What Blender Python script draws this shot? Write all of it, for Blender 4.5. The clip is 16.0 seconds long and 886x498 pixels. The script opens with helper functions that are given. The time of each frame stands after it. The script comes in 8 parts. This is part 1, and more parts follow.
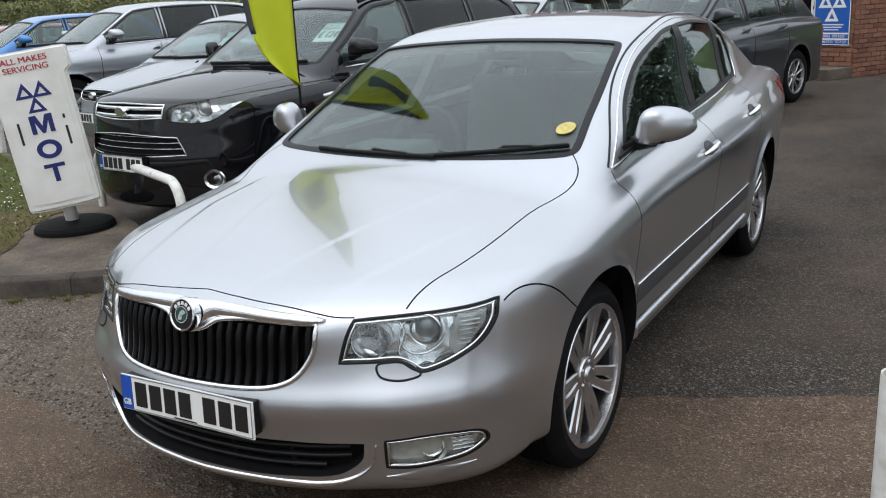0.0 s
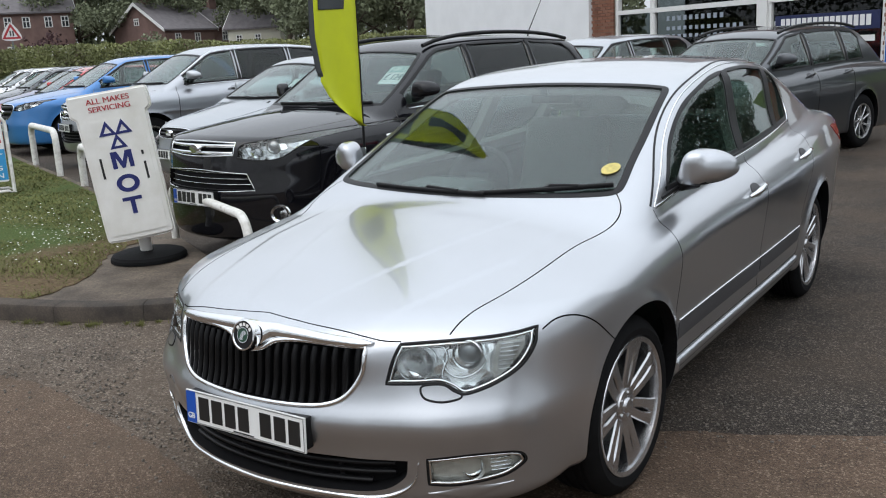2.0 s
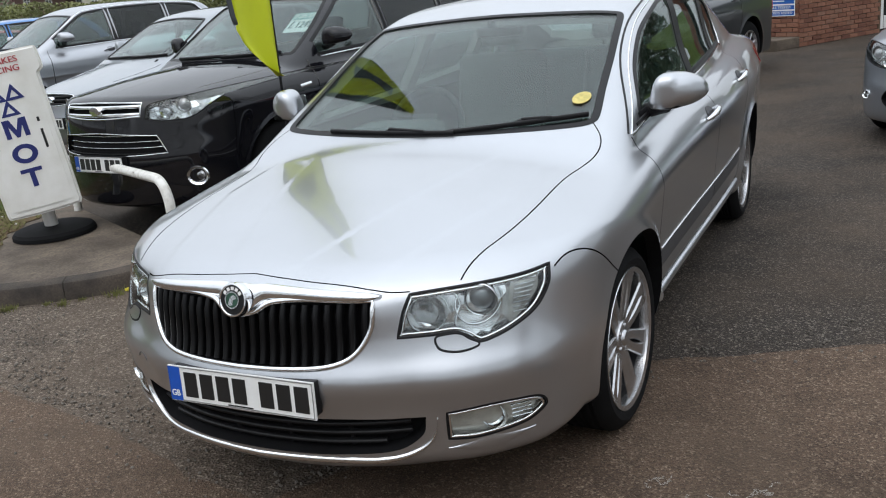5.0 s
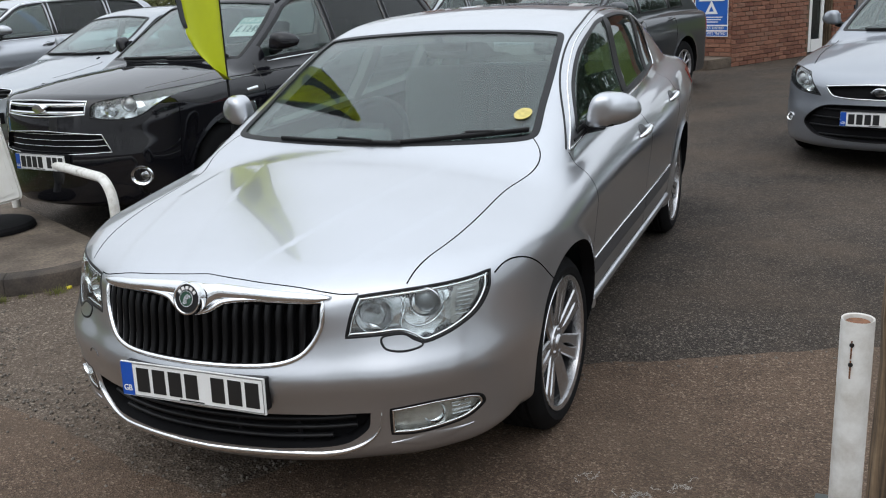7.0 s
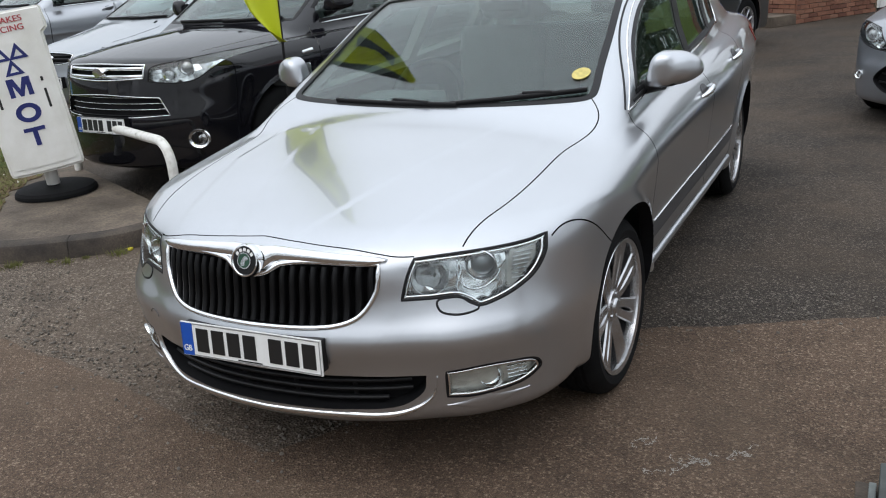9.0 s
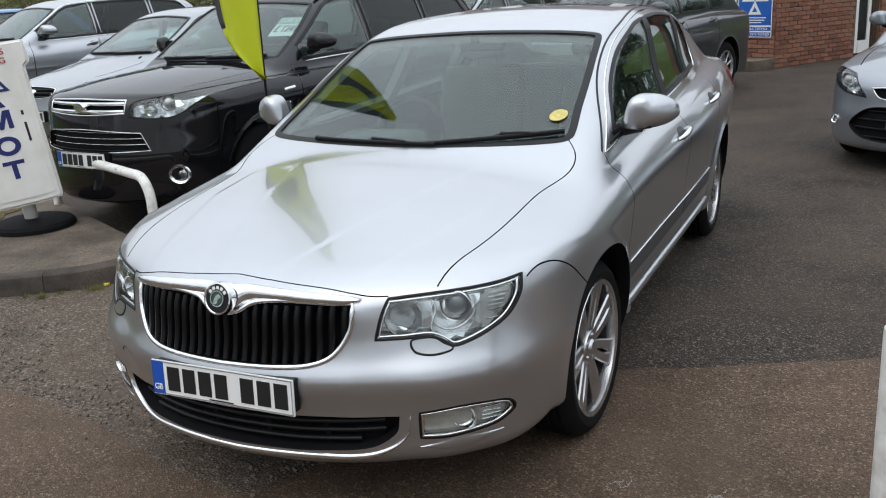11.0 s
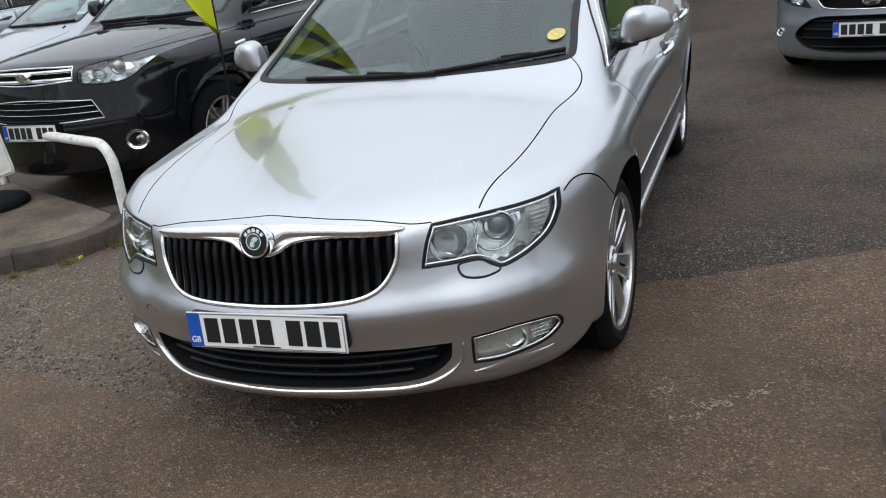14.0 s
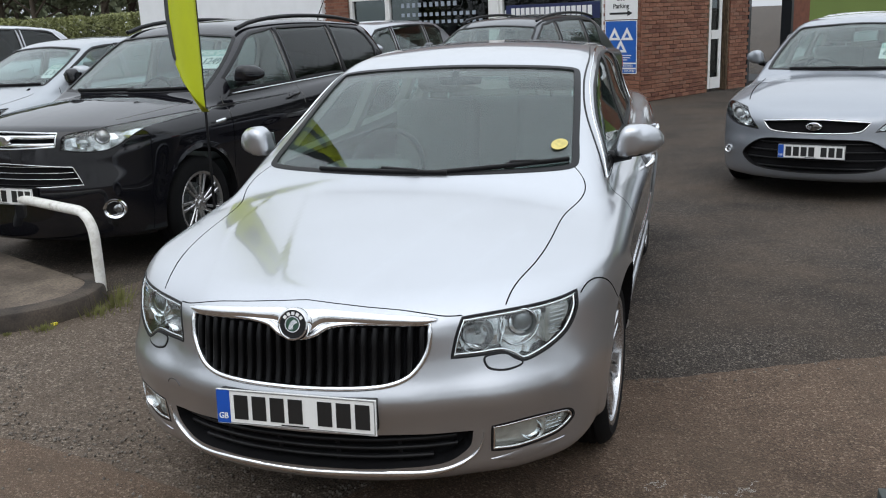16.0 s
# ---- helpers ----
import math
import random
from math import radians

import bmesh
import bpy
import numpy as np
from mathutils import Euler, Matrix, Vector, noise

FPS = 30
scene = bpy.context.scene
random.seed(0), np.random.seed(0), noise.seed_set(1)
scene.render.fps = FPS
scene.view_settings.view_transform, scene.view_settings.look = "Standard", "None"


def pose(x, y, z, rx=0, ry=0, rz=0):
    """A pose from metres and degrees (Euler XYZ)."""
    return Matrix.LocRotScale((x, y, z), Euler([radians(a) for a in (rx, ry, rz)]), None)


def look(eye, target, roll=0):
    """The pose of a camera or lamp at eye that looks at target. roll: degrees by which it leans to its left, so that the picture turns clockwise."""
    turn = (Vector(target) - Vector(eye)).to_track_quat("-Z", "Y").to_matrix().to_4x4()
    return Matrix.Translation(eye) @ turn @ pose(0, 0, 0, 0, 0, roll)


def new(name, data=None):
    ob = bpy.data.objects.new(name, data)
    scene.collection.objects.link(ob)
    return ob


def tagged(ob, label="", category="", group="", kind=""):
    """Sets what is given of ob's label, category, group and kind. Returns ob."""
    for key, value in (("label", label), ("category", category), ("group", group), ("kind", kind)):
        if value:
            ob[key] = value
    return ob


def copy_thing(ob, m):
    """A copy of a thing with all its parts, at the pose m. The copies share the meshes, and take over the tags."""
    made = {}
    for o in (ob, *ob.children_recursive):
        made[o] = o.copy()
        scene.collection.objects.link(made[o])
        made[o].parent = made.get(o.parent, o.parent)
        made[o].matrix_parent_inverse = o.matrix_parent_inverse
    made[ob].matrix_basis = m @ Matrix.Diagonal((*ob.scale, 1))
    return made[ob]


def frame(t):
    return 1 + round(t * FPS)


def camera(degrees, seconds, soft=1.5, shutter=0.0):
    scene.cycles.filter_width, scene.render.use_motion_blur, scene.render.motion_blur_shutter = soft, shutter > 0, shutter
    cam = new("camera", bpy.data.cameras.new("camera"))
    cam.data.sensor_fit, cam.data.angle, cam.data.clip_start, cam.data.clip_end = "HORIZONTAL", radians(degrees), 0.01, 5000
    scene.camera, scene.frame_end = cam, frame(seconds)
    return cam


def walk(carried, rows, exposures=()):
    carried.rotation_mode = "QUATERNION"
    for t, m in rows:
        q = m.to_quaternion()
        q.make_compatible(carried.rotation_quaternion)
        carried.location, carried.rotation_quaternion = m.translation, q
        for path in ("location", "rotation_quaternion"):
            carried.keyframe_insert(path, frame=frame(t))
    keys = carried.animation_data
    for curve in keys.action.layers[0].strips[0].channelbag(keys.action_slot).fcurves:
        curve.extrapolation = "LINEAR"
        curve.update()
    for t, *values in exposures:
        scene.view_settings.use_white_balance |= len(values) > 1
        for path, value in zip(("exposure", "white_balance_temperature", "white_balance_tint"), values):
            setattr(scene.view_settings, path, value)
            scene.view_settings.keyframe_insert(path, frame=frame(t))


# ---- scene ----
cam = camera(52.1, 16.0, 1.1)
PATH = [
    (0, (1.898, -1.734, 1.568), (0.908, -0.079, 1.038), -3.2),
    (0.5, (1.991, -1.657, 1.536), (0.96, -0.016, 1.039), -3.9),
    (1, (2.032, -1.667, 1.527), (0.946, -0.068, 1.014), -3.8),
    (1.5, (2.027, -1.749, 1.556), (0.937, -0.146, 1.062), -2.9),
    (2, (2.04, -1.849, 1.581), (0.922, -0.249, 1.144), -3.0),
    (2.5, (2.023, -1.863, 1.575), (0.915, -0.26, 1.124), -3.8),
    (3, (2.004, -1.915, 1.583), (0.895, -0.321, 1.107), -5.2),
    (3.5, (1.97, -1.976, 1.578), (0.856, -0.392, 1.075), -4.8),
    (4, (1.866, -1.953, 1.546), (0.754, -0.386, 0.992), -5.7),
    (4.5, (1.719, -1.861, 1.531), (0.666, -0.261, 0.955), -7.7),
    (5, (1.66, -1.89, 1.536), (0.768, -0.188, 0.98), -5.7),
    (5.2, (1.658, -1.943, 1.557), (0.838, -0.2, 1.015), -4.2),
    (7.3, (1.704, -2.032, 1.582), (0.937, -0.27, 1.025), -3.3),
    (7.5, (1.699, -2.031, 1.583), (0.927, -0.282, 0.997), -3.7),
    (8, (1.69, -2.027, 1.581), (0.857, -0.319, 0.957), -4.5),
    (8.2, (1.683, -2.023, 1.58), (0.829, -0.327, 0.952), -4.4),
    (10.3, (1.697, -1.999, 1.566), (0.822, -0.305, 0.962), -4.0),
    (10.5, (1.7, -1.995, 1.573), (0.84, -0.287, 0.987), -3.7),
    (11, (1.705, -1.996, 1.578), (0.862, -0.267, 1.029), -3.3),
    (11.5, (1.725, -1.976, 1.574), (0.87, -0.249, 1.038), -4.0),
    (12, (1.762, -1.946, 1.551), (0.882, -0.239, 0.995), -5.9),
    (12.5, (1.765, -2.016, 1.536), (0.914, -0.298, 0.966), -7.1),
    (13, (1.688, -2.214, 1.526), (0.898, -0.477, 0.926), -6.9),
    (13.5, (1.576, -2.253, 1.53), (0.808, -0.516, 0.904), -6.7),
    (14, (1.394, -2.11, 1.504), (0.699, -0.353, 0.849), -7.3),
    (14.5, (1.26, -2.156, 1.524), (0.689, -0.34, 0.909), -5.2),
    (15, (1.136, -2.274, 1.587), (0.692, -0.402, 1.04), -2.9),
    (15.5, (1.138, -2.301, 1.602), (0.684, -0.422, 1.091), -2.1),
    (16, (1.146, -2.355, 1.611), (0.609, -0.492, 1.117), -2.3),
]
walk(cam, [(t, look(eye, target, roll)) for t, eye, target, roll in PATH])

# ---- light: an overcast day ----
EXPOSURE = 0.05
scene.view_settings.exposure = EXPOSURE
world = bpy.data.worlds.new("world")
scene.world = world
world.use_nodes = True
wn, wl = world.node_tree.nodes, world.node_tree.links
sky = wn.new("ShaderNodeTexSky")
sky.sky_type = "NISHITA"
sky.sun_disc = False
sky.sun_elevation, sky.sun_rotation = radians(55), radians(153)
sky.air_density, sky.dust_density, sky.ozone_density = 1.0, 4.0, 1.0
cloud = wn.new("ShaderNodeHueSaturation")
cloud.inputs["Saturation"].default_value = 0.3
wl.new(sky.outputs[0], cloud.inputs["Color"])
# an even layer of cloud, brighter overhead than at the horizon
way, height = wn.new("ShaderNodeTexCoord"), wn.new("ShaderNodeSeparateXYZ")
wl.new(way.outputs["Generated"], height.inputs[0])
layer = wn.new("ShaderNodeMapRange")
layer.inputs["From Min"].default_value, layer.inputs["From Max"].default_value = -0.1, 1.0
layer.inputs["To Min"].default_value, layer.inputs["To Max"].default_value = 4.5, 13.5
wl.new(height.outputs["Z"], layer.inputs["Value"])
white = wn.new("ShaderNodeMix")
white.data_type, white.blend_type = "RGBA", "MULTIPLY"
white.inputs[0].default_value = 1.0
white.inputs[7].default_value = (0.91, 0.98, 1.07, 1)
wl.new(layer.outputs[0], white.inputs[6])
both = wn.new("ShaderNodeMix")
both.data_type = "RGBA"
both.inputs[0].default_value = 0.8
wl.new(cloud.outputs[0], both.inputs[6]), wl.new(white.outputs[2], both.inputs[7])
wl.new(both.outputs[2], wn["Background"].inputs["Color"])
wn["Background"].inputs["Strength"].default_value = 0.15

sun = new("sun", bpy.data.lights.new("sun", "SUN"))
sun.data.energy, sun.data.angle, sun.data.color = 0.5, radians(50), (1.0, 0.97, 0.93)
sun.matrix_world = look((-5, -8, 16), (0, 2, 0))

# ---- materials ----
MATS = {}


def shader(name):
    m = bpy.data.materials.new(name)
    m.use_nodes = True
    nt = m.node_tree
    return m, nt, nt.nodes, nt.links, nt.nodes["Principled BSDF"]


def tex_noise(nt, scale, detail=4.0, rough=0.55, obj=True):
    n = nt.nodes.new("ShaderNodeTexNoise")
    n.inputs["Scale"].default_value, n.inputs["Detail"].default_value, n.inputs["Roughness"].default_value = scale, detail, rough
    c = nt.nodes.new("ShaderNodeTexCoord")
    nt.links.new(c.outputs["Object"], n.inputs["Vector"])
    return n


def ramp(nt, fac, stops):
    r = nt.nodes.new("ShaderNodeValToRGB")
    e = r.color_ramp.elements
    while len(e) < len(stops):
        e.new(0.5)
    for k, (p, c) in zip(e, stops):
        k.position, k.color = p, (*c, 1) if len(c) == 3 else c
    nt.links.new(fac, r.inputs["Fac"])
    return r


def bump(nt, height, strength, distance, normal=None):
    b = nt.nodes.new("ShaderNodeBump")
    b.inputs["Strength"].default_value, b.inputs["Distance"].default_value = strength, distance
    nt.links.new(height, b.inputs["Height"])
    if normal:
        nt.links.new(normal, b.inputs["Normal"])
    return b


def mixc(nt, fac, a, b, mode="MIX"):
    m = nt.nodes.new("ShaderNodeMix")
    m.data_type, m.blend_type = "RGBA", mode
    for sock, v in ((m.inputs[0], fac), (m.inputs[6], a), (m.inputs[7], b)):
        if isinstance(v, (int, float)):
            sock.default_value = v
        elif isinstance(v, tuple):
            sock.default_value = (*v, 1)
        else:
            nt.links.new(v, sock)
    return m.outputs[2]


def plain(name, colour, rough=0.5, metal=0.0, vary=0.12, scale=6.0, coat=0.0, relief=0.0, grain=180.0, dirt=None, spec=0.5, speck=0.12):
    """A surface of one base colour with soft stains at one scale, grain at another, and a little relief."""
    m, nt, n, l, p = shader(name)
    big, fine = tex_noise(nt, scale), tex_noise(nt, grain, 2.0)
    dark = tuple(max(0.0, c * (1 - vary)) for c in colour) if dirt is None else dirt
    r = ramp(nt, big.outputs["Fac"], [(0.32, dark), (0.62, colour)])
    g = mixc(nt, speck, r.outputs["Color"], fine.outputs["Fac"], "OVERLAY")
    l.new(g, p.inputs["Base Color"])
    rr = n.new("ShaderNodeMapRange")
    rr.inputs["To Min"].default_value, rr.inputs["To Max"].default_value = max(0.02, rough * 0.85), min(1.0, rough * 1.15)
    l.new(big.outputs["Fac"], rr.inputs["Value"])
    l.new(rr.outputs[0], p.inputs["Roughness"])
    p.inputs["Metallic"].default_value, p.inputs["Coat Weight"].default_value = metal, coat
    p.inputs["Specular IOR Level"].default_value = spec
    if relief:
        l.new(bump(nt, fine.outputs["Fac"], 0.6, relief).outputs[0], p.inputs["Normal"])
    MATS[name] = m
    return m


def paint(name, colour, metal=0.0, rough=0.35, flake=0.0, dirt=0.04, spec=0.5, coat=1.0):
    """Car paint: a flaked base under a clear coat, with a film of dust low down in soft patches."""
    m, nt, n, l, p = shader(name)
    fine, film = tex_noise(nt, 1400, 1.0), tex_noise(nt, 3.0, 5.0)
    a, b = tuple(c * (1 - flake) for c in colour), tuple(min(1, c * (1 + flake)) for c in colour)
    r = ramp(nt, fine.outputs["Fac"], [(0.35, a), (0.65, b)])
    f = ramp(nt, film.outputs["Fac"], [(0.45, (0, 0, 0)), (0.8, (dirt * 4, dirt * 4, dirt * 4))])
    l.new(mixc(nt, f.outputs["Color"], r.outputs["Color"], tuple(0.25 * q + 0.5 * c for q, c in zip((0.3, 0.28, 0.25), colour))), p.inputs["Base Color"])
    p.inputs["Metallic"].default_value, p.inputs["Roughness"].default_value = metal, rough
    p.inputs["Specular IOR Level"].default_value = spec
    p.inputs["Coat Weight"].default_value, p.inputs["Coat Roughness"].default_value, p.inputs["Coat IOR"].default_value = coat, 0.03, 1.5
    c = ramp(nt, film.outputs["Fac"], [(0.4, (0.025,) * 3), (0.8, (0.09,) * 3)])
    l.new(c.outputs["Color"], p.inputs["Coat Roughness"])
    MATS[name] = m
    return m


def glass(name, tint=(0.62, 0.68, 0.66), ior=1.5, rough=0.0):
    m, nt, n, l, p = shader(name)
    n.remove(p)
    t, g, mix, fr = n.new("ShaderNodeBsdfTransparent"), n.new("ShaderNodeBsdfGlossy"), n.new("ShaderNodeMixShader"), n.new("ShaderNodeLayerWeight")
    t.inputs[0].default_value = (*tint, 1)
    g.inputs["Roughness"].default_value, fr.inputs["Blend"].default_value = rough, 0.5
    power, gloss = n.new("ShaderNodeMath"), n.new("ShaderNodeMapRange")
    power.operation, power.inputs[1].default_value = "POWER", 5.0
    gloss.inputs["To Min"].default_value = ((ior - 1) / (ior + 1)) ** 2
    l.new(fr.outputs["Facing"], power.inputs[0]), l.new(power.outputs[0], gloss.inputs["Value"])
    l.new(gloss.outputs[0], mix.inputs[0]), l.new(t.outputs[0], mix.inputs[1]), l.new(g.outputs[0], mix.inputs[2])
    l.new(mix.outputs[0], n["Material Output"].inputs[0])
    MATS[name] = m
    return m


def asphalt(name, stone, tar, warm, rough=0.85, chip=130.0):
    """Rolled tarmac: stone chips in tar, worn paler patches and dark spots."""
    m, nt, n, l, p = shader(name)
    c = n.new("ShaderNodeTexCoord")
    v = n.new("ShaderNodeTexVoronoi")
    v.inputs["Scale"].default_value = chip
    l.new(c.outputs["Object"], v.inputs["Vector"])
    v2 = n.new("ShaderNodeTexVoronoi")
    v2.inputs["Scale"].default_value = chip * 2.3
    l.new(c.outputs["Object"], v2.inputs["Vector"])
    pick, pick2 = n.new("ShaderNodeSeparateColor"), n.new("ShaderNodeSeparateColor")
    l.new(v.outputs["Color"], pick.inputs[0]), l.new(v2.outputs["Color"], pick2.inputs[0])
    chips = ramp(nt, pick.outputs[0], [(0.12, tar), (0.55, stone), (0.88, stone), (0.95, warm)])
    chips2 = ramp(nt, pick2.outputs[0], [(0.15, tar), (0.75, stone), (0.90, stone), (0.96, warm)])
    base = mixc(nt, 0.5, chips.outputs["Color"], chips2.outputs["Color"])
    big, mid = tex_noise(nt, 0.55, 6.0, 0.6), tex_noise(nt, 4.5, 5.0, 0.65)
    stain = ramp(nt, big.outputs["Fac"], [(0.33, (0.55, 0.54, 0.53)), (0.55, (1, 1, 1)), (0.75, (1.0, 0.98, 0.95))])
    base = mixc(nt, 0.85, base, stain.outputs["Color"], "MULTIPLY")
    spot = ramp(nt, mid.outputs["Fac"], [(0.3, (0.62, 0.62, 0.62)), (0.5, (1, 1, 1))])
    base = mixc(nt, 0.7, base, spot.outputs["Color"], "MULTIPLY")
    film = tex_noise(nt, 0.9, 7.0, 0.62)
    dust = ramp(nt, film.outputs["Fac"], [(0.42, (0, 0, 0)), (0.72, (0.6, 0.6, 0.6))])
    base = mixc(nt, dust.outputs["Color"], base, (0.100, 0.072, 0.050))
    l.new(base, p.inputs["Base Color"])
    p.inputs["Roughness"].default_value = rough
    p.inputs["Specular IOR Level"].default_value = 0.25
    b1 = bump(nt, v.outputs["Distance"], 0.7, 0.75 / chip)
    l.new(bump(nt, mid.outputs["Fac"], 0.5, 0.01, b1.outputs[0]).outputs[0], p.inputs["Normal"])
    MATS[name] = m
    return m


SILVER = paint("silver_paint", (0.50, 0.515, 0.54), 0.93, 0.28, 0.10)
BLACKP = paint("black_paint", (0.006, 0.006, 0.008), 0.0, 0.35, 0.0, 0.012, 0.0, 1.0)
GREYP = paint("dark_grey_paint", (0.048, 0.053, 0.060), 0.6, 0.35, 0.15, 0.02)
SILVER2 = paint("pale_silver_paint", (0.40, 0.415, 0.44), 0.9, 0.36, 0.1)
BLUESILVER = paint("blue_silver_paint", (0.29, 0.31, 0.34), 0.75, 0.42, 0.1)
WHITEP = paint("white_paint_car", (0.70, 0.71, 0.72), 0.0, 0.4, 0.0)
PALEP = paint("pale_metallic_paint", (0.34, 0.36, 0.38), 0.9, 0.38, 0.08)
BLUEP = paint("bright_blue_paint", (0.03, 0.17, 0.44), 0.3, 0.35, 0.1)
REDP = paint("red_paint", (0.45, 0.02, 0.02), 0.1, 0.35, 0.0)
PURPLEP = paint("dark_blue_paint", (0.035, 0.04, 0.16), 0.4, 0.35, 0.1)
CHROME = plain("chrome", (0.82, 0.83, 0.84), 0.07, 1.0, 0.05)
ALLOY = plain("alloy", (0.62, 0.62, 0.63), 0.28, 0.95, 0.12, 20)
GREYALLOY = plain("grey_alloy", (0.56, 0.56, 0.57), 0.25, 0.95, 0.15, 20)
# alloy darkened to stand in for shade inside the rim
SHADEALLOY = plain("alloy_shade", (0.05, 0.05, 0.055), 0.4, 0.6, 0.2, 20)
RUBBER = plain("rubber", (0.008, 0.008, 0.0085), 0.8, 0.0, 0.4, 14, relief=0.001, spec=0.12)
BLACK = plain("black_plastic", (0.009, 0.009, 0.010), 0.42, 0.0, 0.3, 12, relief=0.0004, spec=0.25)
RIB = plain("satin_black_rib", (0.004, 0.004, 0.0045), 0.35, 0.0, 0.3, 12, spec=0.2)
STRIPDARK = plain("grey_strip_plastic", (0.07, 0.07, 0.074), 0.5, 0.2, 0.2, 9)
HEADLINER = plain("pale_headlining", (0.24, 0.235, 0.225), 0.9, 0.0, 0.15, 6)
# black plastic inside the bodies; also paints the shade behind wheel spokes
CAVITY = plain("matt_plastic_and_shade_black", (0.007, 0.007, 0.008), 0.85, 0.0, 0.2, spec=0.15)
TRIM = plain("grey_interior_trim", (0.085, 0.090, 0.092), 0.7, 0.0, 0.25, 9)
SEAT = plain("grey_seat_cloth", (0.13, 0.135, 0.135), 0.9, 0.0, 0.25, 9)
SIDEGLASS = glass("green_side_glass", (0.66, 0.77, 0.735), 1.52)
TINTED = glass("tinted_car_glass", (0.42, 0.46, 0.45), 1.52)
GLASS = glass("car_glass", (0.80, 0.885, 0.865), 1.70)
LENS = glass("lamp_lens", (0.93, 0.95, 0.95), 1.5)
m, nt, n, l, p = shader("painted_lamp_reflector")
c = n.new("ShaderNodeTexCoord")
cells = []
for size in (17, 44):
    v = n.new("ShaderNodeTexVoronoi")
    v.inputs["Scale"].default_value = size
    l.new(c.outputs["Object"], v.inputs["Vector"])
    cells.append(v)
# bright and dark cells in the metal's colour imitate reflections in facets
big = ramp(nt, cells[0].outputs["Color"], [(0.25, (0.14, 0.143, 0.147)), (0.46, (0.60, 0.61, 0.62)), (0.75, (0.95, 0.96, 0.97))])
small = ramp(nt, cells[1].outputs["Color"], [(0.2, (0.35, 0.355, 0.36)), (0.7, (0.92, 0.93, 0.94))])
l.new(mixc(nt, 0.35, big.outputs["Color"], small.outputs["Color"]), p.inputs["Base Color"])
l.new(bump(nt, cells[0].outputs["Distance"], 0.35, 0.02).outputs[0], p.inputs["Normal"])
p.inputs["Metallic"].default_value, p.inputs["Roughness"].default_value = 0.85, 0.12
LENSIN = MATS["painted_lamp_reflector"] = m
PROJECTOR = plain("projector_glass", (0.16, 0.17, 0.18), 0.03, 0.5, 0.05, coat=1.0)
LENSPALE = plain("pale_lamp_moulding", (0.46, 0.455, 0.43), 0.22, 0.7, 0.35, 45, relief=0.004, grain=70)
FOGPALE = plain("fog_lamp_moulding", (0.74, 0.73, 0.68), 0.20, 0.6, 0.3, 40, relief=0.003, grain=60)
LAMPDARK = plain("lamp_bezel", (0.42, 0.425, 0.43), 0.3, 0.7, 0.3, 25)
REDLENS = plain("red_lens", (0.4, 0.012, 0.012), 0.15, 0.0, 0.1, coat=0.5)
PLATE = plain("plate_white", (0.78, 0.78, 0.76), 0.3, 0.0, 0.06)
INK = plain("plate_ink", (0.012, 0.012, 0.012), 0.4)
EUBLUE = plain("plate_blue", (0.01, 0.08, 0.42), 0.35)
GREEN = plain("badge_green", (0.008, 0.055, 0.03), 0.3, coat=0.5)
STICKER = plain("yellow_sticker", (0.62, 0.52, 0.16), 0.6, 0.0, 0.3, 60)
WHITEPL = plain("white_plastic", (0.80, 0.79, 0.76), 0.4, 0.0, 0.10, 5, dirt=(0.70, 0.685, 0.64))
NAVY = plain("navy_print", (0.012, 0.02, 0.14), 0.45)
REDPRINT = plain("red_print", (0.42, 0.03, 0.04), 0.5)
SIGNBLUE = plain("sign_blue", (0.01, 0.10, 0.42), 0.4, 0.0, 0.1)
SIGNWHITE = plain("sign_white", (0.76, 0.76, 0.75), 0.4, 0.0, 0.05)
CYAN = plain("sign_cyan", (0.02, 0.27, 0.55), 0.4)
WHITEMETAL = plain("white_painted_steel", (0.72, 0.71, 0.68), 0.4, 0.0, 0.2, 9, dirt=(0.45, 0.42, 0.37))
YELLOW = plain("yellow_flag_cloth", (0.62, 0.68, 0.01), 0.7, 0.0, 0.08, 4, relief=0.0005)
FLAGDARK = plain("dark_flag_print", (0.05, 0.055, 0.06), 0.75, 0.0, 0.2)
TARMAC = asphalt("dark_tarmac", (0.055, 0.044, 0.035), (0.010, 0.0085, 0.0075), (0.29, 0.25, 0.21))
REDTAR = asphalt("worn_brown_tarmac", (0.126, 0.084, 0.058), (0.047, 0.031, 0.021), (0.33, 0.255, 0.185))
STONYTAR = asphalt("stony_tarmac", (0.135, 0.106, 0.082), (0.036, 0.027, 0.020), (0.38, 0.32, 0.26), chip=95.0)
CONCRETE = plain("concrete", (0.138, 0.108, 0.081), 0.9, 0.0, 0.5, 3.5, relief=0.006, grain=70, dirt=(0.055, 0.041, 0.029), speck=0.8)
KERB = plain("kerb_concrete", (0.072, 0.056, 0.043), 0.9, 0.0, 0.4, 5, relief=0.004, grain=90, dirt=(0.024, 0.019, 0.015), speck=0.5)
SETT = plain("granite_sett", (0.17, 0.148, 0.125), 0.85, 0.0, 0.5, 18, relief=0.003, grain=120)
m, nt, n, l, p = shader("turf")
straw = ramp(nt, tex_noise(nt, 26, 6, 0.7).outputs["Fac"], [(0.3, (0.075, 0.050, 0.030)), (0.55, (0.125, 0.088, 0.050)), (0.75, (0.20, 0.155, 0.095))])
green = ramp(nt, tex_noise(nt, 45, 6, 0.75).outputs["Fac"], [(0.3, (0.030, 0.046, 0.012)), (0.55, (0.066, 0.094, 0.026)), (0.75, (0.115, 0.140, 0.045))])
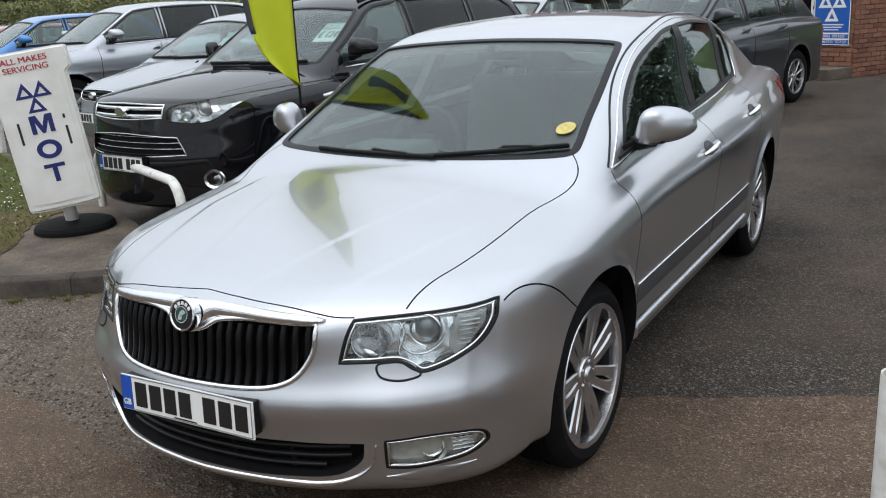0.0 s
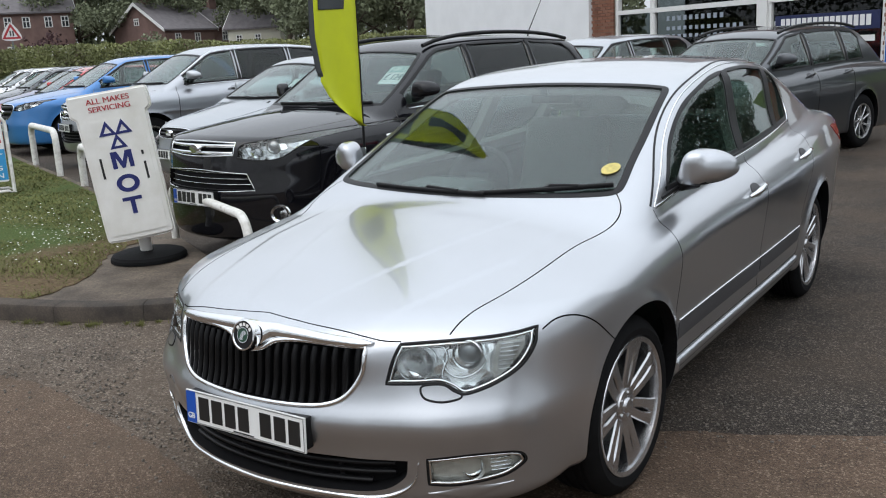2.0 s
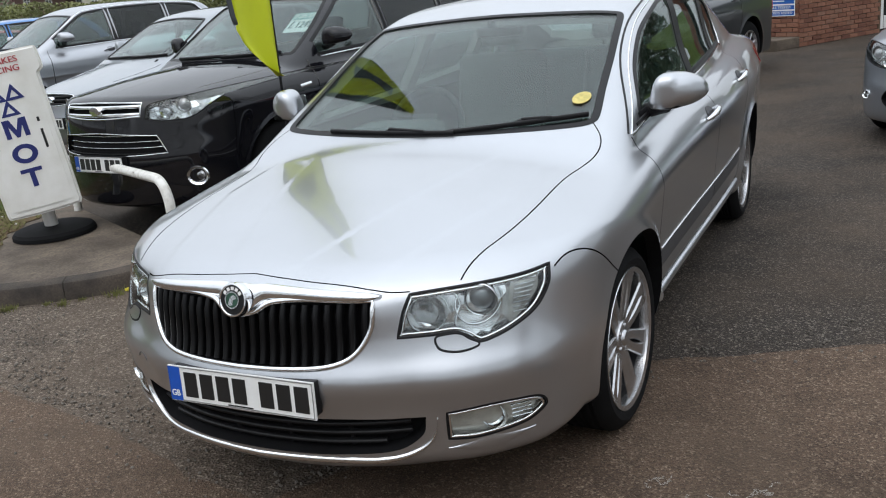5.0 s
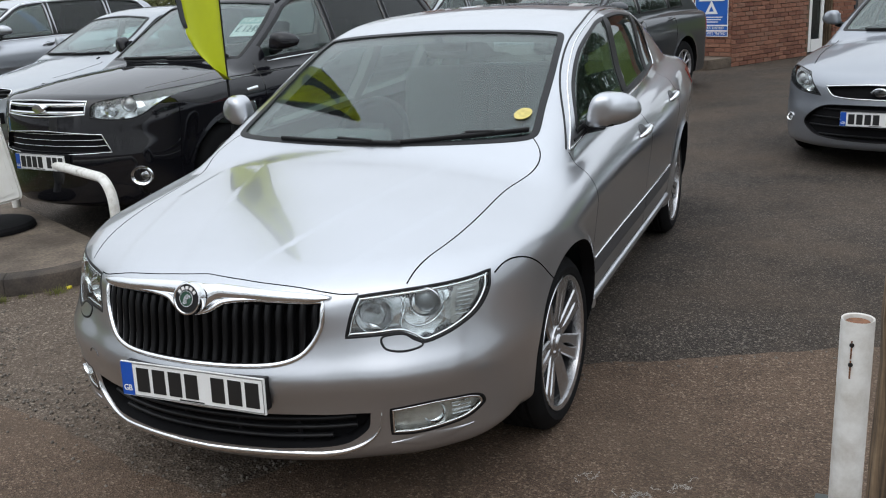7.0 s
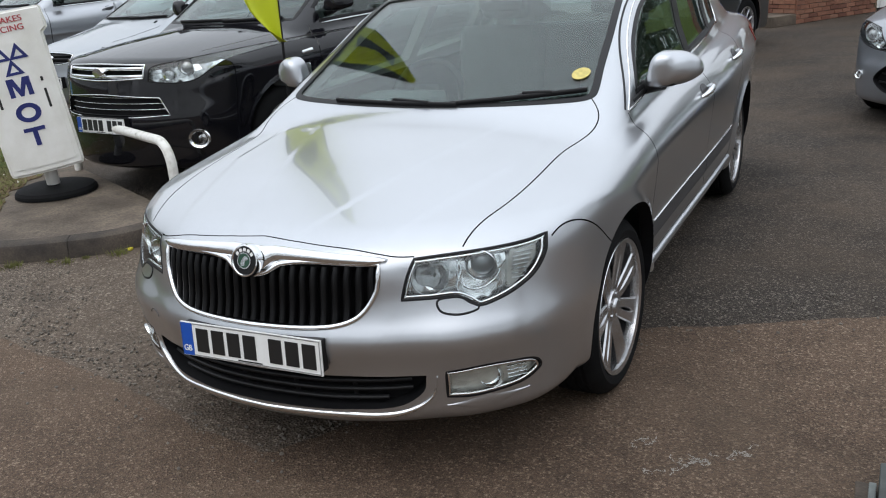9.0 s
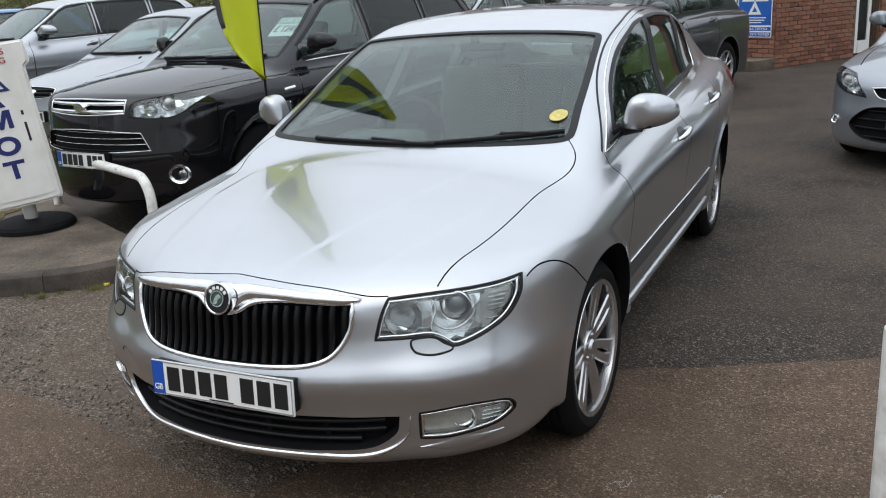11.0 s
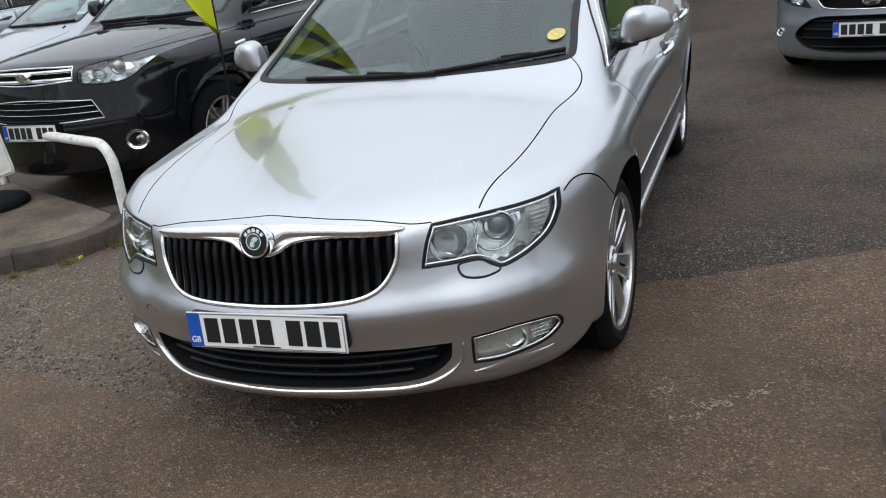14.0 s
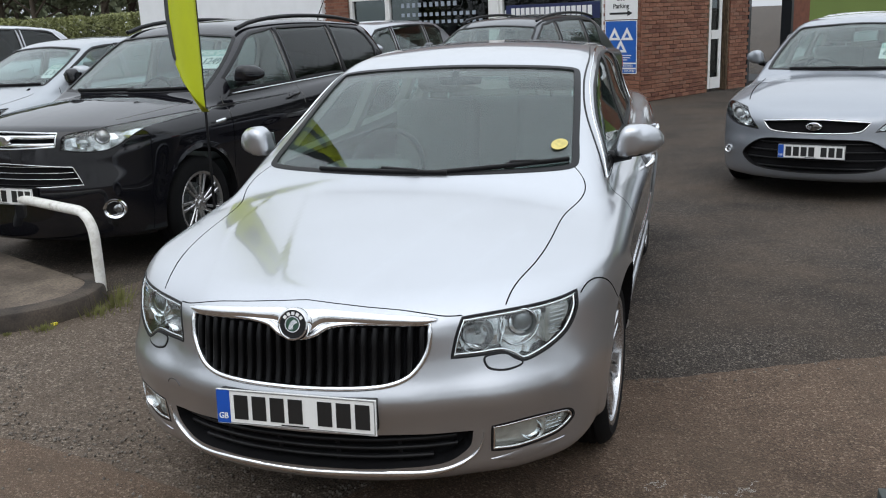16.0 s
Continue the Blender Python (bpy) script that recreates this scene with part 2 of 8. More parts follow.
c, sep, k = n.new("ShaderNodeTexCoord"), n.new("ShaderNodeSeparateXYZ"), n.new("ShaderNodeMapRange")
l.new(c.outputs["Object"], sep.inputs[0]), l.new(sep.outputs["X"], k.inputs["Value"])
k.inputs["From Min"].default_value, k.inputs["From Max"].default_value = -4.1, -5.9
k.inputs["To Min"].default_value, k.inputs["To Max"].default_value = -0.28, 0.34
add = n.new("ShaderNodeMath")
l.new(k.outputs[0], add.inputs[0]), l.new(tex_noise(nt, 1.7, 6, 0.65).outputs["Fac"], add.inputs[1])
patch = ramp(nt, add.outputs[0], [(0.42, (0, 0, 0)), (0.58, (1, 1, 1))])
l.new(mixc(nt, patch.outputs["Color"], straw.outputs["Color"], green.outputs["Color"]), p.inputs["Base Color"])
p.inputs["Roughness"].default_value, p.inputs["Specular IOR Level"].default_value = 0.95, 0.15
l.new(bump(nt, tex_noise(nt, 60, 4).outputs["Fac"], 0.8, 0.012).outputs[0], p.inputs["Normal"])
SOIL = m
GRASS = plain("grass_blades", (0.150, 0.152, 0.052), 0.85, 0.0, 0.35, 2.0, spec=0.2)
DAISY = plain("daisy_petals", (0.8, 0.8, 0.76), 0.8)
LEAF = plain("hedge_leaves", (0.20, 0.215, 0.075), 0.7, 0.0, 0.5, 0.8)
DARKLEAF = plain("tree_leaves", (0.19, 0.215, 0.125), 0.75, 0.0, 0.5, 0.5)
# darker leaf for the added belts, so that paintwork reflects less light
DEEPLEAF = plain("deep_green_leaves", (0.055, 0.070, 0.032), 0.75, 0.0, 0.5, 0.5)
REDLEAF = plain("copper_leaves", (0.05, 0.018, 0.02), 0.75, 0.0, 0.5, 0.8)
BARK = plain("bark", (0.09, 0.07, 0.05), 0.95, 0.0, 0.4, 5, relief=0.02, grain=25)
m, nt, n, l, p = shader("weathered_timber")
c, stretch = n.new("ShaderNodeTexCoord"), n.new("ShaderNodeMapping")
stretch.inputs["Scale"].default_value = (75, 75, 4)
grain, stain = n.new("ShaderNodeTexNoise"), tex_noise(nt, 7, 5, 0.65)
grain.inputs["Scale"].default_value, grain.inputs["Detail"].default_value, grain.inputs["Distortion"].default_value = 1.0, 5.0, 0.8
l.new(c.outputs["Object"], stretch.inputs["Vector"]), l.new(stretch.outputs[0], grain.inputs["Vector"])
lines = ramp(nt, grain.outputs["Fac"], [(0.32, (0.040, 0.027, 0.017)), (0.5, (0.145, 0.098, 0.058)), (0.7, (0.25, 0.175, 0.105))])
blotch = ramp(nt, stain.outputs["Fac"], [(0.35, (0.45, 0.43, 0.40)), (0.6, (1, 1, 1))])
l.new(mixc(nt, 0.8, lines.outputs["Color"], blotch.outputs["Color"], "MULTIPLY"), p.inputs["Base Color"])
p.inputs["Roughness"].default_value = 0.85
l.new(bump(nt, grain.outputs["Fac"], 0.8, 0.008).outputs[0], p.inputs["Normal"])
TIMBER = m
BRICKM = plain("brick_red", (0.20, 0.075, 0.045), 0.9, 0.0, 0.35, 6, relief=0.003, grain=90)
MORTAR = plain("mortar", (0.20, 0.165, 0.13), 0.95, 0.0, 0.2, 8)
RENDERW = plain("white_render", (0.78, 0.79, 0.80), 0.9, 0.0, 0.06, 1.5)
CREAM = plain("cream_render", (0.62, 0.60, 0.50), 0.9, 0.0, 0.08, 1.0)
SLATE = plain("roof_slate", (0.17, 0.155, 0.16), 0.8, 0.0, 0.3, 2.0)
FARBRICK = plain("far_brick", (0.20, 0.125, 0.108), 0.9, 0.0, 0.3, 1.2)
PVC = plain("white_window_frame", (0.75, 0.75, 0.73), 0.4, 0.0, 0.05)
SHOPGLASS = glass("shop_glass", (0.35, 0.38, 0.38), 1.5)
# near black: the shade of the unlit shop, put into the colour
ROOMSHADE = plain("unlit_room_shade", (0.03, 0.03, 0.032), 0.8)
GREENWALL = plain("green_hoarding", (0.15, 0.21, 0.05), 0.7, 0.0, 0.1, 1.0)
STEEL = plain("galvanised_plate", (0.20, 0.22, 0.21), 0.5, 0.6, 0.4, 14, dirt=(0.10, 0.11, 0.105))

# ---- mesh tools ----
def part(name, bm, material, parent=None, label="", smooth=False):
    """Links a bmesh as one mesh object under a thing or a part."""
    me = bpy.data.meshes.new(name)
    bm.to_mesh(me)
    bm.free()
    for m in material if isinstance(material, (list, tuple)) else [material]:
        me.materials.append(m)
    if smooth:
        me.shade_smooth()
        me.set_sharp_from_angle(angle=radians(smooth if smooth > 1 else 40))
    ob = new(name, me)
    ob.parent = parent
    if label:
        ob["label"] = label
    return ob


def thing(name, m, label, category, group="", kind=""):
    e = new(name)
    e.empty_display_size = 0.1
    e.matrix_basis = m
    return tagged(e, label, category, group, kind)


def box(bm, lo, hi, bevel=0.0, m=None, segments=2):
    """A box between two corners, its edges rounded."""
    r = bmesh.ops.create_cube(bm, size=1.0)
    vs = r["verts"]
    for v in vs:
        v.co = Vector([a + (b - a) * (c + 0.5) for a, b, c in zip(lo, hi, v.co)])
    if bevel:
        es = list({e for v in vs for e in v.link_edges})
        out = bmesh.ops.bevel(bm, geom=es, offset=bevel, segments=segments, affect="EDGES", profile=0.7)
        vs = list({v for f in out["faces"] for v in f.verts} | {v for v in vs if v.is_valid})
    if m is not None:
        bmesh.ops.transform(bm, matrix=m, verts=vs)
    return vs


def tube(bm, points, radius, sides=12, caps=True):
    """A round bar along a line of points; radius may be a list."""
    pts = [Vector(p) for p in points]
    rs = radius if isinstance(radius, (list, tuple)) else [radius] * len(pts)
    rings, side = [], None
    for i, p in enumerate(pts):
        d = (pts[min(i + 1, len(pts) - 1)] - pts[max(i - 1, 0)]).normalized()
        if side is None:
            side = d.orthogonal().normalized()
        side = (side - d * side.dot(d)).normalized()
        up = d.cross(side)
        rings.append([bm.verts.new(p + rs[i] * (math.cos(a) * side + math.sin(a) * up)) for a in (2 * math.pi * k / sides for k in range(sides))])
    for a, b in zip(rings, rings[1:]):
        for k in range(sides):
            bm.faces.new((a[k], a[(k + 1) % sides], b[(k + 1) % sides], b[k]))
    if caps:
        bm.faces.new(rings[0][::-1])
        bm.faces.new(rings[-1])
    return rings


def lathe(bm, profile, sides=32, m=None, closed=False):
    """Turns a profile of (radius, height along x) about the x axis."""
    rings = [[bm.verts.new((h, r * math.cos(a), r * math.sin(a))) for a in (2 * math.pi * k / sides for k in range(sides))] for r, h in profile]
    pairs = list(zip(rings, rings[1:])) + ([(rings[-1], rings[0])] if closed else [])
    for a, b in pairs:
        for k in range(sides):
            bm.faces.new((a[k], b[k], b[(k + 1) % sides], a[(k + 1) % sides]))
    if m is not None:
        bmesh.ops.transform(bm, matrix=m, verts=[v for r in rings for v in r])
    return rings


def slab(bm, outline, thick, m=None):
    """A flat plate from an outline in x, z, standing on y = 0 and reaching to y = thick."""
    a = [bm.verts.new((x, 0, z)) for x, z in outline]
    b = [bm.verts.new((x, thick, z)) for x, z in outline]
    bm.faces.new(a)
    bm.faces.new(b[::-1])
    n = len(a)
    for k in range(n):
        bm.faces.new((a[k], b[k], b[(k + 1) % n], a[(k + 1) % n]))
    bmesh.ops.recalc_face_normals(bm, faces=bm.faces[:])
    if m is not None:
        bmesh.ops.transform(bm, matrix=m, verts=a + b)
    return a + b


def words(name, text, height, m, material, parent=None, depth=0.002, width=0.0, align="CENTER"):
    """Raised lettering in the built-in font, facing -y, centred on m."""
    cu = bpy.data.curves.new(name, "FONT")
    cu.body, cu.size, cu.extrude, cu.align_x, cu.align_y = text, height * 1.38, depth / 2, align, "CENTER"
    tmp = bpy.data.objects.new(name, cu)
    scene.collection.objects.link(tmp)
    dg = bpy.context.evaluated_depsgraph_get()
    me = bpy.data.meshes.new_from_object(tmp.evaluated_get(dg))
    bpy.data.objects.remove(tmp)
    xs = [v.co.x for v in me.vertices]
    k = width / (max(xs) - min(xs)) if width else 1.0
    me.transform(Matrix.Rotation(radians(90), 4, "X") @ Matrix.Diagonal((k, 1, 1, 1)))
    # the strokes thickened by a second layer a hair behind, set off to the side
    bm = bmesh.new()
    for dx, dy in ((-0.022, 0.0), (0.022, 0.0005)):
        me.transform(Matrix.Translation((dx * height, dy, 0)))
        bm.from_mesh(me)
        me.transform(Matrix.Translation((-dx * height, -dy, 0)))
    bm.to_mesh(me)
    bm.free()
    me.materials.clear()
    me.materials.append(material)
    ob = new(name, me)
    ob.parent, ob.matrix_basis = parent, m
    return ob


def spline(pairs):
    """A natural cubic through (x, y) pairs, straight beyond its ends."""
    x, y = np.array(pairs, float).T
    n, h = len(x), np.diff(x)
    a, b = np.zeros((n, n)), np.zeros(n)
    a[0, 0] = a[-1, -1] = 1
    for i in range(1, n - 1):
        a[i, i - 1 : i + 2] = h[i - 1], 2 * (h[i - 1] + h[i]), h[i]
        b[i] = 6 * ((y[i + 1] - y[i]) / h[i] - (y[i] - y[i - 1]) / h[i - 1])
    s = np.linalg.solve(a, b)
    d0 = (y[1] - y[0]) / h[0] - h[0] * s[1] / 6
    d1 = (y[-1] - y[-2]) / h[-1] + h[-1] * s[-2] / 6

    def value(q):
        q = np.asarray(q, float)
        i = np.clip(np.searchsorted(x, q) - 1, 0, n - 2)
        u, v = x[i + 1] - q, q - x[i]
        mid = (s[i] * u**3 + s[i + 1] * v**3) / (6 * h[i]) + (y[i] / h[i] - s[i] * h[i] / 6) * u + (y[i + 1] / h[i] - s[i + 1] * h[i] / 6) * v
        return np.where(q < x[0], y[0] + d0 * (q - x[0]), np.where(q > x[-1], y[-1] + d1 * (q - x[-1]), mid))

    return value


def smax(a, b, r):
    h = np.clip(0.5 + 0.5 * (a - b) / r, 0, 1)
    return b + (a - b) * h + r * h * (1 - h)


def smin(a, b, r):
    return -smax(-a, -b, r)


def rounded(outline, steps=6, keep=()):
    """A closed outline through the given corners, rounded by a Catmull-Rom curve; corners whose numbers are in keep stay sharp."""
    p = np.array(outline, float)
    n, out = len(p), []
    for i in range(n):
        p0, p1, p2, p3 = p[i - 1], p[i], p[(i + 1) % n], p[(i + 2) % n]
        m1, m2 = (p2 - p0) / 2, (p3 - p1) / 2
        if i in keep:
            m1 = p2 - p1
        if (i + 1) % n in keep:
            m2 = p2 - p1
        m1 = m1 / max(1e-9, np.linalg.norm(m1)) * min(np.linalg.norm(m1), np.linalg.norm(p2 - p1))
        m2 = m2 / max(1e-9, np.linalg.norm(m2)) * min(np.linalg.norm(m2), np.linalg.norm(p2 - p1))
        for t in np.arange(steps) / steps:
            out.append((2 * t**3 - 3 * t**2 + 1) * p1 + (t**3 - 2 * t**2 + t) * m1 + (-2 * t**3 + 3 * t**2) * p2 + (t**3 - t**2) * m2)
    return np.array(out)


def open_curve(points, steps=8):
    p = np.array(points, float)
    t = np.r_[0, np.cumsum(np.linalg.norm(np.diff(p, axis=0), axis=1))]
    q = np.linspace(0, t[-1], steps * (len(p) - 1) + 1)
    return np.stack([spline(list(zip(t, p[:, k])))(q) for k in range(p.shape[1])], 1)


def inset(outline, d):
    """An outline moved inwards by d."""
    p = np.asarray(outline, float)
    t = np.roll(p, -1, 0) - np.roll(p, 1, 0)
    t /= np.linalg.norm(t, axis=1)[:, None] + 1e-12
    area = 0.5 * np.sum(p[:, 0] * np.roll(p[:, 1], -1) - np.roll(p[:, 0], -1) * p[:, 1])
    return p + np.sign(area) * d * np.stack([-t[:, 1], t[:, 0]], 1)


def inside(outline, q):
    """Which of the points q lie inside an outline."""
    p, q = np.asarray(outline), np.asarray(q)
    c = np.zeros(len(q), bool)
    for a, b in zip(p, np.roll(p, -1, 0)):
        if a[1] != b[1]:
            c ^= ((a[1] > q[:, 1]) != (b[1] > q[:, 1])) & (q[:, 0] < (b[0] - a[0]) * (q[:, 1] - a[1]) / (b[1] - a[1]) + a[0])
    return c


def filled(outline, step):
    """Triangles that fill an outline, with points every step inside."""
    from mathutils import geometry
    p = np.asarray(outline, float)
    lo, hi = p.min(0), p.max(0)
    gx, gy = np.meshgrid(np.arange(lo[0] + step / 2, hi[0], step), np.arange(lo[1] + step / 2, hi[1], step))
    g = np.stack([gx.ravel(), gy.ravel()], 1)
    if len(g):
        g = g[inside(inset(p, step * 0.35), g) & inside(p, g)]
    n = len(p)
    pts = [Vector(v) for v in np.r_[p, g]]
    r = geometry.delaunay_2d_cdt(pts, [(k, (k + 1) % n) for k in range(n)], [list(range(n))], 1, 1e-6)
    return np.array([tuple(v) for v in r[0]]), [tuple(f) for f in r[2]]


# ---- cars ----
# A car lies with its nose at y = 0, its tail at +y, its midline on x = 0 and its wheels on z = 0.
class Shape:
    """The outer skin of a car, as a smooth field that is negative inside."""

    def __init__(self, length, nose, face, deck, crown, side, taper, screen, roof, cabin, back, tail, sill, hubs, wheel, creases=(), flare=0.010, bow=0.27, rear=0.0, corner=0.0, lift=0.0):
        self.length, self.hubs, self.wheel = length, hubs, wheel
        self.nose, self.face, self.deck, self.crown, self.side, self.taper = map(spline, (nose, face, deck, crown, side, taper))
        self.roof, self.cabin, self.tail = spline(roof), spline(cabin), spline(tail)
        self.screen, self.back, self.sill, self.creases, self.flare, self.bow, self.rear, self.corner, self.lift = screen, back, sill, creases, flare, bow, rear, corner, lift

    def __call__(self, x, y, z):
        x = np.abs(x)
        g = 0.0
        for (y0, x0), (y1, x1), h, w in self.creases:
            edge = x0 + (x1 - x0) * np.clip((y - y0) / (y1 - y0), 0, 1)
            g = g + h * np.clip(0.5 + (edge - x) / w, 0, 1) ** 2 * (3 - 2 * np.clip(0.5 + (edge - x) / w, 0, 1))
        top = (z - (self.deck(y) - self.crown(x) + g)) * 0.94
        flank = self.side(z) * self.taper(y)
        for hy in self.hubs:
            r = np.hypot(y - hy, z - self.wheel)
            flank = flank + self.flare * np.exp(-(((r - self.wheel - 0.050) / 0.036) ** 2))
        flank = x - flank
        out, low = np.clip((x - 0.28) / 0.40, 0, 1), np.clip((0.80 - z) / 0.38, 0, 1)
        shelf = self.corner * out * out * (3 - 2 * out) * low * low * (3 - 2 * low)
        front = (self.nose(x) + self.face(z) - shelf - y) * 0.8
        rear = (y - (self.length - self.tail(x) - 0.25 * np.maximum(0, 0.45 - z) ** 1.5)) * 0.9
        low = smax(smax(flank, top, 0.07), front, 0.06)
        foot = self.sill + self.lift * np.clip((x - 0.42) / 0.42, 0, 1) ** 2 * np.clip((0.95 - y) / 0.3, 0, 1) + 0.7 * self.lift * np.clip((y - 1.0) / 0.3, 0, 1)
        low = smax(smax(low, rear, 0.10), foot - z, 0.05)
        (a0, b0), (a1, b1) = self.screen
        s = (a1 - a0) / (b1 - b0)
        ws = (a0 + (z - b0) * s + self.bow * x**2 - y) / math.hypot(1, s)
        (c0, d0), (c1, d1) = self.back
        q = (c1 - c0) / (d1 - d0)
        bl = (y - (c0 + (z - d0) * q - 0.2 * x**2)) / math.hypot(1, q)
        pinch = 1 - self.rear * np.clip((y - 2.4) / 2.0, 0, 1.2) ** 2
        wall = (x - self.cabin(z) * pinch) * 0.9
        rf = z - self.roof(y) + 0.11 * x**2
        cab = smax(smax(smax(ws, rf, 0.08), bl, 0.10), wall, 0.09)
        cab = smax(smax(cab, 0.75 - z, 0.02), rear, 0.08)
        return smin(low, cab, 0.022)

    def grad(self, p, e=1e-4):
        x, y, z = p.T
        g = np.stack([self(x + e, y, z) - self(x - e, y, z), self(x, y + e, z) - self(x, y - e, z), self(x, y, z + e) - self(x, y, z - e)], 1)
        return g / (np.linalg.norm(g, axis=1)[:, None] + 1e-12)

    def onto(self, q, plane, sign=1):
        """Points of the skin that are met from the front (x, z), from a side (y, z) or from above (x, y)."""
        q = np.asarray(q, float)
        n = len(q)
        if plane == "front":
            o, d, far = np.stack([q[:, 0], np.full(n, -0.4), q[:, 1]], 1), np.array([0, 1.0, 0]), 2.6
        elif plane == "side":
            o, d, far = np.stack([np.full(n, 1.15 * sign), q[:, 0], q[:, 1]], 1), np.array([-1.0 * sign, 0, 0]), 1.15
        elif plane == "rear":
            o, d, far = np.stack([q[:, 0], np.full(n, self.length + 0.3), q[:, 1]], 1), np.array([0, -1.0, 0]), 2.0
        else:
            o, d, far = np.stack([q[:, 0], q[:, 1], np.full(n, 1.9)], 1), np.array([0, 0, -1.0]), 1.7
        ts = np.linspace(0, far, 180)
        p = o[:, None] + ts[None, :, None] * d
        v = self(p[..., 0], p[..., 1], p[..., 2])
        hit = v < 0
        k = np.where(hit.any(1), hit.argmax(1), 150)
        lo, hi = ts[np.maximum(k - 1, 0)], ts[k]
        for _ in range(22):
            mid = (lo + hi) / 2
            p = o + mid[:, None] * d
            into = self(p[:, 0], p[:, 1], p[:, 2]) < 0
            hi, lo = np.where(into, mid, hi), np.where(into, lo, mid)
        return o + hi[:, None] * d, d


def skin(field, lo, hi, step):
    """The zero surface of a field as quads, on a grid, its points drawn onto the surface."""
    ax = [np.arange(a, b + step, step) for a, b in zip(lo, hi)]
    v = field(ax[0][:, None, None], ax[1][None, :, None], ax[2][None, None, :])
    v = np.broadcast_to(v, tuple(len(a) for a in ax))
    s = v < 0
    c = sum(s[i : s.shape[0] - 1 + i, j : s.shape[1] - 1 + j, k : s.shape[2] - 1 + k].astype(np.int8) for i in (0, 1) for j in (0, 1) for k in (0, 1))
    mixed = (c > 0) & (c < 8)
    ids = np.full(mixed.shape, -1, np.int64)
    cells = np.argwhere(mixed)
    ids[mixed] = np.arange(len(cells))
    p = np.stack([ax[k][cells[:, k]] + step / 2 for k in range(3)], 1)
    for _ in range(5):
        e = 1e-4
        x, y, z = p.T
        f = field(x, y, z)
        g = np.stack([field(x + e, y, z) - field(x - e, y, z), field(x, y + e, z) - field(x, y - e, z), field(x, y, z + e) - field(x, y, z - e)], 1) / (2 * e)
        move = -(f / (np.sum(g * g, 1) + 1e-9))[:, None] * g
        p = p + np.clip(move, -step * 0.6, step * 0.6)
    quads = []
    for axis in range(3):
        a = np.take(s, range(s.shape[axis] - 1), axis)
        b = np.take(s, range(1, s.shape[axis]), axis)
        for flip, cross in ((False, a & ~b), (True, ~a & b)):
            e = np.argwhere(cross)
            o1, o2 = [k for k in range(3) if k != axis]
            e = e[(e[:, o1] > 0) & (e[:, o2] > 0) & (e[:, o1] < s.shape[o1] - 1) & (e[:, o2] < s.shape[o2] - 1)]
            d1, d2 = np.zeros(3, int), np.zeros(3, int)
            d1[o1], d2[o2] = 1, 1
            loop = [e - d1 - d2, e - d2, e, e - d1]
            if flip == (axis != 1):
                loop = loop[::-1]
            quads.append(np.stack([ids[tuple(q.T)] for q in loop], 1))
    return p, np.concatenate(quads)


def mesh_of(name, p, faces):
    me = bpy.data.meshes.new(name)
    me.from_pydata([tuple(v) for v in p], [], [tuple(int(i) for i in f) for f in faces])
    me.update()
    return me


def carve(me, cutters):
    """Cuts closed meshes out of a closed mesh."""
    ob = bpy.data.objects.new("uncut", me)
    scene.collection.objects.link(ob)
    tools = []
    for c in cutters:
        t = bpy.data.objects.new("tool", c)
        scene.collection.objects.link(t)
        tools.append(t)
        m = ob.modifiers.new("cut", "BOOLEAN")
        m.operation, m.solver, m.object = "DIFFERENCE", "MANIFOLD", t
    out = bpy.data.meshes.new_from_object(ob.evaluated_get(bpy.context.evaluated_depsgraph_get()))
    for t in (ob, *tools):
        bpy.data.objects.remove(t)
    return out


def pane(shape, outline, plane, sign=1, out=0.0, thick=0.004, step=0.025, along=False):
    """A closed shell that follows the skin inside an outline: its face lies out proud of the skin and it is thick deep."""
    uv, tris = filled(outline, step)
    p, d = shape.onto(uv, plane, sign)
    n = np.broadcast_to(-d, p.shape) if along else shape.grad(p)
    a, b = p + out * n, p + (out - thick) * n
    k, count = len(p), len(outline)
    faces = [(i, j, l) for i, j, l in tris] + [(k + l, k + j, k + i) for i, j, l in tris]
    edge = {}
    for t in tris:
        for i, j in zip(t, t[1:] + t[:1]):
            edge[(i, j)] = True
    for i, j in edge:
        if (j, i) not in edge:
            faces.append((j, i, k + i, k + j))
    p = np.r_[a, b]
    i, j, l = tris[0]
    if np.dot(np.cross(p[j] - p[i], p[l] - p[i]), -d) < 0:
        faces = [f[::-1] for f in faces]
    return p, faces, k


def shell(name, shape, outline, plane, material, parent, sign=1, out=0.0, thick=0.004, step=0.025, label=""):
    p, faces, k = pane(shape, outline, plane, sign, out, thick, step)
    me = mesh_of(name, p, faces)
    me.materials.append(material)
    smooth_skin(me, shape, out)
    ob = new(name, me)
    ob.parent = parent
    if label:
        ob["label"] = label
    return ob


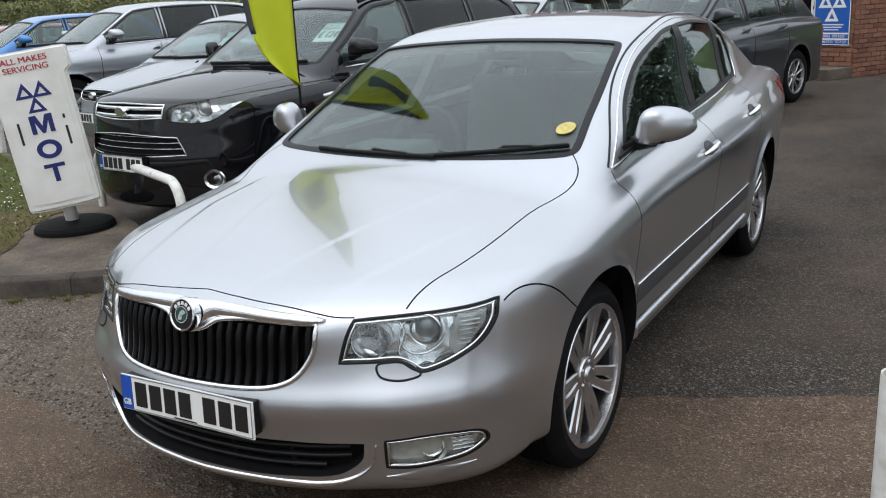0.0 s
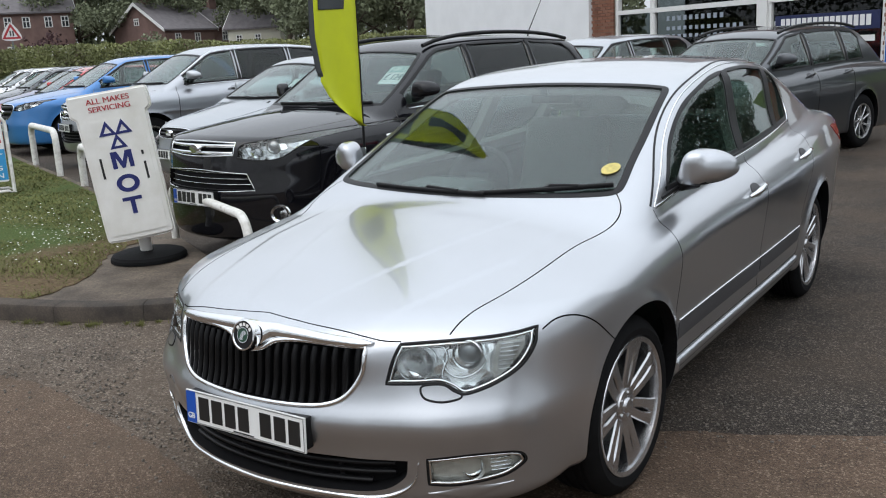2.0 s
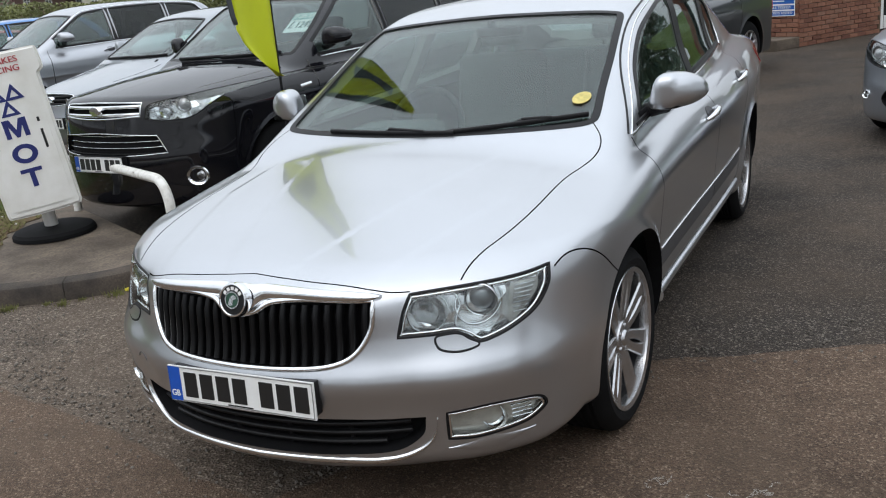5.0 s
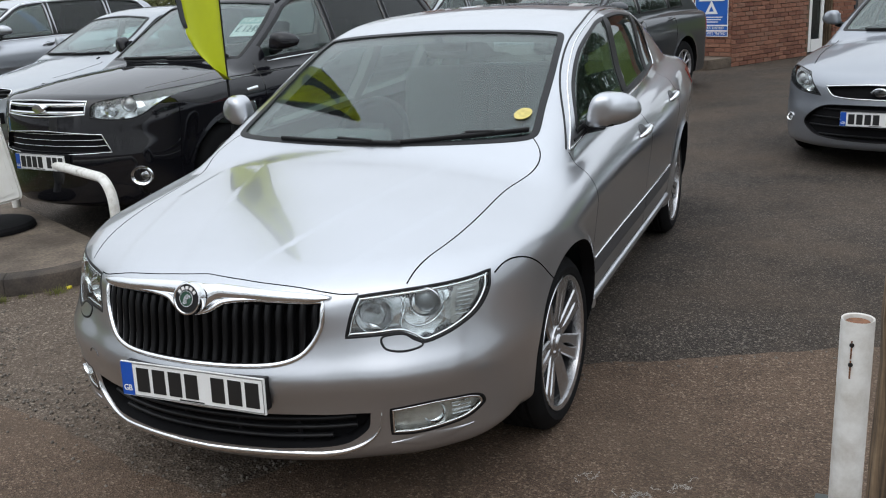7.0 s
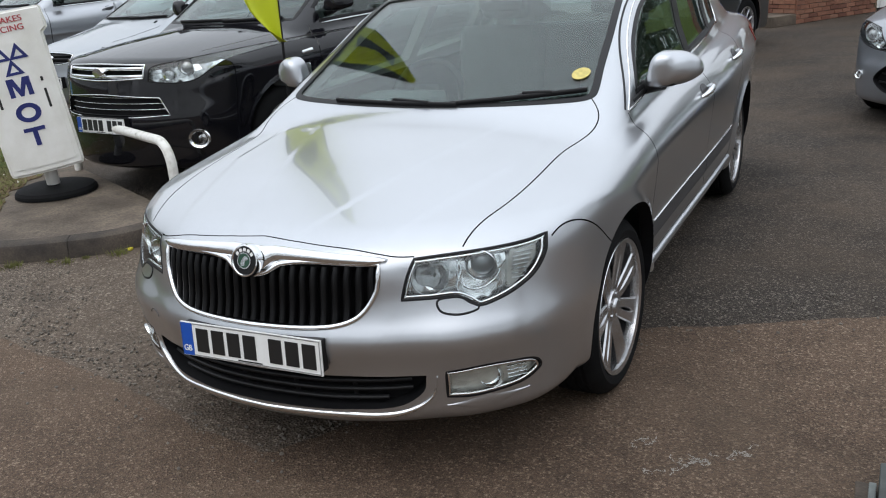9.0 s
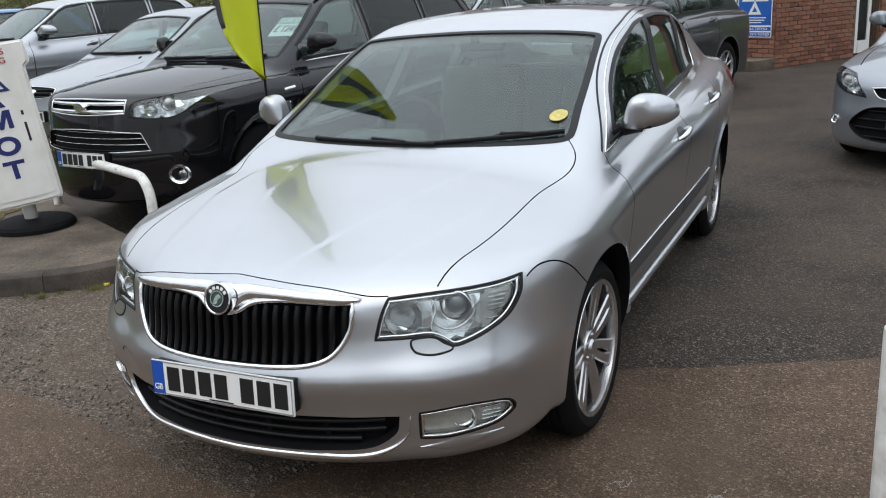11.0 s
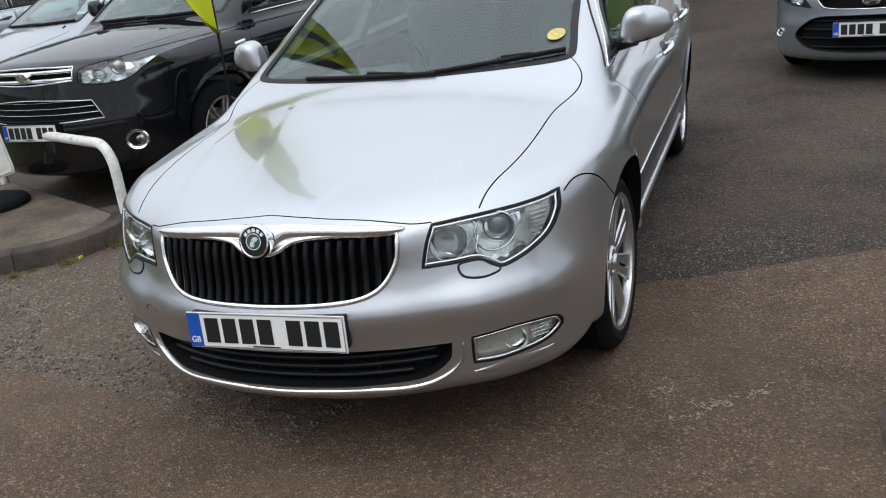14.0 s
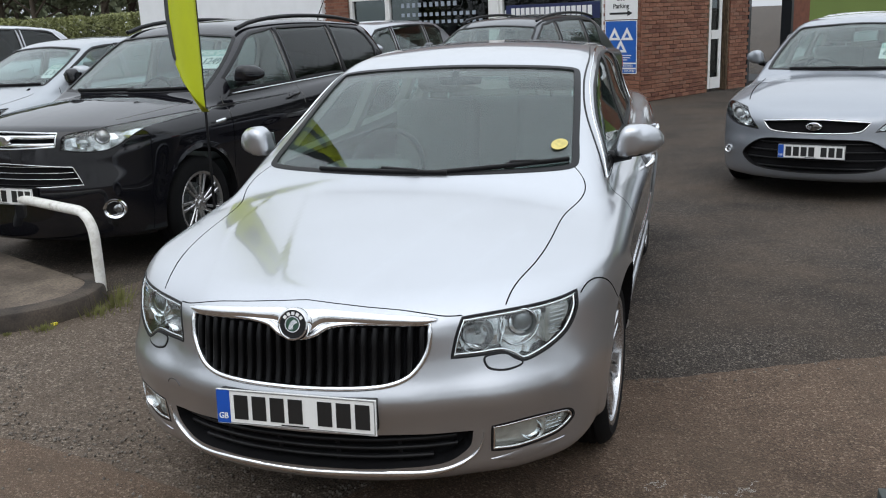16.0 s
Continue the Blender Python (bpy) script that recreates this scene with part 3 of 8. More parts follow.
def smooth_skin(me, shape, out=0.0):
    """Gives the corners of faces that lie on the skin the skin's own normals."""
    n = len(me.vertices)
    co = np.empty(n * 3)
    me.vertices.foreach_get("co", co)
    co = co.reshape(-1, 3)
    g, f = shape.grad(co), shape(*co.T)
    loops = np.empty(len(me.loops), int)
    me.loops.foreach_get("vertex_index", loops)
    fn, tot = np.empty(len(me.polygons) * 3), np.empty(len(me.polygons), int)
    me.polygons.foreach_get("normal", fn)
    me.polygons.foreach_get("loop_total", tot)
    fn = np.repeat(fn.reshape(-1, 3), tot, 0)
    ok = (np.abs(f[loops] - out) < 0.003) & (np.sum(fn * g[loops], 1) > 0.75)
    me.shade_smooth()
    inner = np.sum(fn * g[loops], 1) < -0.75
    me.normals_split_custom_set(np.where(ok[:, None], g[loops], np.where(inner[:, None], -g[loops], fn)).tolist())


def ribbon(name, shape, line, plane, material, parent, width, sign=1, out=0.003, lift=0.0, label="", closed=False, ahead=False):
    """A raised strip that runs along a line on the skin."""
    p, _ = shape.onto(line, plane, sign)
    n = np.broadcast_to((0.0, -0.985, 0.17), p.shape) if ahead else shape.grad(p)
    p = p + lift * n
    t = np.roll(p, -1, 0) - np.roll(p, 1, 0)
    if not closed:
        t[0], t[-1] = p[1] - p[0], p[-1] - p[-2]
    t /= np.linalg.norm(t, axis=1)[:, None] + 1e-9
    b = np.cross(n, t)
    prof = [(-0.5, -0.003), (-0.5, 0.4 * out), (-0.3, out * 0.9), (0, out), (0.3, out * 0.9), (0.5, 0.4 * out), (0.5, -0.003)]
    wide = np.broadcast_to(width, len(p))[:, None]
    rings = [p + w * wide * b + h * n for w, h in prof]
    c, m = len(p), len(prof)
    faces = [(k * c + i, k * c + j, (k + 1) % m * c + j, (k + 1) % m * c + i) for k in range(m) for i, j in ((i, (i + 1) % c) for i in range(c if closed else c - 1))]
    if not closed:
        faces += [tuple(k * c for k in range(m)), tuple(k * c + c - 1 for k in range(m))[::-1]]
    me = mesh_of(name, np.concatenate(rings), faces)
    me.materials.append(material)
    me.shade_smooth()
    me.set_sharp_from_angle(angle=radians(50))
    ob = new(name, me)
    ob.parent = parent
    if label:
        ob["label"] = label
    return ob


def groove(shape, line, plane, sign=1, width=0.006, deep=0.012):
    """A cutter for a joint between two panels."""
    p, _ = shape.onto(line, plane, sign)
    n = shape.grad(p)
    t = np.gradient(p, axis=0)
    t /= np.linalg.norm(t, axis=1)[:, None] + 1e-9
    b = np.cross(n, t)
    prof = [(-0.5, -deep), (-0.5, 0.02), (0.5, 0.02), (0.5, -deep)]
    rings = [p + w * width * b + h * n for w, h in prof]
    c, m = len(p), len(prof)
    faces = [(k * c + i, k * c + i + 1, (k + 1) % m * c + i + 1, (k + 1) % m * c + i) for k in range(m) for i in range(c - 1)]
    faces += [tuple(k * c for k in range(m)), tuple(k * c + c - 1 for k in range(m))[::-1]]
    bm = bmesh.new()
    vs = [bm.verts.new(v) for v in np.concatenate(rings)]
    for f in faces:
        bm.faces.new([vs[i] for i in f])
    bmesh.ops.recalc_face_normals(bm, faces=bm.faces[:])
    me = bpy.data.meshes.new("joint")
    bm.to_mesh(me)
    bm.free()
    return me


def mirrored(outline):
    return (np.asarray(outline) * (-1, 1))[::-1]


def wheel(parent, x, y, r, rim, style, sign, width=0.22, metal=None, steer=0.0, twin=False):
    """A road wheel: tyre with rounded shoulders and tread, alloy rim with spokes, hub cap and brake disc, with dark
    shade pieces behind the spokes.
    """
    w = new("wheel")
    w.empty_display_size = 0.1
    w.parent = parent
    w.matrix_basis = pose(x, y, r, 0, 0, steer + (0 if sign > 0 else 180))
    bm = bmesh.new()
    h = width / 2
    prof = [(rim, h - 0.018), (rim + 0.012, h - 0.004), (rim + (r - rim) * 0.45, h), (r - 0.022, h - 0.012), (r - 0.006, h - 0.030)]
    for g in (0.055, 0.02, -0.02, -0.055):
        prof += [(r, g + 0.010), (r - 0.007, g + 0.006), (r - 0.007, g - 0.006), (r, g - 0.010)]
    prof += [(r - 0.006, -h + 0.03), (r - 0.022, -h + 0.012), (rim + (r - rim) * 0.45, -h), (rim, -h + 0.02)]
    lathe(bm, [(a, b - h + 0.012) for a, b in prof], 48)
    part("tyre", bm, RUBBER, w, smooth=35)
    bm = bmesh.new()
    lathe(bm, [(rim + 0.008, 0.0), (rim + 0.004, 0.008), (rim - 0.012, 0.003), (rim - 0.018, -0.025), (rim - 0.027, -0.18)], 48)
    rimob = part("rim", bm, metal or ALLOY, w, smooth=35)
    n, pair, sw = style
    bm = bmesh.new()
    for k in range(n):
        for off in pair:
            a = 2 * math.pi * k / n + math.pi / 2
            m = Matrix.Rotation(a, 4, "X")
            line = [(0.045, 0.012 + off * 0.3), (0.10, 0.008 + off * 0.62), (0.16, 0.004 + off * 0.85), (rim - 0.012, off)]
            widths, depths = (1.25, 0.9, 0.95, 1.35), (-0.020, -0.014, -0.010, -0.004)
            if twin:
                line = [(0.040, off * 0.50), (0.070, off * 0.60), (0.105, off * 0.84), (0.145, off), (0.185, off * 1.03), (0.212, off * 0.93), (rim - 0.010, off * 0.86)]
                widths, depths = (0.95, 0.92, 0.86, 0.88, 1.00, 1.35, 1.75), (-0.026, -0.022, -0.017, -0.013, -0.009, -0.006, -0.004)
            left, right = [], []
            for i, (rad, o) in enumerate(line):
                ww = sw * widths[i]
                xx = depths[i]
                left.append([bm.verts.new(m @ Vector((xx + dx, o - ww / 2 + cy, rad))) for dx, cy in ((-0.035, 0.004), (-0.006, 0.0), (0.0, 0.005))])
                right.append([bm.verts.new(m @ Vector((xx + dx, o + ww / 2 - cy, rad))) for dx, cy in ((0.0, 0.005), (-0.006, 0.0), (-0.035, 0.004))])
            rings = [a + b for a, b in zip(left, right)]
            for a, b in zip(rings, rings[1:]):
                for q in range(6):
                    bm.faces.new((a[q], a[(q + 1) % 6], b[(q + 1) % 6], b[q]))
            bm.faces.new(rings[0][::-1])
            bm.faces.new(rings[-1])
    bmesh.ops.recalc_face_normals(bm, faces=bm.faces[:])
    part("spokes", bm, metal or ALLOY, w, smooth=35)
    bm = bmesh.new()
    lathe(bm, [(0.0, -0.006), (0.024, -0.007), (0.029, -0.011), (0.031, -0.017), (0.058, -0.018), (0.064, -0.028), (0.066, -0.08)], 32)
    for k in range(5):
        a = 2 * math.pi * k / 5
        tube(bm, [(-0.04, 0.047 * math.cos(a), 0.047 * math.sin(a)), (-0.013, 0.045 * math.cos(a), 0.045 * math.sin(a))], 0.0075, 6)
    part("hub_cap", bm, metal or ALLOY, w, smooth=35)
    bm = bmesh.new()
    lathe(bm, [(0.06, -0.085), (0.155, -0.085), (0.155, -0.11), (0.06, -0.11)], 40)
    part("brake_disc", bm, STEEL, w, smooth=35)
    # added black disc: paints the shade seen between the spokes
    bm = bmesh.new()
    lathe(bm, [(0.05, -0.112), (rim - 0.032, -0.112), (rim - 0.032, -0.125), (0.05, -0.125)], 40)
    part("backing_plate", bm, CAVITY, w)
    # added dark sleeve over the rim's inside, shade put into its colour
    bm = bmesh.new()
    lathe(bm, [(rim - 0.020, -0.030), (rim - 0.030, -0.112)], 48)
    part("rim_barrel", bm, SHADEALLOY, w, smooth=35)
    return w


def number_plate(parent, m, width=0.52, bars=(2, 2, 3), blue=True):
    """A plate with its strip; the characters stand as plain bars."""
    bm = bmesh.new()
    slab(bm, rounded([(-width / 2, -0.055), (width / 2, -0.055), (width / 2, 0.055), (-width / 2, 0.055)], 4, (0, 1, 2, 3)), 0.006)
    p = part("number_plate", bm, PLATE, parent)
    p.matrix_basis = m
    bm = bmesh.new()
    for lo, hi in (((-0.257, -0.053), (0.257, -0.050)), ((-0.257, 0.050), (0.257, 0.053)), ((0.254, -0.05), (0.257, 0.05))):
        box(bm, (lo[0], -0.0012, lo[1]), (hi[0], 0.0, hi[1]))
    part("plate_edge", bm, LAMPDARK, p)
    if blue:
        bm = bmesh.new()
        box(bm, (-0.259, -0.0015, -0.053), (-0.215, 0.0005, 0.053))
        strip = part("country_strip", bm, EUBLUE, p)
        words("country_mark", "GB", 0.020, pose(-0.237, -0.003, -0.030), SIGNWHITE, strip, 0.001, 0.030)
    bm = bmesh.new()
    box(bm, (-0.045, -0.0012, -0.0485), (0.045, 0.0, -0.0445))
    part("maker_bar", bm, INK, p)
    x = -0.200
    for g in range(7):
        if g == 4:
            x += 0.035
        bm = bmesh.new()
        box(bm, (x, -0.0025, -0.038), (x + 0.046, 0.0005, 0.039), 0.001)
        part("character_bar", bm, INK, p)
        x += 0.060
    return p


def door_mirror(parent, x, y, z, sign, material, s=1.0):
    """A door mirror: a rounded shell on a foot, dark below, with a mirror glass at its back."""
    mob = new("door_mirror")
    mob.empty_display_size = 0.1
    mob.parent = parent
    mob.matrix_basis = pose(x, y, z) @ Matrix.Diagonal((sign * s, s, s, 1))
    for low in (False, True):
        bm = bmesh.new()
        bmesh.ops.create_icosphere(bm, subdivisions=4, radius=1.0)
        for v in bm.verts:
            e = 4.2 if v.co.x < 0 else 2.5
            w = v.co / sum(abs(q) ** e for q in v.co) ** (1 / e)
            u = (w[0] + 1) / 2
            px, py = 0.092 * w[0] + 0.102 + 0.020 * w[2] * max(0.0, -w[0]) - 0.006 * w[2] * max(0.0, w[0]), 0.080 * w[1] * (0.4 if w[1] > 0 else 1)
            pz = 0.066 + 0.074 * w[2] * ((1 - 0.30 * u**3) if w[2] > 0 else (0.84 - 0.28 * u**2))
            v.co = (px, py + 0.085 * u**2 - 0.045, pz)
        drop = [f for f in bm.faces if (f.calc_center_median().z < 0.013 + 0.05 * f.calc_center_median().x) != low]
        bmesh.ops.delete(bm, geom=drop, context="FACES")
        bmesh.ops.recalc_face_normals(bm, faces=bm.faces[:])
        part("mirror_underside" if low else "mirror_shell", bm, BLACK if low else material, mob, smooth=70)
    bm = bmesh.new()
    tube(bm, [(-0.05, 0.0, -0.01), (0.0, -0.01, 0.0), (0.06, -0.03, 0.012)], [0.034, 0.026, 0.022], 12)
    part("mirror_foot", bm, BLACK, mob, smooth=60)
    bm = bmesh.new()
    slab(bm, rounded([(0.028, 0.012), (0.165, 0.028), (0.172, 0.055), (0.150, 0.085), (0.040, 0.105), (0.03, 0.07)], 4), 0.004, pose(0, 0.005, 0, 0, 0, 20) )
    part("mirror_glass", bm, CHROME, mob)
    return mob


def door_handle(parent, shape, y, z, sign, material):
    """A bow handle over a shallow cup."""
    (p,), _ = shape.onto([(y, z)], "side", sign)
    n = shape.grad(p[None])[0]
    bm = bmesh.new()
    pts = []
    for t in np.linspace(-1, 1, 9):
        q, _ = shape.onto([(y + 0.095 * t, z + 0.01 * t)], "side", sign)
        pts.append(q[0] + n * (0.038 * (1 - t**4) + 0.0))
    tube(bm, pts, [0.008, 0.012, 0.014, 0.014, 0.014, 0.014, 0.014, 0.012, 0.008], 10)
    h = part("door_handle", bm, material, parent, smooth=60)
    a = np.linspace(0, 2 * math.pi, 25)[:-1]
    shell("handle_cup", shape, np.stack([y + 0.01 + 0.060 * np.cos(a), z + 0.004 + 0.030 * np.sin(a)], 1), "side", STRIPDARK, h, sign, out=0.0035, thick=0.006, step=0.03)
    return h


def seat(parent, x, y, z, wide=0.5, tall=0.62):
    s = new("seat")
    s.empty_display_size = 0.1
    s.parent = parent
    s.matrix_basis = pose(x, y, z)
    bm = bmesh.new()
    box(bm, (-wide / 2, -0.25, -0.1), (wide / 2, 0.27, 0.08), 0.06, None, 3)
    part("cushion", bm, SEAT, s, smooth=50)
    bm = bmesh.new()
    box(bm, (-wide / 2, -0.07, 0), (wide / 2, 0.07, tall), 0.06, pose(0, 0.26, 0.02, -16), 3)
    part("backrest", bm, SEAT, s, smooth=50)
    bm = bmesh.new()
    box(bm, (-0.13, -0.05, tall + 0.05), (0.13, 0.05, tall + 0.22), 0.045, pose(0, 0.26, 0.02, -16), 3)
    part("headrest", bm, SEAT, s, smooth=50)
    for q in (-0.06, 0.06):
        bm = bmesh.new()
        tube(bm, [pose(0, 0.26, 0.02, -16) @ Vector((q, 0, tall - 0.02)), pose(0, 0.26, 0.02, -16) @ Vector((q, 0, tall + 0.08))], 0.007, 8)
        part("headrest_post", bm, CHROME, s)
    return s


def cabin_fittings(car, shape, y0, z0, seats=True):
    """Dashboard, steering wheel, seats and inside mirror, behind the windscreen's foot (y0, z0)."""
    bm = bmesh.new()
    box(bm, (-0.66, y0 + 0.12, z0 - 0.42), (0.66, y0 + 0.62, z0 - 0.10), 0.07, None, 3)
    box(bm, (-0.55, y0 + 0.30, z0 - 0.14), (-0.17, y0 + 0.56, z0 - 0.035), 0.05, None, 3)
    part("dashboard", bm, TRIM, car, smooth=50)
    bm = bmesh.new()
    m = pose(-0.36, y0 + 0.72, z0 - 0.10, -25)
    ring = [m @ Vector((0.185 * math.cos(a), 0, 0.185 * math.sin(a))) for a in np.linspace(0, 2 * math.pi, 33)]
    tube(bm, ring, 0.016, 8, False)
    for a in (200, 340, 270):
        tube(bm, [m @ Vector((0, 0, 0)), m @ Vector((0.18 * math.cos(radians(a)), 0, 0.18 * math.sin(radians(a))))], 0.02, 8)
    box(bm, (-0.07, -0.03, -0.06), (0.07, 0.03, 0.06), 0.02, m)
    part("steering_wheel", bm, BLACK, car, smooth=50)
    if seats:
        for x in (-0.37, 0.37):
            seat(car, x, y0 + 1.32, 0.52)
        seat(car, 0, y0 + 2.25, 0.52, 1.2, 0.55)


def split(me, classes, shape):
    """Sorts the faces of a finished shell into panels: classes are (name, outline, plane, test)."""
    n = len(me.polygons)
    c, nn = np.empty(n * 3), np.empty(n * 3)
    me.polygons.foreach_get("center", c)
    me.polygons.foreach_get("normal", nn)
    c, nn = c.reshape(-1, 3), nn.reshape(-1, 3)
    f = shape(*c.T)
    g = shape.grad(c)
    on = (np.abs(f) < 0.004) & (np.sum(g * nn, 1) > 0.6)
    kind = np.where(on, 0, -1)
    for k, (_, outline, plane, test) in enumerate(classes, 1):
        q = {"top": c[:, :2], "side": c[:, 1:], "front": c[:, [0, 2]]}[plane]
        kind[on & inside(outline, q) & test(c)] = k
    return kind


def panels(me, kind, names, materials, parent, shape, dark):
    """Makes one mesh a panel out of the sorted faces; faces off the skin go to the first as dark inner faces."""
    co = np.empty(len(me.vertices) * 3)
    me.vertices.foreach_get("co", co)
    co = co.reshape(-1, 3)
    faces = [tuple(p.vertices) for p in me.polygons]
    obs = []
    for k, name in enumerate(names):
        pick = np.flatnonzero(kind == k) if k else np.flatnonzero(kind <= 0)
        if not len(pick):
            obs.append(None)
            continue
        used = sorted({v for i in pick for v in faces[i]})
        at = {v: i for i, v in enumerate(used)}
        m = mesh_of(name, co[used], [tuple(at[v] for v in faces[i]) for i in pick])
        m.materials.append(materials)
        if k == 0:
            m.materials.append(dark)
            m.materials.append(HEADLINER)
            high = np.array([co[list(faces[i])][:, 2].mean() > 0.98 for i in pick])
            m.polygons.foreach_set("material_index", ((kind[pick] < 0) * (1 + high)).astype(np.int32))
        smooth_skin(m, shape)
        ob = new(name, m)
        ob.parent = parent
        obs.append(ob)
    return obs


def body(shape, step, cuts, half=0.95, cabin=None, gap=0.055):
    """The hollow skin of a car with its openings cut through."""
    hubs, r = shape.hubs, shape.wheel
    top = cabin or (1.0, shape.length - 0.7)

    def field(x, y, z):
        f = shape(x, y, z)
        hollow = smax(smax(f + 0.05, top[0] - y + 0.25 * (z - 1.0), 0.03), smax(0.42 - z, y - top[1], 0.03), 0.03)
        return np.maximum(f, -hollow)

    p, q = skin(field, (-half - 0.033, -0.153, 0.03), (half + 0.03, shape.length + 0.12, 1.80), step)
    me = mesh_of("shell", p, q)
    bm = bmesh.new()
    for hy in hubs:
        for s in (-1, 1):
            lathe(bm, [(0.001, s * 0.55), (r + gap, s * 0.55), (r + gap, s * 1.1), (0.001, s * 1.1)], 64, pose(0, hy, r + 0.012))
    bmesh.ops.remove_doubles(bm, verts=bm.verts[:], dist=0.003)
    bmesh.ops.recalc_face_normals(bm, faces=bm.faces[:])
    arches = bpy.data.meshes.new("arches")
    bm.to_mesh(arches)
    bm.free()
    return carve(me, [arches, *cuts])


def cutter(shape, outline, plane, sign=1, deep=0.05, step=0.03):
    p, faces, _ = pane(shape, outline, plane, sign, 0.04, 0.04 + deep, step)
    return mesh_of("cutter", p, faces)


# ---- the silver saloon ----
SALOON = Shape(
    length=4.80,
    nose=[(0, -0.035), (0.15, -0.026), (0.3, 0.005), (0.4, 0.05), (0.5, 0.118), (0.6, 0.182), (0.7, 0.262), (0.78, 0.35), (0.84, 0.475), (0.88, 0.64), (0.92, 0.95)],
    face=[(0.1, 0.24), (0.18, 0.12), (0.22, 0.055), (0.26, 0.024), (0.30, 0.017), (0.36, 0.009), (0.44, -0.005), (0.50, -0.018), (0.53, -0.012), (0.56, 0.002), (0.62, 0.02), (0.68, 0.028), (0.74, 0.045), (0.80, 0.10), (0.86, 0.2)],
    deck=[(-0.1, 0.71), (0, 0.752), (0.1, 0.79), (0.25, 0.828), (0.5, 0.878), (0.8, 0.925), (1.1, 0.965), (1.4, 0.995), (2.0, 1.025), (3.0, 1.065), (3.9, 1.10), (4.4, 1.10), (4.8, 1.06)],
    crown=[(0, 0), (0.2, 0.004), (0.4, 0.018), (0.55, 0.036), (0.68, 0.055), (0.78, 0.078), (0.86, 0.112), (0.92, 0.18), (1.0, 0.30)],
    side=[(0.1, 0.74), (0.18, 0.79), (0.26, 0.832), (0.33, 0.852), (0.38, 0.862), (0.44, 0.869), (0.5, 0.876), (0.6, 0.885), (0.68, 0.893), (0.74, 0.899), (0.80, 0.905), (0.835, 0.906), (0.865, 0.900), (0.90, 0.885), (0.97, 0.858), (1.1, 0.83)],
    taper=[(0.0, 0.985), (0.6, 1.002), (1.0, 1.008), (1.4, 1.004), (2.0, 1.0), (3.0, 0.996), (3.8, 0.968), (4.4, 0.915), (4.8, 0.85)],
    screen=((1.09, 0.985), (1.95, 1.395)),
    roof=[(1.2, 1.20), (1.6, 1.335), (1.95, 1.408), (2.3, 1.455), (2.7, 1.475), (3.1, 1.470), (3.5, 1.440), (3.9, 1.38)],
    cabin=[(0.8, 0.845), (0.95, 0.80), (1.05, 0.765), (1.15, 0.722), (1.25, 0.690), (1.35, 0.658), (1.45, 0.620)],
    back=((3.62, 1.385), (4.40, 1.11)),
    tail=[(0, -0.02), (0.4, 0.0), (0.6, 0.05), (0.75, 0.13), (0.85, 0.28), (0.92, 0.5)],
    flare=0.020,
    sill=0.20,
    hubs=(0.94, 3.70),
    wheel=0.318,
    creases=(((0.05, 0.10), (1.05, 0.40), 0.0020, 0.030), ((0.05, 0.365), (0.70, 0.56), 0.0030, 0.035)),
    rear=0.15,
    corner=0.050,
    lift=0.05,
)


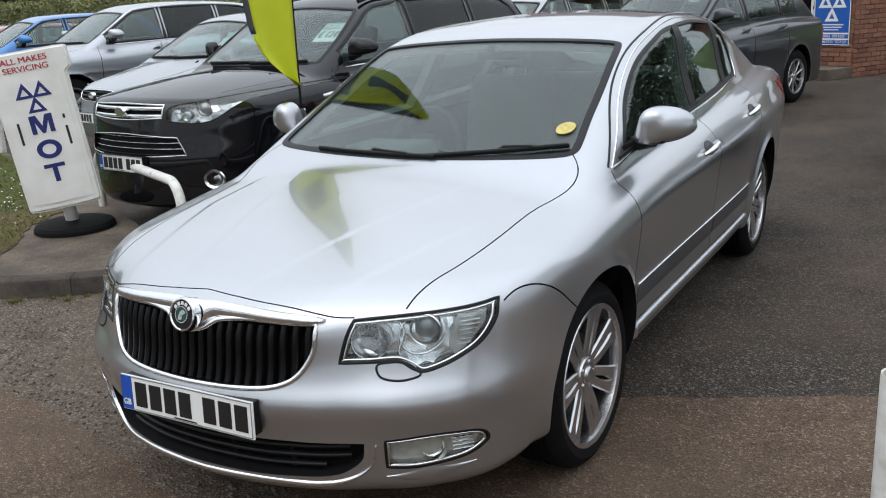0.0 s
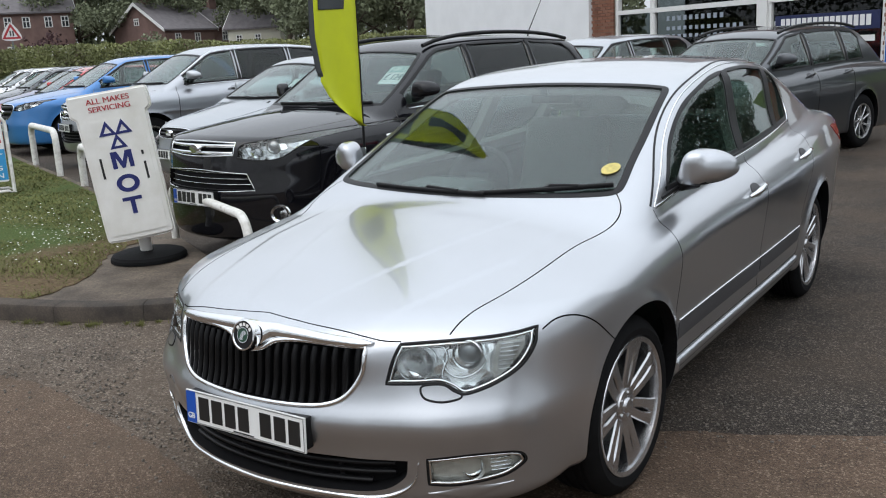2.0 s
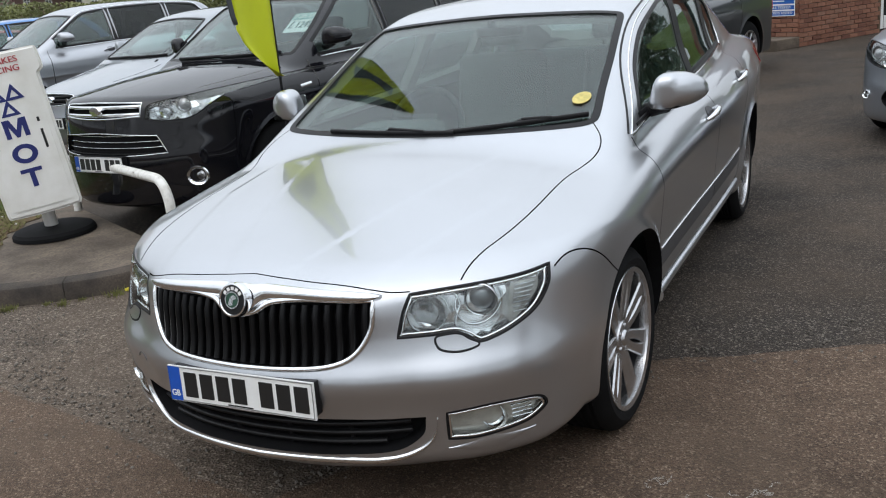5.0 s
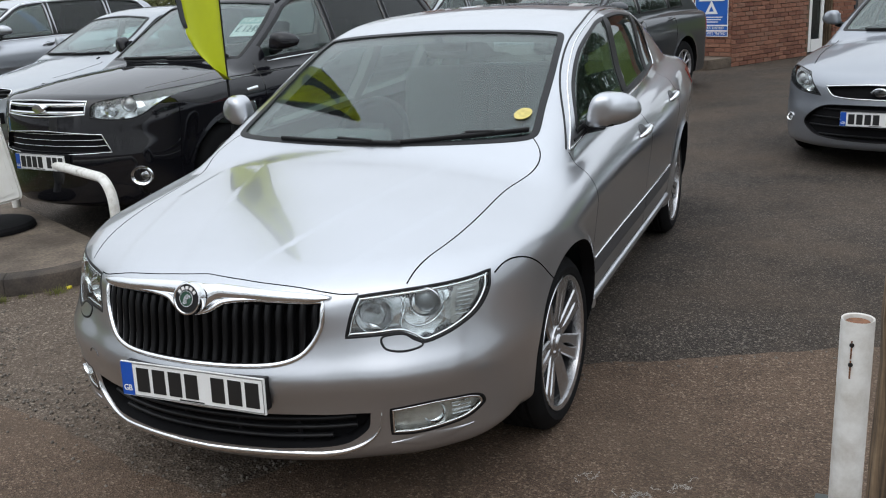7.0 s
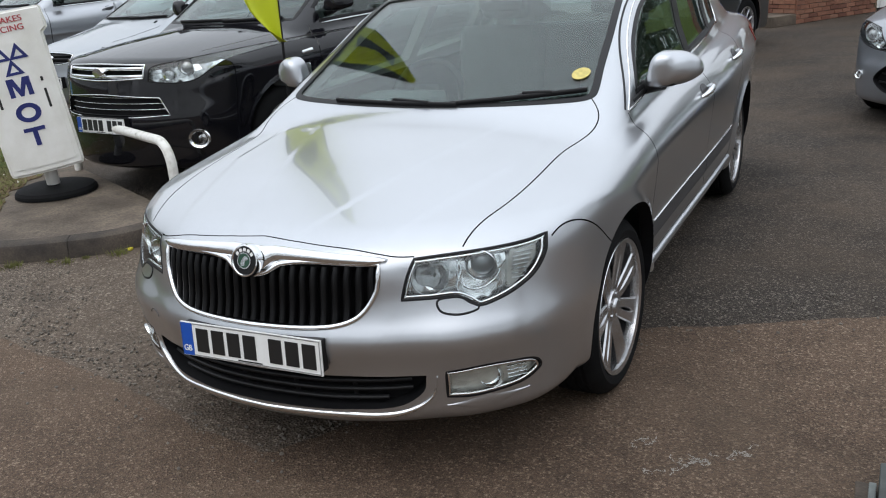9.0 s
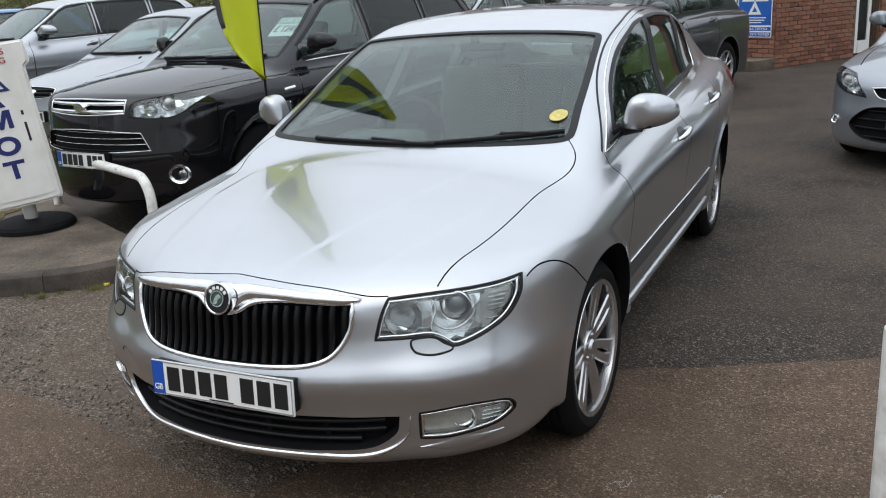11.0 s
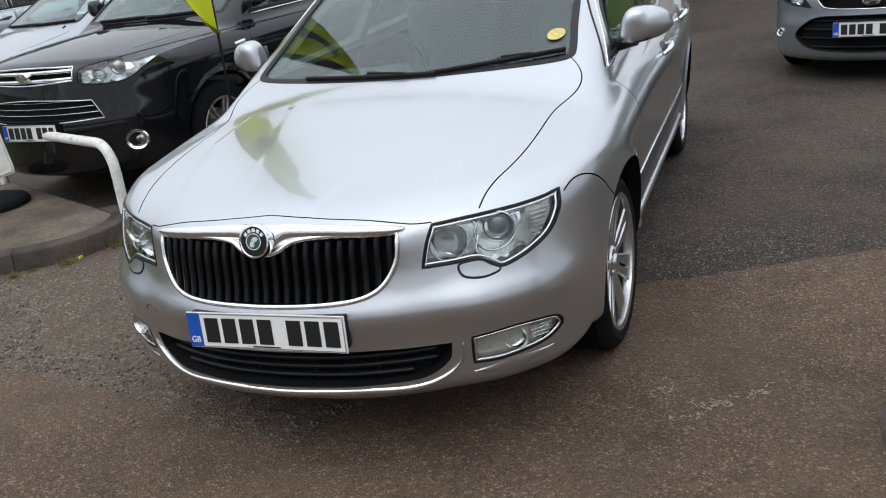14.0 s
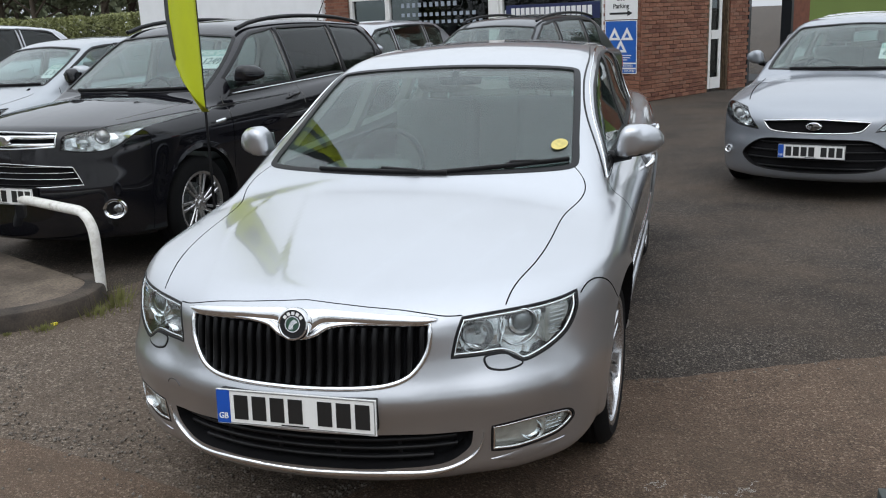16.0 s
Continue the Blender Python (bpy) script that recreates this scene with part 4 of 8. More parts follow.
def saloon():
    S = SALOON
    car = thing("saloon_car", pose(0, 0, 0), "silver metallic four-door saloon car parked on the tarmac forecourt", "car")
    R = lambda pts, keep=(): rounded(pts, 6, keep)  # noqa: E731
    grille = R([(-0.388, 0.727), (-0.382, 0.655), (-0.335, 0.588), (-0.25, 0.564), (0, 0.557), (0.25, 0.564), (0.335, 0.588), (0.382, 0.655), (0.388, 0.727), (0.2, 0.735), (0.1, 0.726), (0.055, 0.702), (0, 0.692), (-0.055, 0.702), (-0.1, 0.726), (-0.2, 0.735)], (0, 8))
    intake = R([(-0.512, 0.392), (-0.497, 0.335), (-0.43, 0.292), (-0.28, 0.283), (0, 0.281), (0.28, 0.283), (0.43, 0.292), (0.497, 0.335), (0.512, 0.392), (0.3, 0.402), (0, 0.405), (-0.3, 0.402)], (0, 8))
    lamp = R([(0.452, 0.624), (0.463, 0.686), (0.477, 0.736), (0.593, 0.741), (0.687, 0.744), (0.747, 0.749), (0.785, 0.756), (0.790, 0.708), (0.768, 0.652), (0.723, 0.615), (0.678, 0.595), (0.648, 0.591), (0.620, 0.610), (0.587, 0.624), (0.524, 0.622)], (0, 2, 6))
    washer = R([(0.545, 0.611), (0.572, 0.617), (0.600, 0.615), (0.623, 0.599), (0.645, 0.584), (0.604, 0.575), (0.558, 0.585)])
    fog = R([(0.562, 0.316), (0.567, 0.398), (0.671, 0.408), (0.755, 0.404), (0.780, 0.392), (0.784, 0.364), (0.742, 0.332), (0.640, 0.314)], (0, 1))
    screen = R([(-0.674, 1.022), (-0.655, 1.11), (-0.632, 1.22), (-0.600, 1.335), (-0.575, 1.362), (-0.4, 1.379), (0, 1.391), (0.4, 1.379), (0.575, 1.362), (0.600, 1.335), (0.632, 1.22), (0.655, 1.11), (0.674, 1.022), (0.635, 1.002), (0.417, 0.996), (0, 0.993), (-0.417, 0.996), (-0.635, 1.002)])
    win1 = R([(1.46, 0.998), (1.70, 1.165), (1.97, 1.290), (2.35, 1.372), (2.58, 1.395), (2.49, 1.2), (2.42, 1.032)], (0, 4, 6))
    win2 = R([(2.50, 1.036), (2.57, 1.2), (2.66, 1.398), (2.95, 1.402), (3.27, 1.380), (3.2, 1.2), (3.14, 1.066)], (0, 2, 4, 6))
    win3 = R([(3.21, 1.070), (3.27, 1.2), (3.34, 1.368), (3.45, 1.335), (3.535, 1.21), (3.525, 1.115), (3.47, 1.085)], (0, 2))
    rearwin = R([(-0.52, 1.16), (-0.47, 1.32), (0, 1.355), (0.47, 1.32), (0.52, 1.16), (0, 1.13)], (0, 4))
    bonnet = R([(0, 0.03), (0.2, 0.05), (0.39, 0.096), (0.592, 0.240), (0.600, 0.290), (0.633, 0.428), (0.665, 0.736), (0.697, 1.028), (0.722, 1.130), (0.712, 1.199), (0.665, 1.262), (0.42, 1.12), (0, 1.06)], (2, 3, 10))
    bonnet = np.r_[bonnet[: 12 * 6 + 1], mirrored(bonnet[1 : 12 * 6])]
    edge_r = open_curve([(0.592, 0.236), (0.601, 0.290), (0.633, 0.428), (0.665, 0.736), (0.697, 1.028), (0.724, 1.130), (0.712, 1.199), (0.668, 1.262)], 10)
    front_r = open_curve([(0.0, 0.788), (0.09, 0.783), (0.2, 0.776), (0.33, 0.765), (0.40, 0.752), (0.43, 0.746), (0.476, 0.742)], 6)
    door_f = open_curve([(1.305, 0.95), (1.312, 0.83), (1.300, 0.60), (1.315, 0.40), (1.38, 0.37)], 8)
    door_b = open_curve([(2.47, 1.005), (2.46, 0.82), (2.44, 0.60), (2.44, 0.40), (2.45, 0.37)], 8)
    door_r = open_curve([(3.50, 1.05), (3.46, 0.93), (3.38, 0.80), (3.29, 0.66), (3.245, 0.52), (3.25, 0.40), (3.21, 0.37)], 8)
    sill = open_curve([(1.36, 0.372), (2.0, 0.372), (2.6, 0.372), (3.23, 0.372)], 12)
    nose_joint = open_curve([(0.425, 0.744), (0.455, 0.757), (0.49, 0.765), (0.56, 0.757), (0.62, 0.728), (0.69, 0.672), (0.735, 0.632)], 8)
    cuts = [cutter(S, grille, "front", deep=0.045), cutter(S, intake, "front", deep=0.06), cutter(S, inset(screen, 0.010), "front", deep=0.075), cutter(S, inset(rearwin, 0.01), "rear", deep=0.075)]
    for s in (1, -1):
        m = (lambda o: o) if s > 0 else mirrored
        cuts += [cutter(S, m(lamp), "front", deep=0.055, step=0.02), cutter(S, m(fog), "front", deep=0.04, step=0.02)]
        cuts += [cutter(S, inset(w, 0.008), "side", s, deep=0.075) for w in (win1, win2, win3)]
        cuts += [groove(S, edge_r * (s, 1), "top", width=0.005), groove(S, front_r * (s, 1), "front", width=0.004)]
        cuts += [groove(S, g, "side", s, width=0.005) for g in (door_f, door_b, door_r, sill, nose_joint)]
    me = body(S, 0.016, cuts, 0.95, (1.15, 4.2), 0.052)
    fd = np.array([(1.30, 0.95), (1.312, 0.83), (1.30, 0.6), (1.315, 0.4), (1.37, 0.318), (2.45, 0.318), (2.44, 0.6), (2.46, 0.82), (2.47, 1.0), (2.0, 0.99), (1.45, 0.965)])
    rd = np.array([(2.47, 1.0), (2.46, 0.82), (2.44, 0.6), (2.45, 0.318), (3.21, 0.318), (3.25, 0.4), (3.245, 0.52), (3.29, 0.66), (3.38, 0.8), (3.46, 0.93), (3.50, 1.05), (3.1, 1.03)])
    left, right = (lambda c: c[:, 0] > 0.6), (lambda c: c[:, 0] < -0.6)
    kind = split(me, [("bonnet", bonnet, "top", lambda c: c[:, 2] > 0.738), ("front_door", fd, "side", left), ("rear_door", rd, "side", left), ("front_door", fd, "side", right), ("rear_door", rd, "side", right)], S)
    panels(me, kind, ["body", "bonnet", "front_door", "rear_door", "front_door", "rear_door"], SILVER, car, S, CAVITY)

    # grille: chrome surround and bar, ribs, badge
    ribbon("grille_surround", S, inset(grille, -0.006), "front", CHROME, car, 0.016, out=0.008, closed=True, label="chrome grille surround")
    q = np.linspace(-0.412, 0.412, 61)
    under = np.interp(np.abs(q), [0, 0.03, 0.058, 0.075, 0.2, 0.36, 0.385, 0.412], [0.690, 0.700, 0.722, 0.730, 0.734, 0.728, 0.728, 0.738])
    over = np.interp(np.abs(q), [0, 0.09, 0.2, 0.33, 0.385, 0.412], [0.783, 0.777, 0.770, 0.760, 0.753, 0.744])
    ribbon("grille_bar", S, np.stack([q, (under + over) / 2], 1), "front", CHROME, car, (over - under) * 1.05, out=0.020, ahead=True, label="polished chrome bar over the grille")
    for k in range(-11, 12):
        x = 0.0335 * k
        top = 0.728 if abs(x) > 0.07 else 0.700 + 0.028 * (abs(x) / 0.07)
        zb = 0.561 + 0.9 * max(0, abs(x) - 0.24) ** 1.6
        ribbon("grille_rib", S, np.stack([np.full(7, x), np.linspace(zb, top, 7)], 1), "front", RIB, car, 0.021, out=0.018, lift=-0.022, ahead=True)
    bm = bmesh.new()
    lathe(bm, [(0.050, 0.02), (0.050, 0.0), (0.048, -0.007), (0.044, -0.008), (0.041, -0.004)], 40)
    b = part("badge_ring", bm, CHROME, car, smooth=40)
    b.matrix_basis = pose(0, -0.018, 0.746, -14) @ pose(0, 0, 0, 0, 0, 90)
    bm = bmesh.new()
    lathe(bm, [(0.0001, -0.0075), (0.022, -0.007), (0.023, 0.0)], 32)
    part("badge_centre", bm, GREEN, b, "dark green round badge centre", smooth=40)
    bm = bmesh.new()
    slab(bm, rounded([(-0.012, -0.014), (0.002, -0.014), (0.004, -0.002), (0.016, 0.006), (0.006, 0.014), (-0.006, 0.006)], 4), 0.002, pose(-0.0085, 0, 0, 0, 0, -90))
    part("badge_mark", bm, CHROME, b, "plain silver mark on the badge")
    bm = bmesh.new()
    lathe(bm, [(0.022, -0.005), (0.041, -0.005), (0.041, 0.0)], 32)
    part("badge_field", bm, BLACK, b, smooth=40)
    bm = bmesh.new()
    lathe(bm, [(0.0215, -0.008), (0.0245, -0.008), (0.0245, 0.0)], 32)
    part("badge_inner_ring", bm, CHROME, b, smooth=40)
    for a in (-52, -26, 0, 26, 52):
        bm = bmesh.new()
        box(bm, (-0.0065, -0.005, 0.0275), (-0.0045, 0.005, 0.0375), 0.001)
        part("badge_bar", bm, SIGNWHITE, b).matrix_basis = pose(0, 0, 0, a)

    # lower intake
    ribbon("bumper_strip", S, open_curve([(-0.540, 0.385), (-0.523, 0.325), (-0.45, 0.272), (-0.28, 0.262), (0, 0.260), (0.28, 0.262), (0.45, 0.272), (0.523, 0.325), (0.540, 0.385)], 10), "front", CHROME, car, 0.022 * np.clip(np.minimum(np.arange(81), 80 - np.arange(81)) / 14, 0.1, 1), out=0.009, lift=-0.002, label="chrome strip along the lower bumper")
    for z in (0.308, 0.338, 0.368):
        w = 0.47 if z > 0.32 else 0.40
        ribbon("intake_slat", S, np.stack([np.linspace(-w, w, 40), np.full(40, z)], 1), "front", BLACK, car, 0.014, out=0.012, lift=-0.035)
    for x in (-0.3, -0.1, 0.1, 0.3):
        ribbon("intake_post", S, np.stack([np.full(6, x), np.linspace(0.29, 0.395, 6)], 1), "front", BLACK, car, 0.012, out=0.006, lift=-0.042)
    number_plate(car, pose(0, -0.060, 0.482, -3))
    bm = bmesh.new()
    box(bm, (-0.255, -0.056, 0.432), (0.255, -0.02, 0.532), 0.006)
    part("plate_holder", bm, BLACK, car)

    a = np.linspace(0.1, math.pi - 0.1, 12)
    ribbon("tow_cover", S, np.stack([-0.487 + 0.030 * np.cos(a), 0.482 + 0.020 * np.sin(a)], 1), "front", STRIPDARK, car, 0.003, out=0.001, lift=0.001, label="curved joint of the towing eye cover")

    for s in (1, -1):
        m = (lambda o: o) if s > 0 else mirrored
        # headlamp
        h = new("headlamp")
        h.parent = car
        shell("lamp_housing", S, inset(m(lamp), 0.002), "front", LENSIN, h, out=-0.036, thick=0.006, step=0.018)
        shell("lamp_lens", S, inset(m(lamp), 0.003), "front", LENS, h, out=0.0, thick=0.003, step=0.018).visible_shadow = False
        ribbon("lamp_bezel", S, inset(m(lamp), 0.008), "front", CHROME, h, 0.007, out=0.003, lift=-0.004, closed=True)
        (c,), _ = S.onto([(0.643 * s, 0.694)], "front")
        n = S.grad(c[None])[0]
        rot = Vector(n * (1, 1, 0.2) + np.array([0, -1.2, 0])).to_track_quat("X", "Z").to_matrix().to_4x4()
        bm = bmesh.new()
        lathe(bm, [(0.044, -0.05), (0.048, -0.022), (0.045, -0.016), (0.040, -0.022), (0.037, -0.036)], 36)
        o = part("projector_ring", bm, CHROME, h, smooth=40)
        o.matrix_basis = Matrix.Translation(c) @ rot
        bm = bmesh.new()
        lathe(bm, [(0.0001, -0.016), (0.018, -0.018), (0.030, -0.026), (0.037, -0.038), (0.040, -0.05)], 32)
        o = part("projector_lens", bm, PROJECTOR, h, smooth=60)
        o.matrix_basis = Matrix.Translation(c) @ rot
        (c2,), _ = S.onto([(0.524 * s, 0.680)], "front")
        bm = bmesh.new()
        lathe(bm, [(0.047, -0.012), (0.040, -0.026), (0.024, -0.040), (0.0001, -0.046)], 36)
        lathe(bm, [(0.0001, -0.022), (0.008, -0.026), (0.010, -0.045)], 16)
        o = part("reflector_bowl", bm, LENSIN, h, smooth=40)
        o.matrix_basis = Matrix.Translation(c2) @ rot
        amb = m(R([(0.712, 0.735), (0.770, 0.742), (0.773, 0.70), (0.745, 0.650), (0.715, 0.628)], (0, 1)))
        shell("indicator_block", S, amb, "front", LENSPALE, h, out=-0.016, thick=0.02, step=0.015, label="ribbed indicator block")
        for q in range(8):
            zz = 0.650 + 0.012 * q
            ribbon("indicator_rib", S, np.stack([np.linspace(0.722, 0.752 + 0.002 * q, 6) * s, np.full(6, zz)], 1), "front", LENSIN, h, 0.005, out=0.004, lift=-0.014)
        for cx, cz, rr in ((0.643, 0.694, 0.060), (0.524, 0.680, 0.053)):
            a = np.linspace(0, 2 * math.pi, 33)[:-1]
            ring = np.stack([(cx + rr * 0.90 * np.cos(a)) * s, cz + rr * np.sin(a)], 1)
            ring = ring[inside(inset(m(lamp), 0.008), ring)]
            for run in np.split(ring, np.flatnonzero(np.linalg.norm(np.diff(ring, axis=0), axis=1) > 0.03) + 1):
                if len(run) > 3:
                    ribbon("lamp_rim", S, run, "front", CHROME, h, 0.006, out=0.006, lift=-0.024)
        ribbon("lamp_brow", S, open_curve([(0.585 * s, 0.728), (0.600 * s, 0.690), (0.592 * s, 0.645), (0.61 * s, 0.612)], 8), "front", CHROME, h, 0.010, out=0.012, lift=-0.03)
        ribbon("lamp_seal", S, m(lamp), "front", BLACK, h, 0.008, out=0.002, closed=True)
        shell("washer_cover", S, m(washer), "front", SILVER, car, out=0.003, thick=0.01, step=0.02)
        ribbon("washer_joint", S, inset(m(washer), -0.003), "front", BLACK, car, 0.007, out=0.0025, closed=True)
        ribbon("bumper_lip", S, open_curve([(0.556 * s, 0.286), (0.62 * s, 0.284), (0.69 * s, 0.290), (0.76 * s, 0.308)], 8), "front", SILVER, car, 0.044 * np.clip(np.minimum(np.arange(25), 24 - np.arange(25)) / 11, 0.04, 1), out=0.0045, lift=-0.002)
        # fog lamp
        f = new("fog_lamp")
        f.parent = car
        shell("fog_housing", S, inset(m(fog), 0.002), "front", FOGPALE, f, out=-0.018, thick=0.006, step=0.02)
        shell("fog_lens", S, inset(m(fog), 0.003), "front", LENS, f, out=0.0, thick=0.003, step=0.02).visible_shadow = False
        ribbon("fog_seal", S, inset(m(fog), -0.002), "front", BLACK, f, 0.007, out=0.001, closed=True)
        ribbon("fog_trim", S, inset(m(fog), 0.005), "front", CHROME, f, 0.007, out=0.003, lift=-0.002, closed=True)
        (c3,), _ = S.onto([(0.675 * s, 0.366)], "front")
        bm = bmesh.new()
        lathe(bm, [(0.038, -0.008), (0.034, -0.016), (0.020, -0.028), (0.0001, -0.031)], 32)
        o = part("fog_bowl", bm, CHROME, f, smooth=40)
        o.matrix_basis = Matrix.Translation(c3) @ rot
        for q in range(4):
            zz = 0.338 + 0.013 * q
            ribbon("fog_louvre", S, np.stack([np.linspace(0.718, 0.762, 6) * s, np.full(6, zz + 0.004)], 1), "front", CHROME, f, 0.006, out=0.006, lift=-0.020)
        # side glass, frames, doors
        for nm, w in (("front_window", win1), ("rear_window", win2), ("quarter_window", win3)):
            shell(nm, S, w, "side", SIDEGLASS, car, s, out=-0.004, thick=0.004, step=0.04).visible_shadow = False
            ribbon("window_seal", S, inset(w, 0.004), "side", BLACK, car, 0.020, s, out=0.002, closed=True)
        shell("pillar_cover", S, R([(2.425, 1.03), (2.49, 1.2), (2.585, 1.395), (2.655, 1.397), (2.565, 1.2), (2.497, 1.033)], range(6)), "side", BLACK, car, s, out=0.002, thick=0.004, step=0.03)
        shell("pillar_cover", S, R([(3.145, 1.066), (3.205, 1.2), (3.275, 1.378), (3.335, 1.368), (3.265, 1.2), (3.205, 1.07)], range(6)), "side", BLACK, car, s, out=0.002, thick=0.004, step=0.03)
        ribbon("window_chrome", S, open_curve([(1.315, 0.955), (1.45, 1.035), (1.66, 1.165), (1.95, 1.305), (2.35, 1.391), (2.8, 1.423), (3.2, 1.408), (3.43, 1.368), (3.54, 1.23), (3.54, 1.12), (3.49, 1.075)], 8), "side", CHROME, car, 0.009, s, out=0.005, label="chrome window surround")
        ribbon("belt_chrome", S, open_curve([(1.315, 0.953), (1.5, 0.972), (2.0, 0.996), (2.6, 1.02), (3.1, 1.048), (3.49, 1.074)], 8), "side", CHROME, car, 0.012, s, out=0.006, label="chrome strip under the windows")
        ribbon("chrome_gasket", S, open_curve([(1.30, 0.962), (1.43, 1.047), (1.64, 1.177), (1.94, 1.318), (2.35, 1.405), (2.8, 1.437), (3.2, 1.422), (3.44, 1.380), (3.555, 1.235), (3.555, 1.115), (3.50, 1.065)], 8), "side", BLACK, car, 0.009, s, out=0.003)
        ribbon("belt_gasket", S, open_curve([(1.40, 0.977), (1.5, 0.985), (2.0, 1.009), (2.6, 1.033), (3.1, 1.060), (3.47, 1.084)], 8), "side", BLACK, car, 0.012, s, out=0.004)
        ribbon("rubbing_strip", S, np.stack([np.linspace(1.34, 2.43, 30), np.full(30, 0.478)], 1), "side", STRIPDARK, car, 0.072, s, out=0.004)
        ribbon("rubbing_strip", S, np.stack([np.linspace(2.45, 3.22, 30), np.full(30, 0.482)], 1), "side", STRIPDARK, car, 0.072, s, out=0.004)
        ribbon("rubbing_line", S, np.stack([np.linspace(1.34, 3.22, 30), np.linspace(0.523, 0.527, 30)], 1), "side", CHROME, car, 0.006, s, out=0.006)
        ribbon("sill_strip", S, np.stack([np.linspace(1.33, 3.24, 40), np.full(40, 0.335)], 1), "side", SILVER, car, 0.042, s, out=0.016)
        for hy, hz in ((2.30, 0.865), (3.26, 0.910)):
            door_handle(car, S, hy, hz, s, CHROME)
        door_mirror(car, 0.800 * s, 1.62, 1.000, s, SILVER, 1.04)
        wheel(car, 0.858 * s, 0.94, 0.320, 0.242, (7, (-0.0245, 0.0245), 0.043), s, metal=GREYALLOY, steer=-2.0, twin=True)
        wheel(car, 0.818 * s, 3.70, 0.320, 0.242, (7, (-0.0245, 0.0245), 0.043), s, metal=GREYALLOY, twin=True)
        tl = R([(0.50, 0.98), (0.80, 0.97), (0.82, 0.86), (0.6, 0.84)], (0, 1, 2, 3))
        shell("tail_lamp", S, tl if s > 0 else mirrored(tl), "rear", REDLENS, car, out=0.004, thick=0.01)

    # windscreen, wipers, sticker
    shell("windscreen", S, screen, "front", GLASS, car, out=-0.004, thick=0.005, step=0.03).visible_shadow = False
    ribbon("screen_seal", S, inset(screen, 0.008), "front", BLACK, car, 0.030, out=0.0015, closed=True)
    shell("rear_screen", S, rearwin, "rear", GLASS, car, out=-0.004, thick=0.005, step=0.05).visible_shadow = False
    for a, b, hub in (((-0.40, 1.0075), (0.17, 1.001), -0.11), ((0.14, 1.003), (0.64, 1.032), 0.41)):
        w = new("wiper")
        w.parent = car
        line = np.array([(a[0] + (b[0] - a[0]) * q, a[1] + (b[1] - a[1]) * q) for q in np.linspace(0, 1, 16)])
        ribbon("wiper_blade", S, line, "front", BLACK, w, 0.014, out=0.014, lift=0.003)
        arm = np.array([(hub + (b[0] - 0.12 - hub) * q, np.interp(hub + (b[0] - 0.12 - hub) * q, line[:, 0], line[:, 1]) + 0.006 * (1 - q)) for q in np.linspace(0, 1, 12)])
        ribbon("wiper_arm", S, arm, "front", BLACK, w, 0.013, out=0.010, lift=0.012)
        (c,), _ = S.onto([(hub, np.interp(hub, line[:, 0], line[:, 1]))], "front")
        bm = bmesh.new()
        box(bm, c + (-0.016, 0.006, 0.006), c + (0.016, 0.026, 0.018), 0.005)
        part("wiper_clip", bm, BLACK, w, smooth=40)
    ang = np.linspace(0, 2 * math.pi, 29)[:-1]
    shell("round_sticker", S, np.stack([0.588 + 0.033 * np.cos(ang), 1.084 + 0.017 * np.sin(ang)], 1), "front", STICKER, car, out=0.002, thick=0.003, step=0.012, label="round yellowed paper sticker inside the windscreen")
    bm = bmesh.new()
    box(bm, (-0.11, 2.03, 1.285), (0.11, 2.06, 1.35), 0.02)
    box(bm, (-0.02, 1.96, 1.33), (0.02, 2.05, 1.38), 0.008)
    part("inside_mirror", bm, BLACK, car, smooth=40)
    cabin_fittings(car, S, 1.20, 1.0)
    return car


saloon()


